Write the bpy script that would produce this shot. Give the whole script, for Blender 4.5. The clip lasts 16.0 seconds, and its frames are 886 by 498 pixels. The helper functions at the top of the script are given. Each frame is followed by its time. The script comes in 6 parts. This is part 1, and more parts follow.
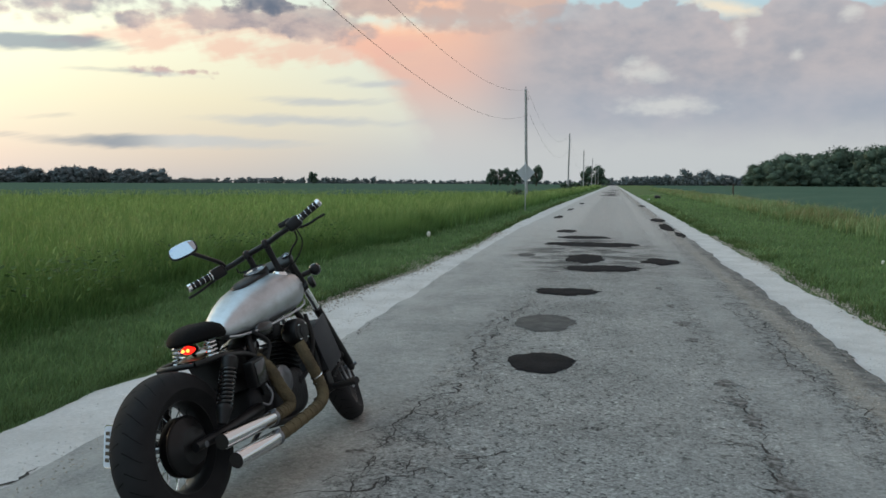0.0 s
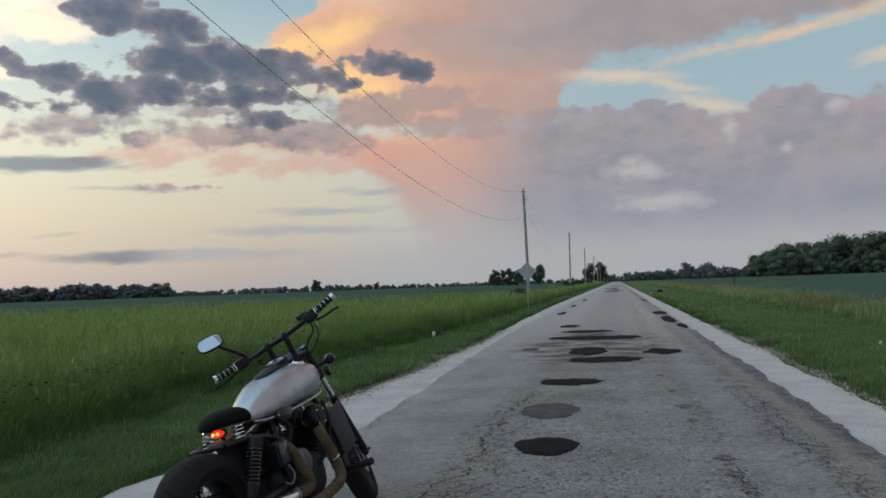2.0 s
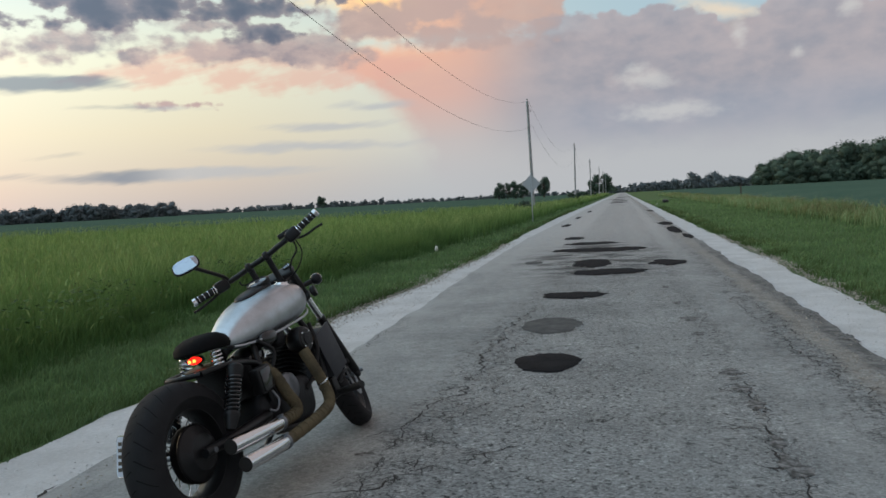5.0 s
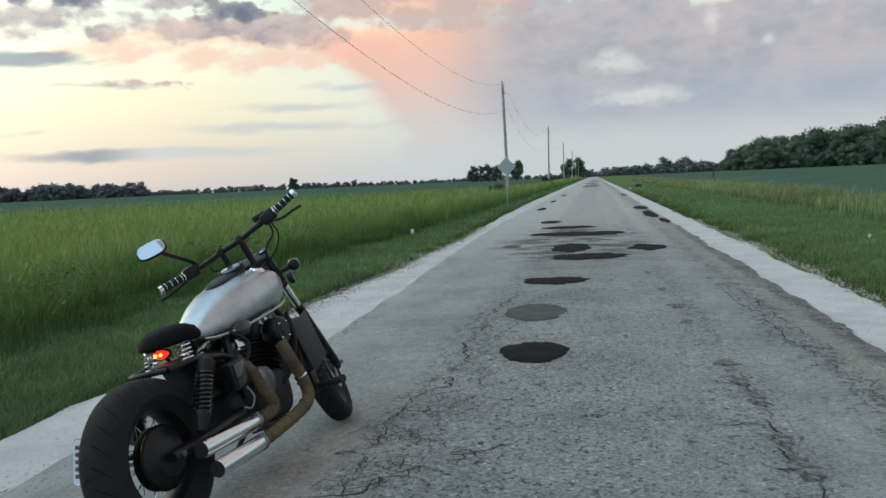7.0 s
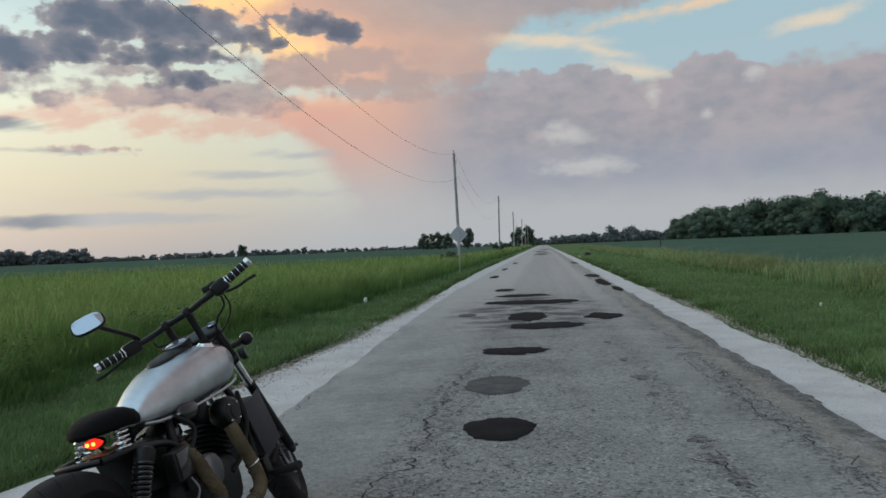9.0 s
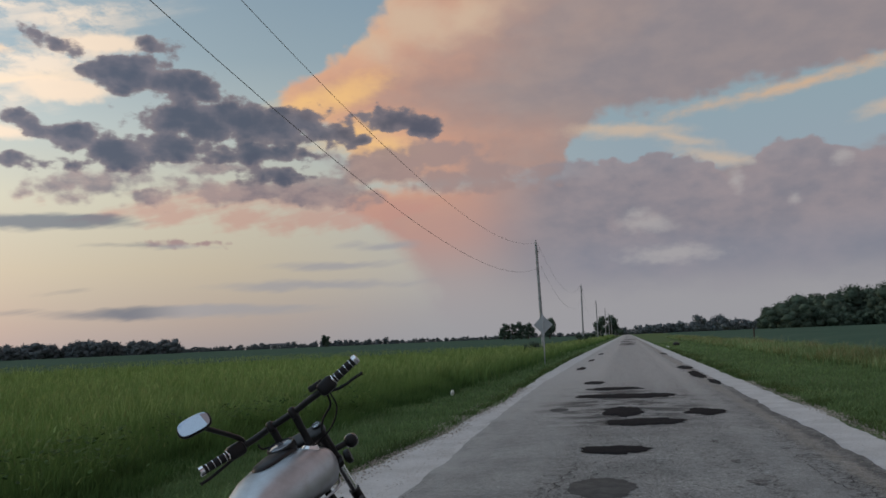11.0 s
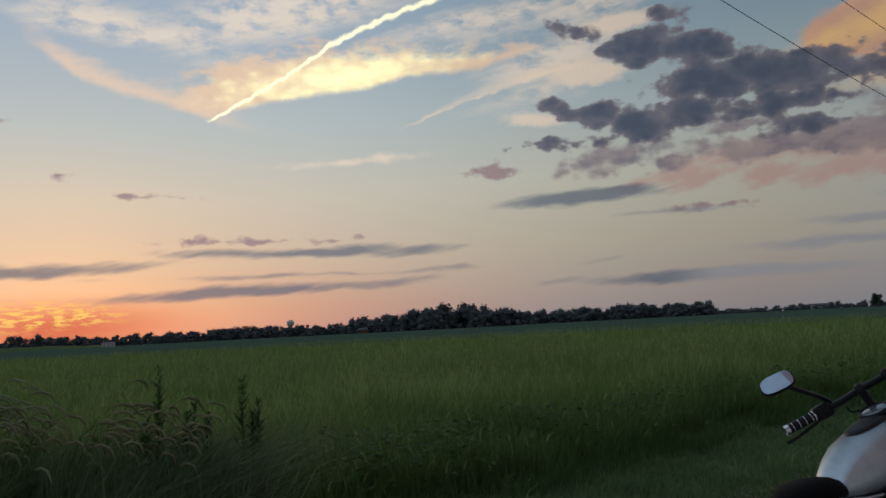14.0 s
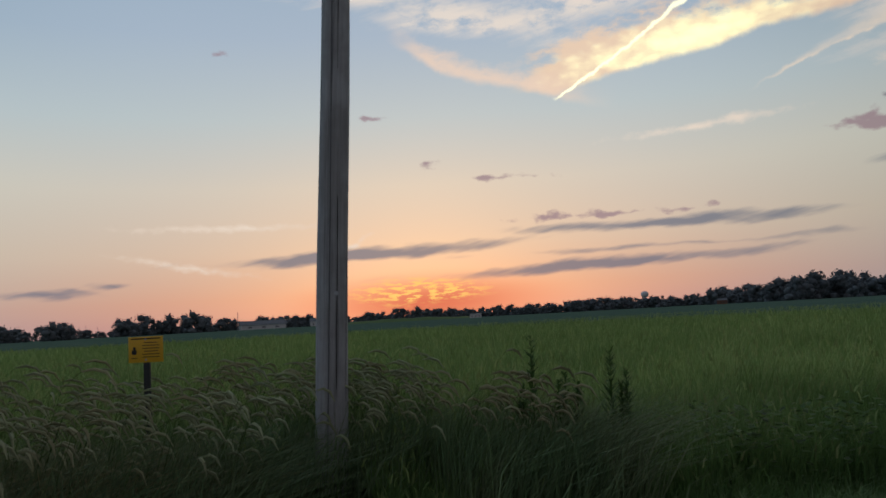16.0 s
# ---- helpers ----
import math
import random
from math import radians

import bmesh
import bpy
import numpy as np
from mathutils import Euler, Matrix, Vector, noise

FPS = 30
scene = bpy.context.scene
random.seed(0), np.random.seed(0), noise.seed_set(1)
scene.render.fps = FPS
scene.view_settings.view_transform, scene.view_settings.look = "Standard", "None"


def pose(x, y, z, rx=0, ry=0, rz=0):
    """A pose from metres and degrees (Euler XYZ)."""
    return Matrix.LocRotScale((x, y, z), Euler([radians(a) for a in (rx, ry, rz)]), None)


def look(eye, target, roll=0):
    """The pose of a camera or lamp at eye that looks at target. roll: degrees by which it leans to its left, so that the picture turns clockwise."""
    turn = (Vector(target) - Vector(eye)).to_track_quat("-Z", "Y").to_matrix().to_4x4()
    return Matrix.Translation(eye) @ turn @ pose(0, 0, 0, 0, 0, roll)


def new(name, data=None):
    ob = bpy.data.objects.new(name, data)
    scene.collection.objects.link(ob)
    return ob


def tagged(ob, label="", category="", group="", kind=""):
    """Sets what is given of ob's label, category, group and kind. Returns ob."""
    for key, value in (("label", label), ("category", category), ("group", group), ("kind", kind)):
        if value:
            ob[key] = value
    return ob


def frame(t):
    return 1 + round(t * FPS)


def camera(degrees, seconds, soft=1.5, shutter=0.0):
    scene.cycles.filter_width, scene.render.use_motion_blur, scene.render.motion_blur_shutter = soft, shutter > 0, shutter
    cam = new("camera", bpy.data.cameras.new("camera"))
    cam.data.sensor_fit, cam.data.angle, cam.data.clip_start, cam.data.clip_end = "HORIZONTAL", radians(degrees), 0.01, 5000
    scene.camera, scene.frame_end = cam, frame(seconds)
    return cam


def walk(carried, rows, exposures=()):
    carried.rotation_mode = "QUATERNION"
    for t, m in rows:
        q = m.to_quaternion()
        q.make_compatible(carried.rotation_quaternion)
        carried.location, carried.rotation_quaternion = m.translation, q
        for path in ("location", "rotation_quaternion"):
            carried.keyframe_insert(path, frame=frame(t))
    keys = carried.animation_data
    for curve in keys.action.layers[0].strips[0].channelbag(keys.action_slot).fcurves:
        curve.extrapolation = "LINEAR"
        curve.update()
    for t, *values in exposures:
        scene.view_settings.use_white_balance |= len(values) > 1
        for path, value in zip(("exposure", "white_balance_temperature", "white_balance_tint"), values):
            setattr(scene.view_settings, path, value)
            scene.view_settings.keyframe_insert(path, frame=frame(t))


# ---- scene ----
# The camera and its walk
cam = camera(58.0, 16.0, soft=1.6)
PATH = [
    (0.0, pose(0.000, 0.000, 1.498, 85.296, -0.237, 12.034)),
    (0.5, pose(0.027, 0.011, 1.502, 86.945, 0.056, 12.087)),
    (1.0, pose(0.059, 0.030, 1.499, 88.999, 0.249, 12.822)),
    (1.5, pose(0.070, 0.030, 1.499, 90.147, 0.095, 13.775)),
    (1.9, pose(0.073, 0.029, 1.497, 90.478, 0.074, 14.039)),
    (2.0, pose(0.092, -0.416, 1.425, 92.679, 2.042, 12.257)),
    (2.5, pose(0.098, -0.412, 1.427, 92.885, 2.039, 11.946)),
    (3.0, pose(0.094, -0.394, 1.425, 92.523, 2.103, 12.134)),
    (3.5, pose(0.084, -0.345, 1.408, 90.631, 2.245, 11.963)),
    (4.0, pose(0.088, -0.261, 1.401, 88.379, 2.596, 11.534)),
    (4.5, pose(0.101, -0.182, 1.412, 87.300, 3.027, 11.977)),
    (4.7, pose(0.104, -0.142, 1.417, 87.004, 3.110, 12.527)),
    (6.8, pose(-0.008, 0.181, 1.412, 85.029, 2.358, 12.102)),
    (7.0, pose(-0.045, 0.203, 1.412, 85.218, 2.557, 10.689)),
    (7.5, pose(-0.131, 0.248, 1.415, 85.994, 2.670, 8.796)),
    (8.0, pose(-0.164, 0.291, 1.413, 86.988, 2.376, 7.522)),
    (8.2, pose(-0.165, 0.311, 1.413, 87.461, 2.324, 6.794)),
    (10.3, pose(-0.270, 0.646, 1.450, 94.326, 2.231, 9.336)),
    (10.5, pose(-0.306, 0.641, 1.455, 94.951, 2.141, 9.916)),
    (11.0, pose(-0.354, 0.615, 1.456, 96.570, 2.433, 12.926)),
    (11.5, pose(-0.386, 0.590, 1.452, 97.039, 2.747, 17.943)),
    (12.0, pose(-0.415, 0.565, 1.450, 96.838, 2.640, 23.287)),
    (12.5, pose(-0.441, 0.536, 1.450, 96.666, 2.498, 29.590)),
    (13.0, pose(-0.456, 0.511, 1.450, 96.492, 2.763, 36.723)),
    (13.5, pose(-0.463, 0.484, 1.449, 95.997, 3.073, 43.743)),
    (14.0, pose(-0.475, 0.478, 1.451, 95.646, 2.974, 49.724)),
    (14.5, pose(-0.476, 0.478, 1.461, 95.674, 2.732, 56.956)),
    (15.0, pose(-0.494, 0.446, 1.462, 95.661, 2.577, 63.916)),
    (15.5, pose(-0.510, 0.414, 1.451, 95.326, 2.743, 69.925)),
    (16.0, pose(-0.532, 0.416, 1.460, 94.945, 3.118, 74.662)),
]
walk(cam, PATH, exposures=[(0.0, 0.32, 6350, -4), (1.0, 0.14, 6350, -2), (1.9, 0.04, 6350, -1), (2.0, -0.16, 6300, 1), (3.5, -0.14, 6300, 1), (4.7, 0.06, 6300, 0), (6.8, 0.44, 6250, -5),
                           (8.2, 0.30, 6250, -4), (10.3, -0.40, 6350, 4), (11.0, -0.50, 6400, 6), (12.5, -0.84, 6150, 6), (14.0, -1.14, 6000, 5), (14.9, -1.32, 5950, 6), (15.5, -1.16, 5920, 6), (16.0, -1.04, 5900, 6)])


# ---------------------------------------------------------------- world and light
def srgb(r, g, b, k=1.0):
    """Linear colour from a display colour of 0 to 255."""
    out = []
    for v in (r, g, b):
        v = v / 255.0
        out.append(k * (v / 12.92 if v <= 0.04045 else ((v + 0.055) / 1.055) ** 2.4))
    return (*out, 1.0)


class Nodes:
    """Short calls for building a node tree."""

    def __init__(self, tree):
        self.tree = tree

    def put(self, kind, **sets):
        n = self.tree.nodes.new(kind)
        if "operation" in sets:
            n.operation = sets["operation"]
        if "use_clamp" in sets:
            n.use_clamp = sets["use_clamp"]
        if "data_type" in sets:
            n.data_type, n.blend_type = sets["data_type"], sets["blend_type"]
        if "interpolation_type" in sets:
            n.interpolation_type = sets["interpolation_type"]
        if "vector_type" in sets:
            n.vector_type = sets["vector_type"]
        if "feature" in sets:
            n.feature = sets["feature"]
        return n

    def plug(self, socket, value):
        if isinstance(value, bpy.types.NodeSocket):
            self.tree.links.new(value, socket)
        elif value is not None:
            socket.default_value = value

    def math(self, op, a, b=None, c=None, clamp=False):
        n = self.put("ShaderNodeMath", operation=op, use_clamp=clamp)
        for i, v in enumerate((a, b, c)):
            self.plug(n.inputs[i], v)
        return n.outputs[0]

    def vmath(self, op, a, b=None, scale=None):
        n = self.put("ShaderNodeVectorMath", operation=op)
        self.plug(n.inputs[0], a)
        self.plug(n.inputs[1], b)
        if scale is not None:
            self.plug(n.inputs[3], scale)
        return n.outputs[1] if op in ("LENGTH", "DISTANCE", "DOT_PRODUCT") else n.outputs[0]

    def mix(self, fac, a, b, blend="MIX"):
        n = self.put("ShaderNodeMix", data_type="RGBA", blend_type=blend)
        self.plug(n.inputs[0], fac)
        self.plug(n.inputs[6], a)
        self.plug(n.inputs[7], b)
        return n.outputs[2]

    def step(self, x, lo, hi, a=0.0, b=1.0):
        n = self.put("ShaderNodeMapRange", interpolation_type="SMOOTHSTEP")
        for i, v in enumerate((x, lo, hi, a, b)):
            self.plug(n.inputs[i], v)
        return n.outputs[0]

    def noise(self, vec, scale, detail=4.0, rough=0.5, colour=False):
        n = self.put("ShaderNodeTexNoise")
        self.plug(n.inputs["Vector"], vec)
        self.plug(n.inputs["Scale"], scale)
        self.plug(n.inputs["Detail"], detail)
        self.plug(n.inputs["Roughness"], rough)
        return n.outputs[1] if colour else n.outputs[0]

    def ramp(self, x, stops):
        n = self.put("ShaderNodeValToRGB")
        e = n.color_ramp.elements
        while len(e) < len(stops):
            e.new(0.5)
        for el, (pos, col) in zip(e, stops):
            el.position, el.color = pos, col
        self.plug(n.inputs[0], x)
        return n.outputs[0]

    def put_gray(self, value):
        c = self.put("ShaderNodeCombineColor")
        for i in range(3):
            self.plug(c.inputs[i], value)
        return c.outputs[0]

    def oval(self, at, centre, size, turn=0.0):
        """1 at the rim of an oval round a centre, 0 at its middle; at: a pair of coordinates."""
        c, q = math.cos(radians(turn)), math.sin(radians(turn))
        u0 = -(centre[0] * c + centre[1] * q) / size[0]
        v0 = -(centre[1] * c - centre[0] * q) / size[1]
        u = self.math("MULTIPLY_ADD", at[1], q / size[0], self.math("MULTIPLY_ADD", at[0], c / size[0], u0))
        v = self.math("MULTIPLY_ADD", at[1], c / size[1], self.math("MULTIPLY_ADD", at[0], -q / size[1], v0))
        return self.math("SQRT", self.math("MULTIPLY_ADD", u, u, self.math("MULTIPLY", v, v)))

    def noise2(self, at, sx, sy, detail=5.0, rough=0.6, shift=0.0):
        """Noise over a pair of coordinates."""
        c = self.put("ShaderNodeCombineXYZ")
        self.plug(c.inputs[0], self.math("MULTIPLY", at[0], sx))
        self.plug(c.inputs[1], self.math("MULTIPLY", at[1], sy))
        c.inputs[2].default_value = shift
        return self.noise(c.outputs[0], 1.0, detail, rough)

    def blobs(self, at, rows, blend=0.25):
        """Degrees outside the nearest of several ovals: rows of (azimuth, elevation, half width, half height, turn)."""
        out = None
        for a, e, ra, re, turn in rows:
            d = self.math("MULTIPLY_ADD", self.oval(at, (a, e), (ra, re), turn), min(ra, re), -min(ra, re))
            out = d if out is None else self.math("SMOOTH_MIN", out, d, blend)
        return out

    def profile(self, x, points):
        """A broken line: the height above x, from points in order of x."""
        x0, x1 = points[0][0], points[-1][0]
        y0, y1 = min(p[1] for p in points), max(p[1] for p in points)
        n = self.put("ShaderNodeValToRGB")
        e = n.color_ramp.elements
        e[0].position, e[1].position = 0.0, 1.0
        shades = [((px - x0) / (x1 - x0), (py - y0) / (y1 - y0)) for px, py in points]
        for el, (_, v) in ((e[0], shades[0]), (e[1], shades[-1])):
            el.color = (v, v, v, 1.0)
        for pos, v in shades[1:-1]:
            e.new(pos).color = (v, v, v, 1.0)
        self.plug(n.inputs[0], self.math("MULTIPLY_ADD", x, 1.0 / (x1 - x0), -x0 / (x1 - x0)))
        return self.math("MULTIPLY_ADD", n.outputs[0], y1 - y0, y0)

    def puffs(self, at, sx, sy):
        """Rounded bulges over a pair of coordinates: 0 at their middles, rising outwards."""
        c = self.put("ShaderNodeCombineXYZ")
        self.plug(c.inputs[0], self.math("MULTIPLY", at[0], sx))
        self.plug(c.inputs[1], self.math("MULTIPLY", at[1], sy))
        n = self.put("ShaderNodeTexVoronoi", feature="SMOOTH_F1")
        self.plug(n.inputs["Vector"], c.outputs[0])
        n.inputs["Scale"].default_value, n.inputs["Smoothness"].default_value = 1.0, 0.35
        return n.outputs["Distance"]


def build_sky():
    world = bpy.data.worlds.new("evening_sky")
    scene.world = world
    world.use_nodes = True
    world.cycles.sampling_method, world.cycles.sample_map_resolution = "MANUAL", 512
    tree = world.node_tree
    tree.nodes.clear()
    k = Nodes(tree)
    way = k.put("ShaderNodeTexCoord").outputs["Generated"]
    sep = k.put("ShaderNodeSeparateXYZ")
    k.plug(sep.inputs[0], way)
    x, y, z = sep.outputs
    az = k.math("MULTIPLY", k.math("ARCTAN2", k.math("MULTIPLY", x, -1.0), y), 57.2958)
    el = k.math("MULTIPLY", k.math("ARCSINE", z), 57.2958)
    flat = (az, el)

    # wind-torn warps of the sky's coordinates, coarse and fine
    def warp(at, scale, amount, detail=5.0, squash=1.0):
        n1 = k.noise2(at, scale, scale * squash, detail - 1.0, 0.55, 0.0)
        n2 = k.noise2(at, scale, scale * squash, detail - 1.0, 0.55, 7.3)
        return (k.math("ADD", at[0], k.math("MULTIPLY_ADD", n1, amount * 1.6, -amount * 0.8)), k.math("ADD", at[1], k.math("MULTIPLY_ADD", n2, amount, -amount * 0.5)))

    calm = warp(flat, 0.22, 1.0, 4.0, 3.0)
    wispy = warp(flat, 0.16, 2.2, 5.0, 2.6)
    heap = warp(flat, 0.55, 0.9, 4.0, 1.3)
    thin = warp(flat, 0.9, 0.5, 4.0, 1.0)
    soft = k.noise2(flat, 0.34, 0.62, 5.0, 0.55)
    fine = k.noise2(flat, 0.9, 1.7, 5.0, 0.6)
    lean = (k.math("MULTIPLY_ADD", el, -0.22, k.math("MULTIPLY", az, 0.975)), k.math("MULTIPLY_ADD", az, 0.22, k.math("MULTIPLY", el, 0.975)))
    fibre = k.noise2(lean, 0.10, 0.85, 4.0, 0.6, 3.1)
    # heaped cloud edges: rounded bulges at two sizes, in degrees
    bulge = k.math("MULTIPLY_ADD", k.puffs(heap, 0.52, 0.75), 1.5, k.math("MULTIPLY_ADD", k.puffs(heap, 1.35, 1.7), 0.7, k.math("MULTIPLY_ADD", fine, 0.9, -1.6)))
    # broad light and shade inside the clouds
    shade = k.noise2(heap, 0.16, 0.26, 4.0, 0.55)

    # clear sky: the west glows towards the horizon, the east is cool and grey
    up = k.math("DIVIDE", el, 40.0)
    west = k.ramp(up, [(0.0, srgb(198, 154, 158)), (0.05, srgb(216, 166, 156)), (0.13, srgb(231, 201, 182)), (0.24, srgb(236, 220, 202)),
                       (0.36, srgb(214, 220, 218)), (0.50, srgb(194, 206, 220)), (0.75, srgb(172, 192, 212)), (1.0, srgb(104, 140, 180))])
    middle = k.ramp(up, [(0.0, srgb(186, 178, 182)), (0.05, srgb(202, 186, 182)), (0.14, srgb(225, 208, 188)), (0.26, srgb(236, 228, 208)),
                         (0.38, srgb(210, 218, 218)), (0.50, srgb(178, 196, 208)), (0.75, srgb(146, 172, 196)), (1.0, srgb(94, 130, 172))])
    east = k.ramp(up, [(0.0, srgb(176, 186, 196)), (0.10, srgb(192, 198, 208)), (0.25, srgb(178, 191, 206)), (0.40, srgb(170, 191, 204)),
                       (0.75, srgb(124, 160, 194)), (1.0, srgb(94, 130, 172))])
    off = k.math("ABSOLUTE", k.math("SUBTRACT", az, 78.0))
    col = k.mix(k.step(off, 14.0, 42.0), west, middle)
    col = k.mix(k.step(off, 48.0, 82.0), col, east)

    # overhead and behind, unseen: a pale cover added and tuned to light the ground
    high = k.math("MAXIMUM", k.step(el, 26.0, 50.0), k.math("MULTIPLY", k.step(k.math("ABSOLUTE", az), 112.0, 140.0), k.step(el, -2.0, 6.0)))
    col = k.mix(k.math("MULTIPLY", high, 0.9), col, k.mix(k.step(el, 8.0, 40.0), srgb(160, 178, 204), ZENITH))

    # a little scattered light of a sky with the sun at the horizon
    sky = k.put("ShaderNodeTexSky")
    sky.sky_type, sky.sun_disc, sky.sun_elevation, sky.sun_rotation = "NISHITA", False, radians(2.0), radians(-76.0)
    col = k.mix(0.03, col, sky.outputs[0], "ADD")

    # low sun behind thin cloud streaks
    sun = k.oval(flat, (75.5, 1.2), (12.0, 2.6))
    col = k.mix(k.math("MULTIPLY", k.step(sun, 1.0, 0.0), 0.8), col, srgb(255, 104, 78))
    bars = k.noise2(flat, 0.9, 4.2, 4.0, 0.65)
    core = k.oval(calm, (76.0, 2.0), (5.6, 1.05))
    glow = k.math("MULTIPLY", k.step(core, 1.15, 0.35), k.step(bars, 0.46, 0.58))
    col = k.mix(glow, col, srgb(255, 196, 100, 1.7))

    def over(col, mask, amount, colour):
        return k.mix(k.math("MULTIPLY", mask, amount), col, colour)

    def edge(dist, grain, amount, softness):
        """A cloud's cover from its distance in degrees, roughened by a noise."""
        return k.step(k.math("ADD", dist, k.math("MULTIPLY_ADD", grain, amount, -0.5 * amount)), softness, -softness)

    # high cirrus: pale torn sheets
    tuft = k.noise2(thin, 0.42, 0.95, 5.0, 0.62, 5.0)
    sheet = k.blobs(wispy, [(60.0, 22.2, 8.0, 1.3, -8), (71.0, 20.6, 6.0, 1.0, 8), (45.0, 21.4, 5.5, 0.8, -12), (40.5, 18.4, 4.5, 1.2, -8), (38.0, 21.6, 3.5, 0.7, -10), (42.0, 16.6, 3.0, 0.5, -10), (48.0, 24.5, 3.0, 0.5, 20), (42.0, 24.0, 3.0, 0.6, 18), (86.0, 25.0, 12.0, 2.2, 10)])
    col = over(col, k.math("MULTIPLY", edge(sheet, fibre, 2.4, 0.9), k.step(tuft, 0.30, 0.58)), 0.92, srgb(250, 228, 208, 1.32))
    # the golden fan with its sharp lower edge
    floor_ = k.profile(thin[0], [(38.0, 19.9), (42.5, 18.9), (46.7, 18.0), (51.6, 17.8), (53.3, 17.3), (58.4, 16.6), (62.3, 16.0), (65.4, 15.2), (68.0, 15.6)])
    roof_ = k.profile(az, [(38.0, 20.4), (45.0, 19.7), (50.3, 19.9), (54.4, 20.4), (59.0, 20.2), (64.0, 19.4), (67.6, 17.6), (69.0, 16.0)])
    rise = k.math("SUBTRACT", thin[1], floor_)
    sink = k.math("SUBTRACT", roof_, el)
    fan = k.math("MULTIPLY", k.step(rise, -0.12, 0.42), k.step(k.math("MULTIPLY_ADD", k.math("SUBTRACT", tuft, 0.5), 4.4, sink), -0.35, 1.3))
    fan = k.math("MULTIPLY", fan, k.math("MULTIPLY", k.step(az, 69.5, 66.0), k.step(az, 36.0, 46.0)))
    near = k.oval(thin, (55.5, 18.0), (10.0, 1.7), -9)
    gold = k.mix(k.step(k.math("MULTIPLY_ADD", k.puffs(thin, 0.9, 1.3), 0.7, k.math("MULTIPLY_ADD", tuft, 1.3, near)), 2.3, 0.8), srgb(250, 212, 178, 1.35), srgb(255, 236, 176, 2.3))
    col = over(col, fan, 0.95, gold)
    wing_at = k.math("SUBTRACT", thin[1], k.profile(thin[0], [(62.0, 14.0), (65.0, 14.9), (68.2, 16.0), (71.0, 16.5), (73.9, 17.4), (77.5, 19.6)]))
    wing = k.math("MULTIPLY", k.step(wing_at, -0.3, 0.35), k.step(k.math("MULTIPLY_ADD", tuft, 2.6, k.math("MULTIPLY", wing_at, -1.0)), -0.6, 1.2))
    wing = k.math("MULTIPLY", wing, k.math("MULTIPLY", k.step(az, 78.0, 74.5), k.step(az, 61.0, 68.0)))
    col = over(col, wing, 0.85, srgb(252, 216, 188, 1.35))
    # an old vapour trail across the fan
    trail = k.math("ABSOLUTE", k.math("SUBTRACT", k.math("MULTIPLY_ADD", k.puffs(flat, 1.6, 1.6), 0.14, k.math("SUBTRACT", thin[1], 0.07)), k.profile(thin[0], [(48.8, 23.0), (51.5, 22.4), (54.3, 21.3), (56.8, 20.2), (58.4, 19.1), (62.2, 16.9), (65.6, 15.0)])))
    trail = k.math("MULTIPLY", k.step(trail, k.step(az, 65.0, 54.0, 0.18, 0.30), 0.03), k.math("MULTIPLY", k.step(az, 66.0, 65.0), k.step(az, 48.4, 49.4)))
    col = over(col, trail, 0.9, srgb(255, 242, 196, 2.2))
    # a long thin streak beside it, fraying upwards
    wisp = k.math("SUBTRACT", thin[1], k.profile(thin[0], [(35.0, 18.3), (40.0, 17.6), (44.2, 16.8), (48.4, 15.6), (52.6, 14.0)]))
    wisp = k.math("MULTIPLY", k.step(wisp, -0.12, 0.1), k.step(wisp, k.step(az, 52.0, 42.0, 0.25, 1.1), 0.0))
    wisp = k.math("MULTIPLY", wisp, k.math("MULTIPLY", k.step(az, 52.8, 49.0), k.step(az, 35.0, 40.0)))
    col = over(col, k.math("MULTIPLY", wisp, k.step(fibre, 0.25, 0.55)), 0.95, srgb(252, 224, 196, 1.4))
    bits = k.blobs(thin, [(55.7, 12.1, 2.7, 0.13, -3), (53.4, 12.3, 0.8, 0.25, 0), (42.3, 14.4, 2.0, 0.45, 6), (38.3, 17.2, 2.6, 0.8, 0), (36.0, 20.3, 3.0, 0.6, -6), (89.4, 7.0, 2.6, 0.1, 0), (92.5, 4.4, 1.6, 0.1, 10), (81.0, 5.4, 0.5, 0.08, -30)])
    col = over(col, edge(bits, fine, 0.6, 0.26), 0.9, srgb(252, 226, 202, 1.35))

    # the tall rain cloud ahead: peach on its western flank, mauve in its own shade
    flank = k.profile(el, [(0.0, 13.0), (4.0, 14.5), (6.5, 16.0), (8.0, 17.5), (10.0, 20.0), (12.0, 20.0), (14.4, 19.0), (15.8, 21.6), (16.9, 24.2), (17.8, 24.4), (19.4, 21.2), (21.4, 18.2), (24.0, 16.0), (30.0, 13.0)])
    into = k.math("SUBTRACT", flank, heap[0])
    base = k.profile(heap[0], [(-40.0, 17.0), (-17.6, 16.7), (-9.2, 16.0), (-4.6, 15.7), (-0.8, 15.4), (2.0, 14.7), (3.1, 13.4), (4.0, 11.0), (20.0, 11.0)])
    aloft = k.math("MAXIMUM", k.math("SUBTRACT", el, base), k.math("SUBTRACT", 11.4, el))
    rain = k.math("MINIMUM", k.math("MULTIPLY", into, 0.8), aloft)
    rain = k.math("SUBTRACT", rain, k.math("MULTIPLY", bulge, k.step(el, 7.0, 14.0, 0.35, 0.75)))
    rain = k.math("MULTIPLY", k.step(rain, -0.35, k.step(el, 5.0, 15.0, 1.5, 0.7)), k.step(el, 1.0, 8.0, 0.55, 1.0))
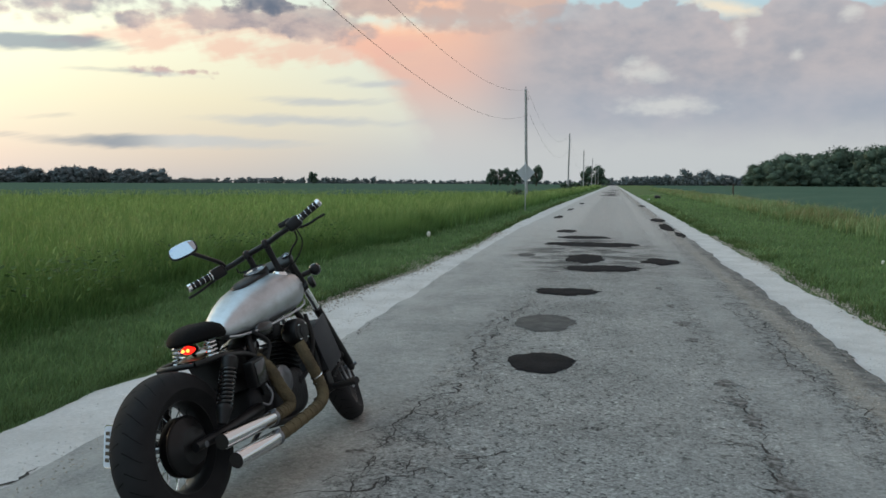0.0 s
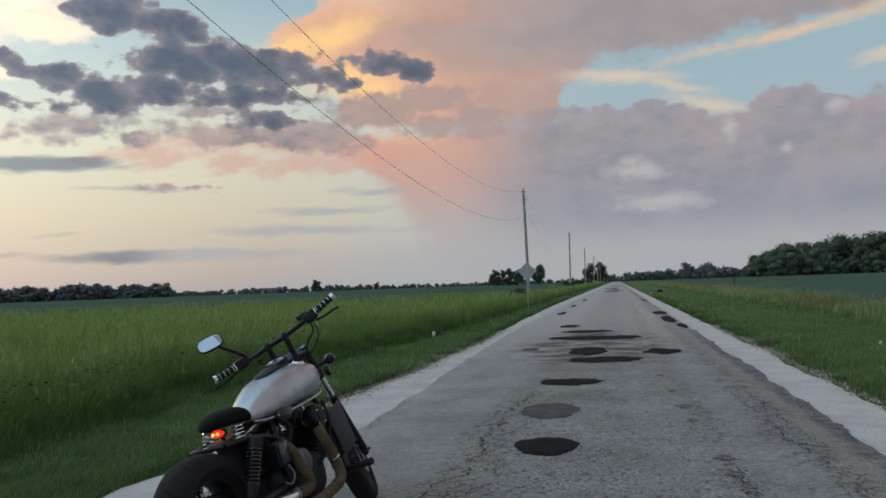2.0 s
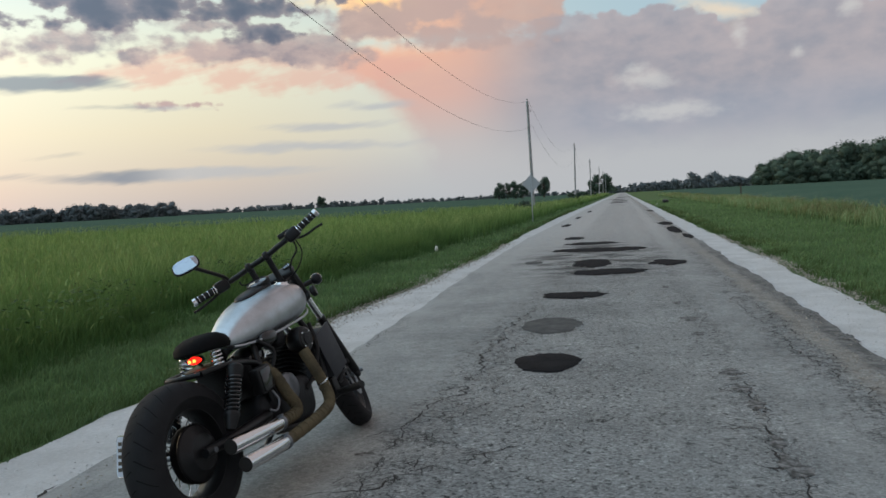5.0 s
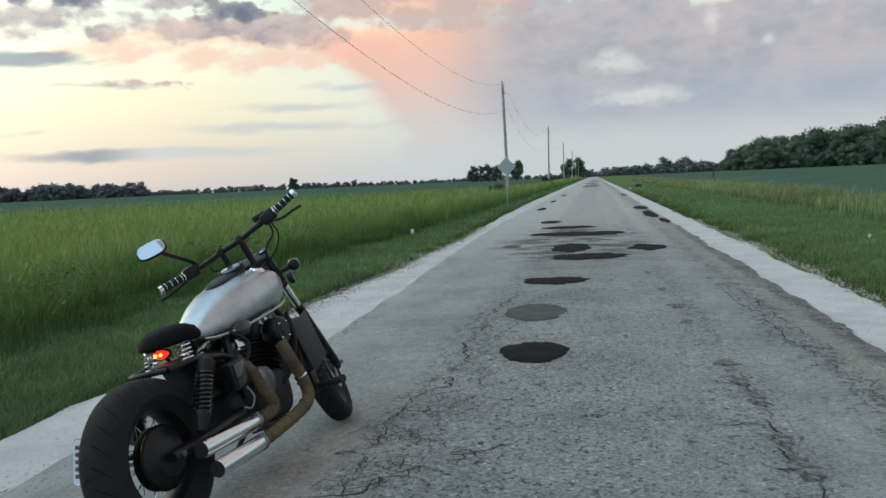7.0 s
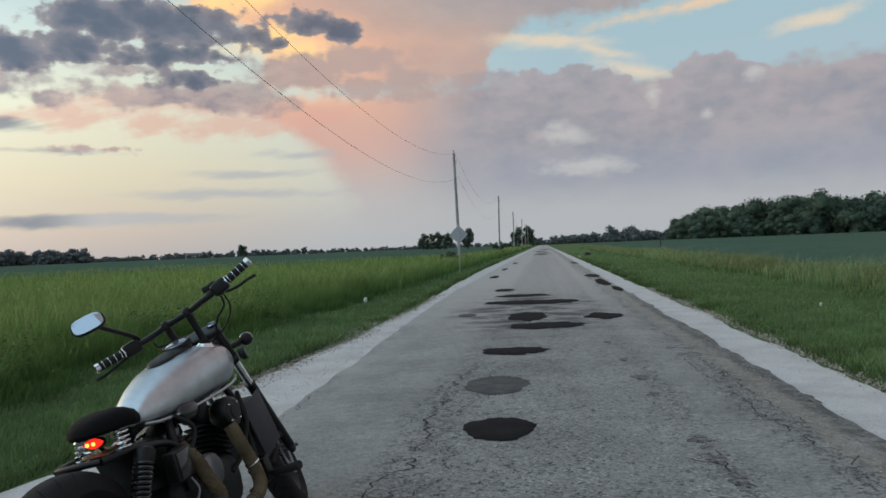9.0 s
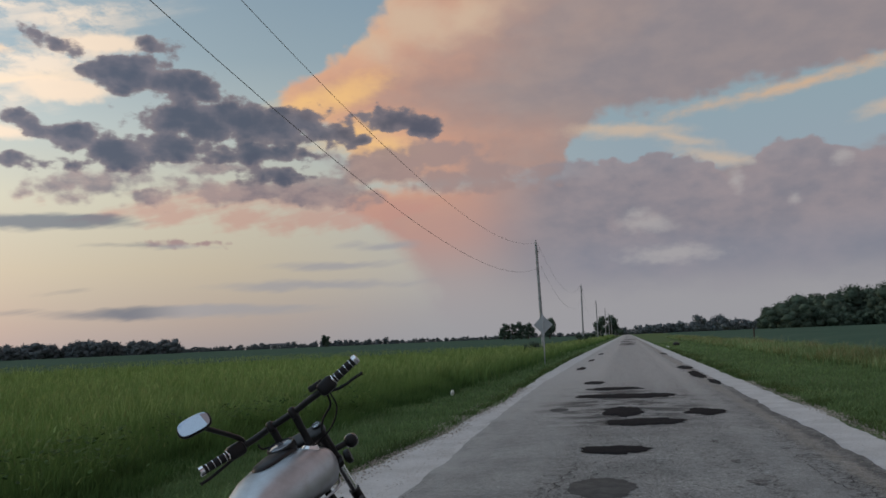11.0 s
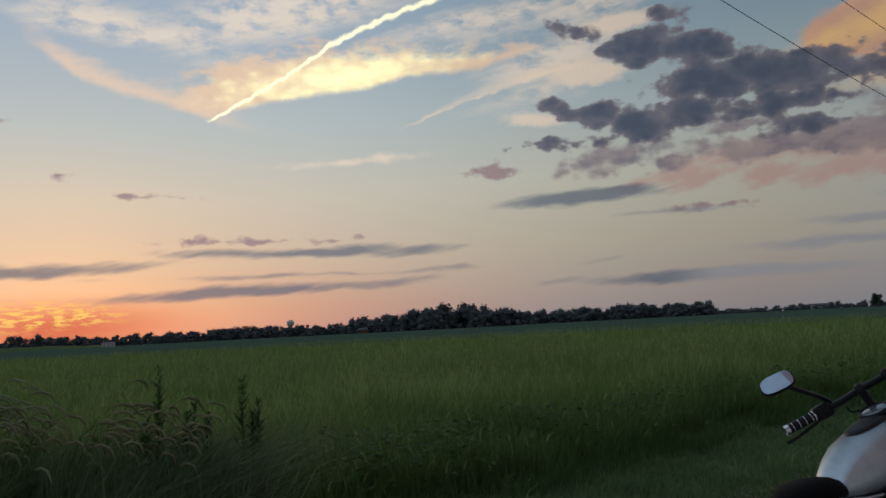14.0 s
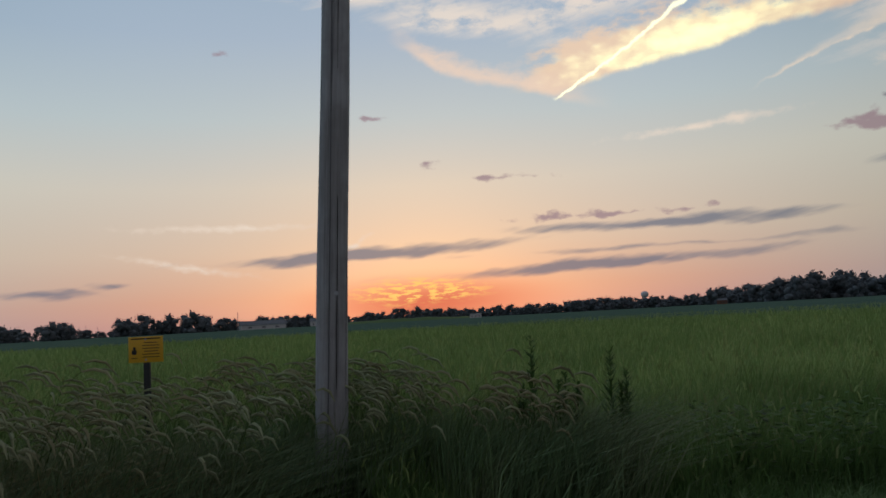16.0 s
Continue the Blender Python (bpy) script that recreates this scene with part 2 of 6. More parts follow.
    deep = k.math("MULTIPLY_ADD", k.math("SUBTRACT", shade, 0.5), 13.0, k.math("MULTIPLY_ADD", k.math("SUBTRACT", el, 14.0), 0.3, into))
    body = k.ramp(k.math("DIVIDE", deep, 24.0), [(0.0, srgb(255, 202, 162, 1.12)), (0.12, srgb(255, 194, 160, 1.06)), (0.32, srgb(240, 182, 158)), (0.52, srgb(208, 170, 160)), (0.74, srgb(190, 168, 166)), (1.0, srgb(172, 160, 166))])
    body = k.mix(k.math("MULTIPLY", k.step(soft, 0.3, 0.75), 0.16), body, srgb(236, 204, 190))
    cream = k.blobs(heap, [(14.2, 22.6, 3.8, 1.5, 12), (10.0, 22.6, 3.2, 0.9, -16), (17.2, 21.0, 2.0, 0.9, 24)], 0.6)
    body = k.mix(k.math("MULTIPLY", edge(cream, soft, 2.4, 1.2), 0.75), body, srgb(248, 218, 190, 1.06))
    rose = k.ramp(k.math("DIVIDE", el, 12.0), [(0.0, srgb(192, 184, 190)), (0.35, srgb(198, 178, 180)), (0.62, srgb(222, 176, 166)), (1.0, srgb(222, 172, 160))])
    rose = k.mix(k.step(az, 13.0, 4.0), rose, srgb(180, 168, 174))
    body = k.mix(k.step(k.math("MULTIPLY_ADD", shade, 5.0, el), 15.0, 10.0), body, rose)
    col = over(col, rain, 0.97, body)
    rim = k.blobs(heap, [(22.0, 17.0, 2.2, 0.7, -14), (18.6, 15.0, 2.6, 0.7, -12), (17.0, 14.0, 1.6, 0.5, 0), (19.5, 17.6, 2.6, 0.8, -20)], 0.5)
    col = over(col, edge(rim, fine, 0.9, 0.8), 0.8, srgb(255, 204, 136, 1.4))

    # the blue gap's bright streaks
    lens = k.blobs(calm, [(-0.8, 14.0, 3.3, 0.42, 4), (-4.2, 13.2, 1.8, 0.3, 14), (-7.0, 11.7, 2.2, 0.34, 14), (-18.5, 13.6, 2.2, 0.4, -8)])
    col = over(col, edge(lens, fine, 0.5, 0.35), 0.85, srgb(240, 214, 192, 1.02))
    ember = k.blobs(calm, [(-13.2, 15.75, 5.4, 0.2, -6), (-19.0, 16.5, 3.0, 0.25, -6)])
    col = over(col, edge(ember, fine, 0.7, 0.4), 0.8, srgb(255, 206, 162, 1.08))

    # the lilac bank over the road, with bright gaps
    crest = k.profile(heap[0], [(-40.0, 12.0), (-24.0, 11.0), (-17.0, 10.9), (-14.9, 11.5), (-12.9, 12.2), (-10.9, 12.4), (-9.3, 11.2), (-7.8, 10.0), (-6.5, 11.5), (-5.0, 11.8), (-2.8, 12.1), (0.4, 12.0), (3.6, 12.2), (8.0, 12.4), (12.0, 11.0)])
    bank = k.math("SUBTRACT", k.math("SUBTRACT", crest, el), k.math("MULTIPLY", bulge, 0.6))
    cover = k.math("MULTIPLY", k.step(bank, -0.14, 0.2), k.math("MULTIPLY", k.step(az, 11.0, 1.0), k.step(k.math("MULTIPLY_ADD", soft, 3.0, el), 3.4, 6.2)))
    lilac = k.mix(k.step(k.math("MULTIPLY_ADD", soft, 0.7, k.math("MULTIPLY_ADD", shade, 0.7, k.math("MULTIPLY", bulge, 0.10))), 0.4, 0.95), srgb(152, 150, 164), srgb(186, 172, 178))
    lilac = k.mix(k.math("MULTIPLY", k.step(bank, 1.3, 0.0), 0.45), lilac, srgb(190, 172, 176))
    lilac = k.mix(k.math("MULTIPLY", k.step(el, 8.0, 5.0), 0.5), lilac, srgb(158, 162, 180))
    col = over(col, cover, 0.93, lilac)
    gaps = k.blobs(heap, [(-1.9, 7.5, 1.5, 0.5, 4), (-1.4, 8.1, 0.6, 0.35, 0), (-3.4, 5.3, 2.6, 0.5, 0), (-8.0, 10.0, 0.35, 0.6, 0), (-11.6, 8.4, 0.3, 0.3, 0), (-14.5, 10.6, 0.5, 0.4, 0)])
    col = over(col, edge(gaps, fine, 0.9, 0.4), 0.6, srgb(216, 208, 208))
    haze = k.math("MULTIPLY", k.step(el, 5.5, 0.5), k.step(az, 30.0, 12.0))
    col = over(col, haze, 0.6, srgb(192, 188, 194))

    # broken mauve cloud, rosy underneath
    under = k.blobs(heap, [(31.5, 9.6, 2.8, 0.45, -3), (26.5, 9.1, 3.2, 0.5, -2), (21.0, 9.0, 4.0, 0.6, 0), (17.5, 9.6, 3.0, 0.8, 0), (24.0, 10.4, 6.0, 0.6, 0)], 0.3)
    col = over(col, edge(k.math("MULTIPLY_ADD", bulge, 0.5, k.math("SUBTRACT", under, 0.25)), fibre, 2.4, 0.5), 0.62, srgb(232, 174, 162))
    mauve = k.blobs(heap, [(36.4, 11.1, 2.4, 0.65, 0), (34.0, 10.6, 1.6, 0.45, 0), (30.0, 11.4, 3.0, 0.4, 4), (25.5, 11.0, 3.6, 0.65, 0), (21.0, 11.0, 3.6, 0.95, 0), (16.8, 12.4, 4.0, 1.2, 0), (12.6, 13.2, 2.8, 1.0, 10), (11.0, 11.6, 4.0, 0.8, 0), (28.0, 12.4, 2.0, 0.4, 0)], 0.3)
    mauve = k.math("MULTIPLY_ADD", bulge, 0.65, k.math("SUBTRACT", mauve, 0.15))
    plum = k.mix(k.step(k.math("MULTIPLY_ADD", fine, 0.6, shade), 0.55, 0.95), srgb(142, 134, 148), srgb(192, 170, 170))
    plum = k.mix(k.step(az, 24.0, 12.0), plum, srgb(192, 166, 164))
    col = over(col, edge(mauve, soft, 1.8, 0.4), 0.85, plum)

    # dark cumulus in front
    dark = k.blobs(heap, [(34.3, 18.6, 2.7, 1.1, 0), (31.0, 17.9, 3.0, 1.1, 12), (29.5, 15.8, 3.8, 1.15, 0), (25.0, 15.6, 4.2, 1.15, 4), (20.8, 15.0, 2.4, 0.65, 10), (40.3, 14.7, 1.1, 0.42, 22), (37.6, 14.2, 1.7, 0.85, 0),
                          (35.0, 13.5, 2.4, 0.95, 8), (31.2, 13.9, 2.2, 0.75, 0), (39.8, 12.5, 1.5, 0.22, 0), (15.8, 15.8, 1.7, 0.8, 0), (18.9, 16.1, 1.2, 0.3, 0), (13.8, 15.3, 1.3, 0.75, 0)], 0.3)
    more = k.blobs(heap, [(38.8, 20.1, 1.5, 0.3, 14), (32.6, 20.6, 0.8, 0.3, 0), (24.4, 12.1, 2.4, 0.35, 0), (26.0, 13.5, 3.0, 0.5, 0)], 0.2)
    dark = k.math("MULTIPLY_ADD", bulge, 0.55, k.math("SUBTRACT", k.math("SMOOTH_MIN", dark, more, 0.2), 0.16))
    lit = k.math("MULTIPLY_ADD", bulge, 0.2, k.math("MULTIPLY_ADD", k.noise2(heap, 0.35, 0.6, 4.0, 0.55, 9.0), 1.5, k.math("MULTIPLY", dark, 0.5)))
    slate = k.mix(k.step(lit, 0.1, 1.15), srgb(98, 105, 125), srgb(146, 139, 151))
    slate = k.mix(k.step(dark, -0.45, 0.15), slate, srgb(158, 146, 152))
    col = over(col, edge(dark, fine, 0.5, 0.16), 0.96, slate)
    small = k.blobs(heap, [(45.2, 10.9, 1.7, 0.3, 0), (45.6, 11.3, 0.6, 0.3, 0), (66.6, 6.85, 1.9, 0.16, 0), (60.8, 6.7, 1.7, 0.08, 0), (75.2, 11.1, 0.5, 0.14, 0), (79.2, 14.4, 0.4, 0.1, 0), (70.0, 9.8, 0.8, 0.06, 0), (89.7, 18.8, 0.4, 0.14, 0), (31.0, 7.4, 1.2, 0.12, 0)])
    col = over(col, edge(k.math("MULTIPLY_ADD", bulge, 0.3, small), fine, 0.3, 0.14), 0.8, srgb(186, 150, 156))

    # flat slate bars near the horizon
    low = k.blobs(calm, [(39.4, 8.65, 4.9, 0.5, -2), (37.5, 8.85, 3.4, 0.42, -1), (58.5, 5.8, 8.3, 0.3, 1), (80.0, 4.8, 9.0, 0.4, -2), (62.5, 3.25, 10.0, 0.36, -1), (57.4, 4.2, 6.0, 0.1, 0), (21.0, 4.3, 6.0, 0.3, 0),
                         (20.0, 5.6, 3.2, 0.3, 0), (32.6, 7.2, 1.6, 0.1, 0), (101.0, 2.8, 2.1, 0.15, 0), (96.8, 3.3, 0.8, 0.17, 0), (31.0, 2.7, 8.0, 0.35, 0), (17.0, 7.0, 2.0, 0.3, 0)])
    grey = k.mix(k.step(az, 30.0, 34.5), srgb(190, 186, 192), srgb(112, 124, 146))
    col = over(col, edge(low, fibre, 0.7, 0.2), 0.75, grey)

    # the western half stands nearer the sun
    col = k.mix(1.0, col, k.put_gray(k.step(az, 22.0, 64.0, 1.0, 1.52)), "MULTIPLY")
    col = k.mix(k.step(el, -0.3, -1.5), col, srgb(70, 84, 60))
    bg = k.put("ShaderNodeBackground")
    k.plug(bg.inputs[0], col)
    bg.inputs[1].default_value = SKY_STRENGTH
    out = k.put("ShaderNodeOutputWorld")
    tree.links.new(bg.outputs[0], out.inputs[0])


SKY_STRENGTH = 0.92
ZENITH = srgb(190, 206, 224)
build_sky()

sun_lamp = bpy.data.lights.new("sun", "SUN")
sun_lamp.energy, sun_lamp.angle, sun_lamp.color = 0.5, radians(14), (1.0, 0.72, 0.52)
sun = new("sun", sun_lamp)
sun.matrix_world = look((0, 0, 0), (math.sin(radians(76)), -math.cos(radians(76)), -math.tan(radians(9))))


# ---------------------------------------------------------------- materials
def grass_material(name, foot, leaf, tip, top):
    """Grass: feet darkened with painted shade, green blades and straw-coloured seed heads, patchy over the ground."""
    mat = bpy.data.materials.new(name)
    mat.use_nodes = True
    tree = mat.node_tree
    k = Nodes(tree)
    bsdf = tree.nodes["Principled BSDF"]
    where = k.put("ShaderNodeTexCoord").outputs["Object"]
    sep = k.put("ShaderNodeSeparateXYZ")
    k.plug(sep.inputs[0], where)
    isl = k.put("ShaderNodeNewGeometry").outputs["Random Per Island"]
    patchy = k.noise(where, 0.45, 4.0, 0.6)
    wide = k.noise(where, 0.09, 3.0, 0.6)
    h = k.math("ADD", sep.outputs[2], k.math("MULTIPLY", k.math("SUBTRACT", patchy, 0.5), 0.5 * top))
    # shade near the ground put into the colour: blades darken towards the foot
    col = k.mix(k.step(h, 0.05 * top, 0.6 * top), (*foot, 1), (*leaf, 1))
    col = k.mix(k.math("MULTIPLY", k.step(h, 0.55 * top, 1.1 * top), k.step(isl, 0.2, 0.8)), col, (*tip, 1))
    dim = k.math("MULTIPLY", k.math("MULTIPLY_ADD", isl, 0.44, 0.78), k.math("MULTIPLY_ADD", wide, 0.7, 0.65))
    dim = k.math("MULTIPLY", dim, k.math("MULTIPLY_ADD", patchy, 0.5, 0.75))
    col = k.mix(1.0, col, k.put_gray(dim), "MULTIPLY")
    k.plug(bsdf.inputs["Base Color"], col)
    bsdf.inputs["Roughness"].default_value = 0.75
    bsdf.inputs["Specular IOR Level"].default_value = 0.2
    t = k.put("ShaderNodeBsdfTranslucent")
    k.plug(t.inputs[0], col)
    m = k.put("ShaderNodeMixShader")
    m.inputs[0].default_value = 0.38
    tree.links.new(bsdf.outputs[0], m.inputs[1])
    tree.links.new(t.outputs[0], m.inputs[2])
    tree.links.new(m.outputs[0], tree.nodes["Material Output"].inputs[0])
    return mat


def material(name, base, rough=0.6, metal=0.0, bump=0.0, scale=30.0, vary=0.15, second=None, coat=0.0, spot=2.0, island=0.0, translucent=0.0, specular=0.5):
    """A surface with grain and stains: base and second colour mixed by coarse noise, brightness by fine noise."""
    mat = bpy.data.materials.new(name)
    mat.use_nodes = True
    tree = mat.node_tree
    k = Nodes(tree)
    bsdf = tree.nodes["Principled BSDF"]
    where = k.put("ShaderNodeTexCoord").outputs["Object"]
    coarse = k.noise(where, spot, 4.0, 0.6)
    grain = k.noise(where, scale, 5.0, 0.6)
    col = k.mix(k.step(coarse, 0.35, 0.68), (*base, 1), (*(second or base), 1))
    dim = k.math("MULTIPLY_ADD", grain, 2 * vary, 1.0 - vary)
    if island:
        isl = k.put("ShaderNodeNewGeometry").outputs["Random Per Island"]
        dim = k.math("MULTIPLY", dim, k.math("MULTIPLY_ADD", isl, 2 * island, 1.0 - island))
    col = k.mix(1.0, col, k.put_gray(dim), "MULTIPLY")
    k.plug(bsdf.inputs["Base Color"], col)
    k.plug(bsdf.inputs["Roughness"], k.math("MULTIPLY_ADD", grain, 0.25, rough - 0.12, True))
    bsdf.inputs["Metallic"].default_value = metal
    bsdf.inputs["Specular IOR Level"].default_value = specular
    bsdf.inputs["Coat Weight"].default_value = coat
    if bump:
        b = k.put("ShaderNodeBump")
        b.inputs["Strength"].default_value = bump
        b.inputs["Distance"].default_value = 0.01
        k.plug(b.inputs["Height"], grain)
        k.plug(bsdf.inputs["Normal"], b.outputs[0])
    if translucent:
        t = k.put("ShaderNodeBsdfTranslucent")
        k.plug(t.inputs[0], col)
        m = k.put("ShaderNodeMixShader")
        m.inputs[0].default_value = translucent
        tree.links.new(bsdf.outputs[0], m.inputs[1])
        tree.links.new(t.outputs[0], m.inputs[2])
        tree.links.new(m.outputs[0], tree.nodes["Material Output"].inputs[0])
    return mat


def asphalt():
    """Old, bleached asphalt: stones, wheel tracks, tar smears and a net of cracks along the worn track."""
    mat = bpy.data.materials.new("asphalt")
    mat.use_nodes = True
    tree = mat.node_tree
    k = Nodes(tree)
    bsdf = tree.nodes["Principled BSDF"]
    where = k.put("ShaderNodeTexCoord").outputs["Object"]
    sep = k.put("ShaderNodeSeparateXYZ")
    k.plug(sep.inputs[0], where)
    px, py, _ = sep.outputs
    stones = k.put("ShaderNodeTexVoronoi")
    k.plug(stones.inputs["Vector"], where)
    stones.inputs["Scale"].default_value = 85.0
    cell = k.put("ShaderNodeSeparateColor")
    k.plug(cell.inputs[0], stones.outputs["Color"])
    coarse = k.noise(where, 0.9, 5.0, 0.6)
    grain = k.noise(where, 38.0, 4.0, 0.65)
    mid = k.noise(where, 7.0, 5.0, 0.7)
    # the base colour grows paler up the road, from 6.5 to 34 m
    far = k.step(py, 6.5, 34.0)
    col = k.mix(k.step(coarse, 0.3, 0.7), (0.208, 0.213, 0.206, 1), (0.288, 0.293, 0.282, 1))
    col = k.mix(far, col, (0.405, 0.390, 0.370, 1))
    # smooth wheel tracks; the crown between them is coarse and pitted
    tracks = k.math("ADD", k.step(k.math("MULTIPLY_ADD", mid, 0.3, px), -0.92, -1.3), k.math("MULTIPLY", k.step(k.math("ABSOLUTE", k.math("SUBTRACT", px, 0.45)), 0.42, 0.1), 0.35))
    tracks = k.math("ADD", tracks, k.math("MULTIPLY", k.step(k.math("ABSOLUTE", k.math("SUBTRACT", px, 1.25)), 0.4, 0.1), 0.8), None, True)
    coarse_part = k.math("MULTIPLY_ADD", tracks, -0.75, 1.0)
    stone_light = k.math("MULTIPLY_ADD", cell.outputs[0], 0.8, -0.4)
    dim = k.math("MULTIPLY_ADD", stone_light, k.math("MULTIPLY_ADD", coarse_part, 0.75, 0.25), 1.02)
    dim = k.math("MULTIPLY", dim, k.math("MULTIPLY_ADD", mid, 0.7, 0.65))
    coarse_stone = k.put("ShaderNodeTexVoronoi")
    k.plug(coarse_stone.inputs["Vector"], where)
    coarse_stone.inputs["Scale"].default_value = 46.0
    big = k.put("ShaderNodeSeparateColor")
    k.plug(big.inputs[0], coarse_stone.outputs["Color"])
    dim = k.math("MULTIPLY", dim, k.math("MULTIPLY_ADD", big.outputs[0], 0.2, 0.9))
    dim = k.math("MULTIPLY", dim, k.math("MULTIPLY_ADD", k.math("MULTIPLY", k.step(big.outputs[1], 0.93, 0.99), coarse_part), 0.5, 1.0))
    dim = k.math("MULTIPLY", dim, k.math("MULTIPLY_ADD", k.math("MULTIPLY", k.step(big.outputs[2], 0.92, 0.95), coarse_part), -0.58, 1.0))
    dim = k.math("MULTIPLY", dim, k.math("MULTIPLY_ADD", tracks, 0.12, 0.97))
    # dark pits between the stones
    pits = k.math("MULTIPLY", k.step(k.noise(k.vmath("MULTIPLY", where, (0.8, 0.55, 1.0)), 24.0, 4.0, 0.75), 0.595, 0.625), coarse_part)
    dim = k.math("MULTIPLY", dim, k.math("MULTIPLY_ADD", pits, -0.72, 1.0))
    # a trail of crumbled spots along one wheel track
    trail = k.step(k.math("ABSOLUTE", k.math("SUBTRACT", px, k.math("MULTIPLY_ADD", k.noise(where, 0.7, 2.0), 0.5, 0.62))), 0.16, 0.03)
    trail = k.math("MULTIPLY", k.math("MULTIPLY", trail, k.step(py, 15.0, 8.0)), k.step(k.noise(where, 5.0, 6.0, 0.75), 0.53, 0.60))
    dim = k.math("MULTIPLY", dim, k.math("MULTIPLY_ADD", trail, -0.28, 1.0))
    # tar smears drawn across the road around the patches
    smear = k.noise(k.vmath("MULTIPLY", where, (0.9, 1.5, 1.0)), 1.0, 6.0, 0.7)
    zone = k.step(k.oval((px, py), (-0.5, 17.6), (1.8, 5.6)), 1.1, 0.5)
    smear = k.math("MULTIPLY", k.step(smear, 0.47, 0.56), zone)
    dim = k.math("MULTIPLY", dim, k.math("MULTIPLY_ADD", smear, -0.68, 1.0))
    # crack nets, jagged and broken
    bent = k.vmath("ADD", where, k.vmath("SCALE", k.noise(where, 4.0, 6.0, 0.75, True), scale=0.55))
    net = k.put("ShaderNodeTexVoronoi", feature="DISTANCE_TO_EDGE")
    k.plug(net.inputs["Vector"], bent)
    net.inputs["Scale"].default_value = 5.0
    crack = k.step(net.outputs["Distance"], 0.050, 0.022)
    left = k.math("MULTIPLY", k.step(k.math("ABSOLUTE", k.math("SUBTRACT", px, -1.13)), 0.34, 0.1), k.step(py, 12.0, 8.0))
    right = k.step(k.math("ABSOLUTE", k.math("SUBTRACT", px, 1.62)), 0.45, 0.15)
    worn = k.math("MAXIMUM", left, right)
    worn = k.math("MULTIPLY", worn, k.step(k.noise(where, 2.0, 5.0, 0.7), 0.44, 0.50))
    crack = k.math("MULTIPLY", crack, worn)
    dim = k.math("MULTIPLY", dim, k.math("MULTIPLY_ADD", crack, -0.7, 1.0))
    col = k.mix(1.0, col, k.put_gray(dim), "MULTIPLY")
    # tan crumble towards the east edge, pale dust towards the west edge
    grit = k.noise(k.vmath("MULTIPLY", where, (2.2, 0.6, 1.0)), 1.0, 6.0, 0.72)
    lane = k.math("MULTIPLY_ADD", k.noise(where, 1.1, 4.0, 0.6), 0.36, px)
    dust = k.math("MULTIPLY", k.step(k.math("ABSOLUTE", k.math("SUBTRACT", lane, 1.96)), 0.2, 0.04), k.step(grit, 0.30, 0.50))
    col = k.mix(k.math("MULTIPLY", dust, 0.55), col, k.mix(1.0, (0.33, 0.305, 0.262, 1), k.put_gray(k.math("MULTIPLY_ADD", mid, 0.9, 0.5)), "MULTIPLY"))
    # the edge course: darker, gritty and broken away in places
    course = k.math("MULTIPLY", k.step(lane, 2.02, 2.14), k.step(py, 30.0, 16.0))
    col = k.mix(k.math("MULTIPLY", course, 0.75), col, k.mix(k.step(mid, 0.35, 0.65), (0.085, 0.085, 0.083, 1), (0.235, 0.228, 0.212, 1)))
    broken = k.math("MULTIPLY", k.step(px, 1.72, 2.04), k.step(k.noise(k.vmath("MULTIPLY", where, (2.4, 1.1, 1.0)), 1.6, 6.0, 0.7), 0.52, 0.57))
    col = k.mix(k.math("MULTIPLY", broken, 0.75), col, k.mix(mid, (0.03, 0.03, 0.03, 1), (0.15, 0.15, 0.145, 1)))
    lime = k.math("MULTIPLY", k.step(px, -1.9, -2.65), k.step(grit, 0.34, 0.6))
    col = k.mix(k.math("MULTIPLY", lime, 0.6), col, (0.42, 0.42, 0.405, 1))
    k.plug(bsdf.inputs["Base Color"], col)
    bsdf.inputs["Roughness"].default_value = 0.88
    bsdf.inputs["Specular IOR Level"].default_value = 0.25
    b = k.put("ShaderNodeBump")
    b.inputs["Strength"].default_value = 0.55
    b.inputs["Distance"].default_value = 0.012
    high = k.math("ADD", k.math("MULTIPLY", cell.outputs[1], 0.4), k.math("ADD", grain, k.math("MULTIPLY", k.math("ADD", crack, pits), -1.0)))
    k.plug(b.inputs["Height"], high)
    k.plug(bsdf.inputs["Normal"], b.outputs[0])
    return mat


M_ASPHALT = asphalt()
M_PATCH = material("fresh_bitumen", (0.011, 0.011, 0.0125), 0.92, bump=0.5, scale=60, vary=0.35, second=(0.017, 0.017, 0.018), spot=4, specular=0.1)
M_OLDPATCH = material("old_bitumen", (0.085, 0.085, 0.083), 0.95, bump=0.6, scale=60, vary=0.35, second=(0.125, 0.123, 0.118), spot=5, specular=0.1)
M_LIME = material("limestone_dust", (0.60, 0.60, 0.59), 0.95, bump=0.8, scale=46, vary=0.26, second=(0.50, 0.498, 0.485), spot=1.6, specular=0.15)
M_GRAVEL = material("gravel_stone", (0.42, 0.385, 0.33), 0.9, bump=0.3, scale=40, vary=0.2, second=(0.30, 0.27, 0.23), spot=9, island=0.5)
M_LIMESTONE = material("limestone_chips", (0.60, 0.60, 0.585), 0.95, bump=0.3, scale=40, vary=0.15, second=(0.48, 0.475, 0.46), spot=9, island=0.3)
M_CRACK = material("crack_dark", (0.03, 0.028, 0.026), 0.95, vary=0.3)
M_SOIL = material("grassy_soil", (0.085, 0.135, 0.050), 0.95, bump=0.8, scale=9, vary=0.4, second=(0.115, 0.165, 0.062), spot=0.7, specular=0.1)
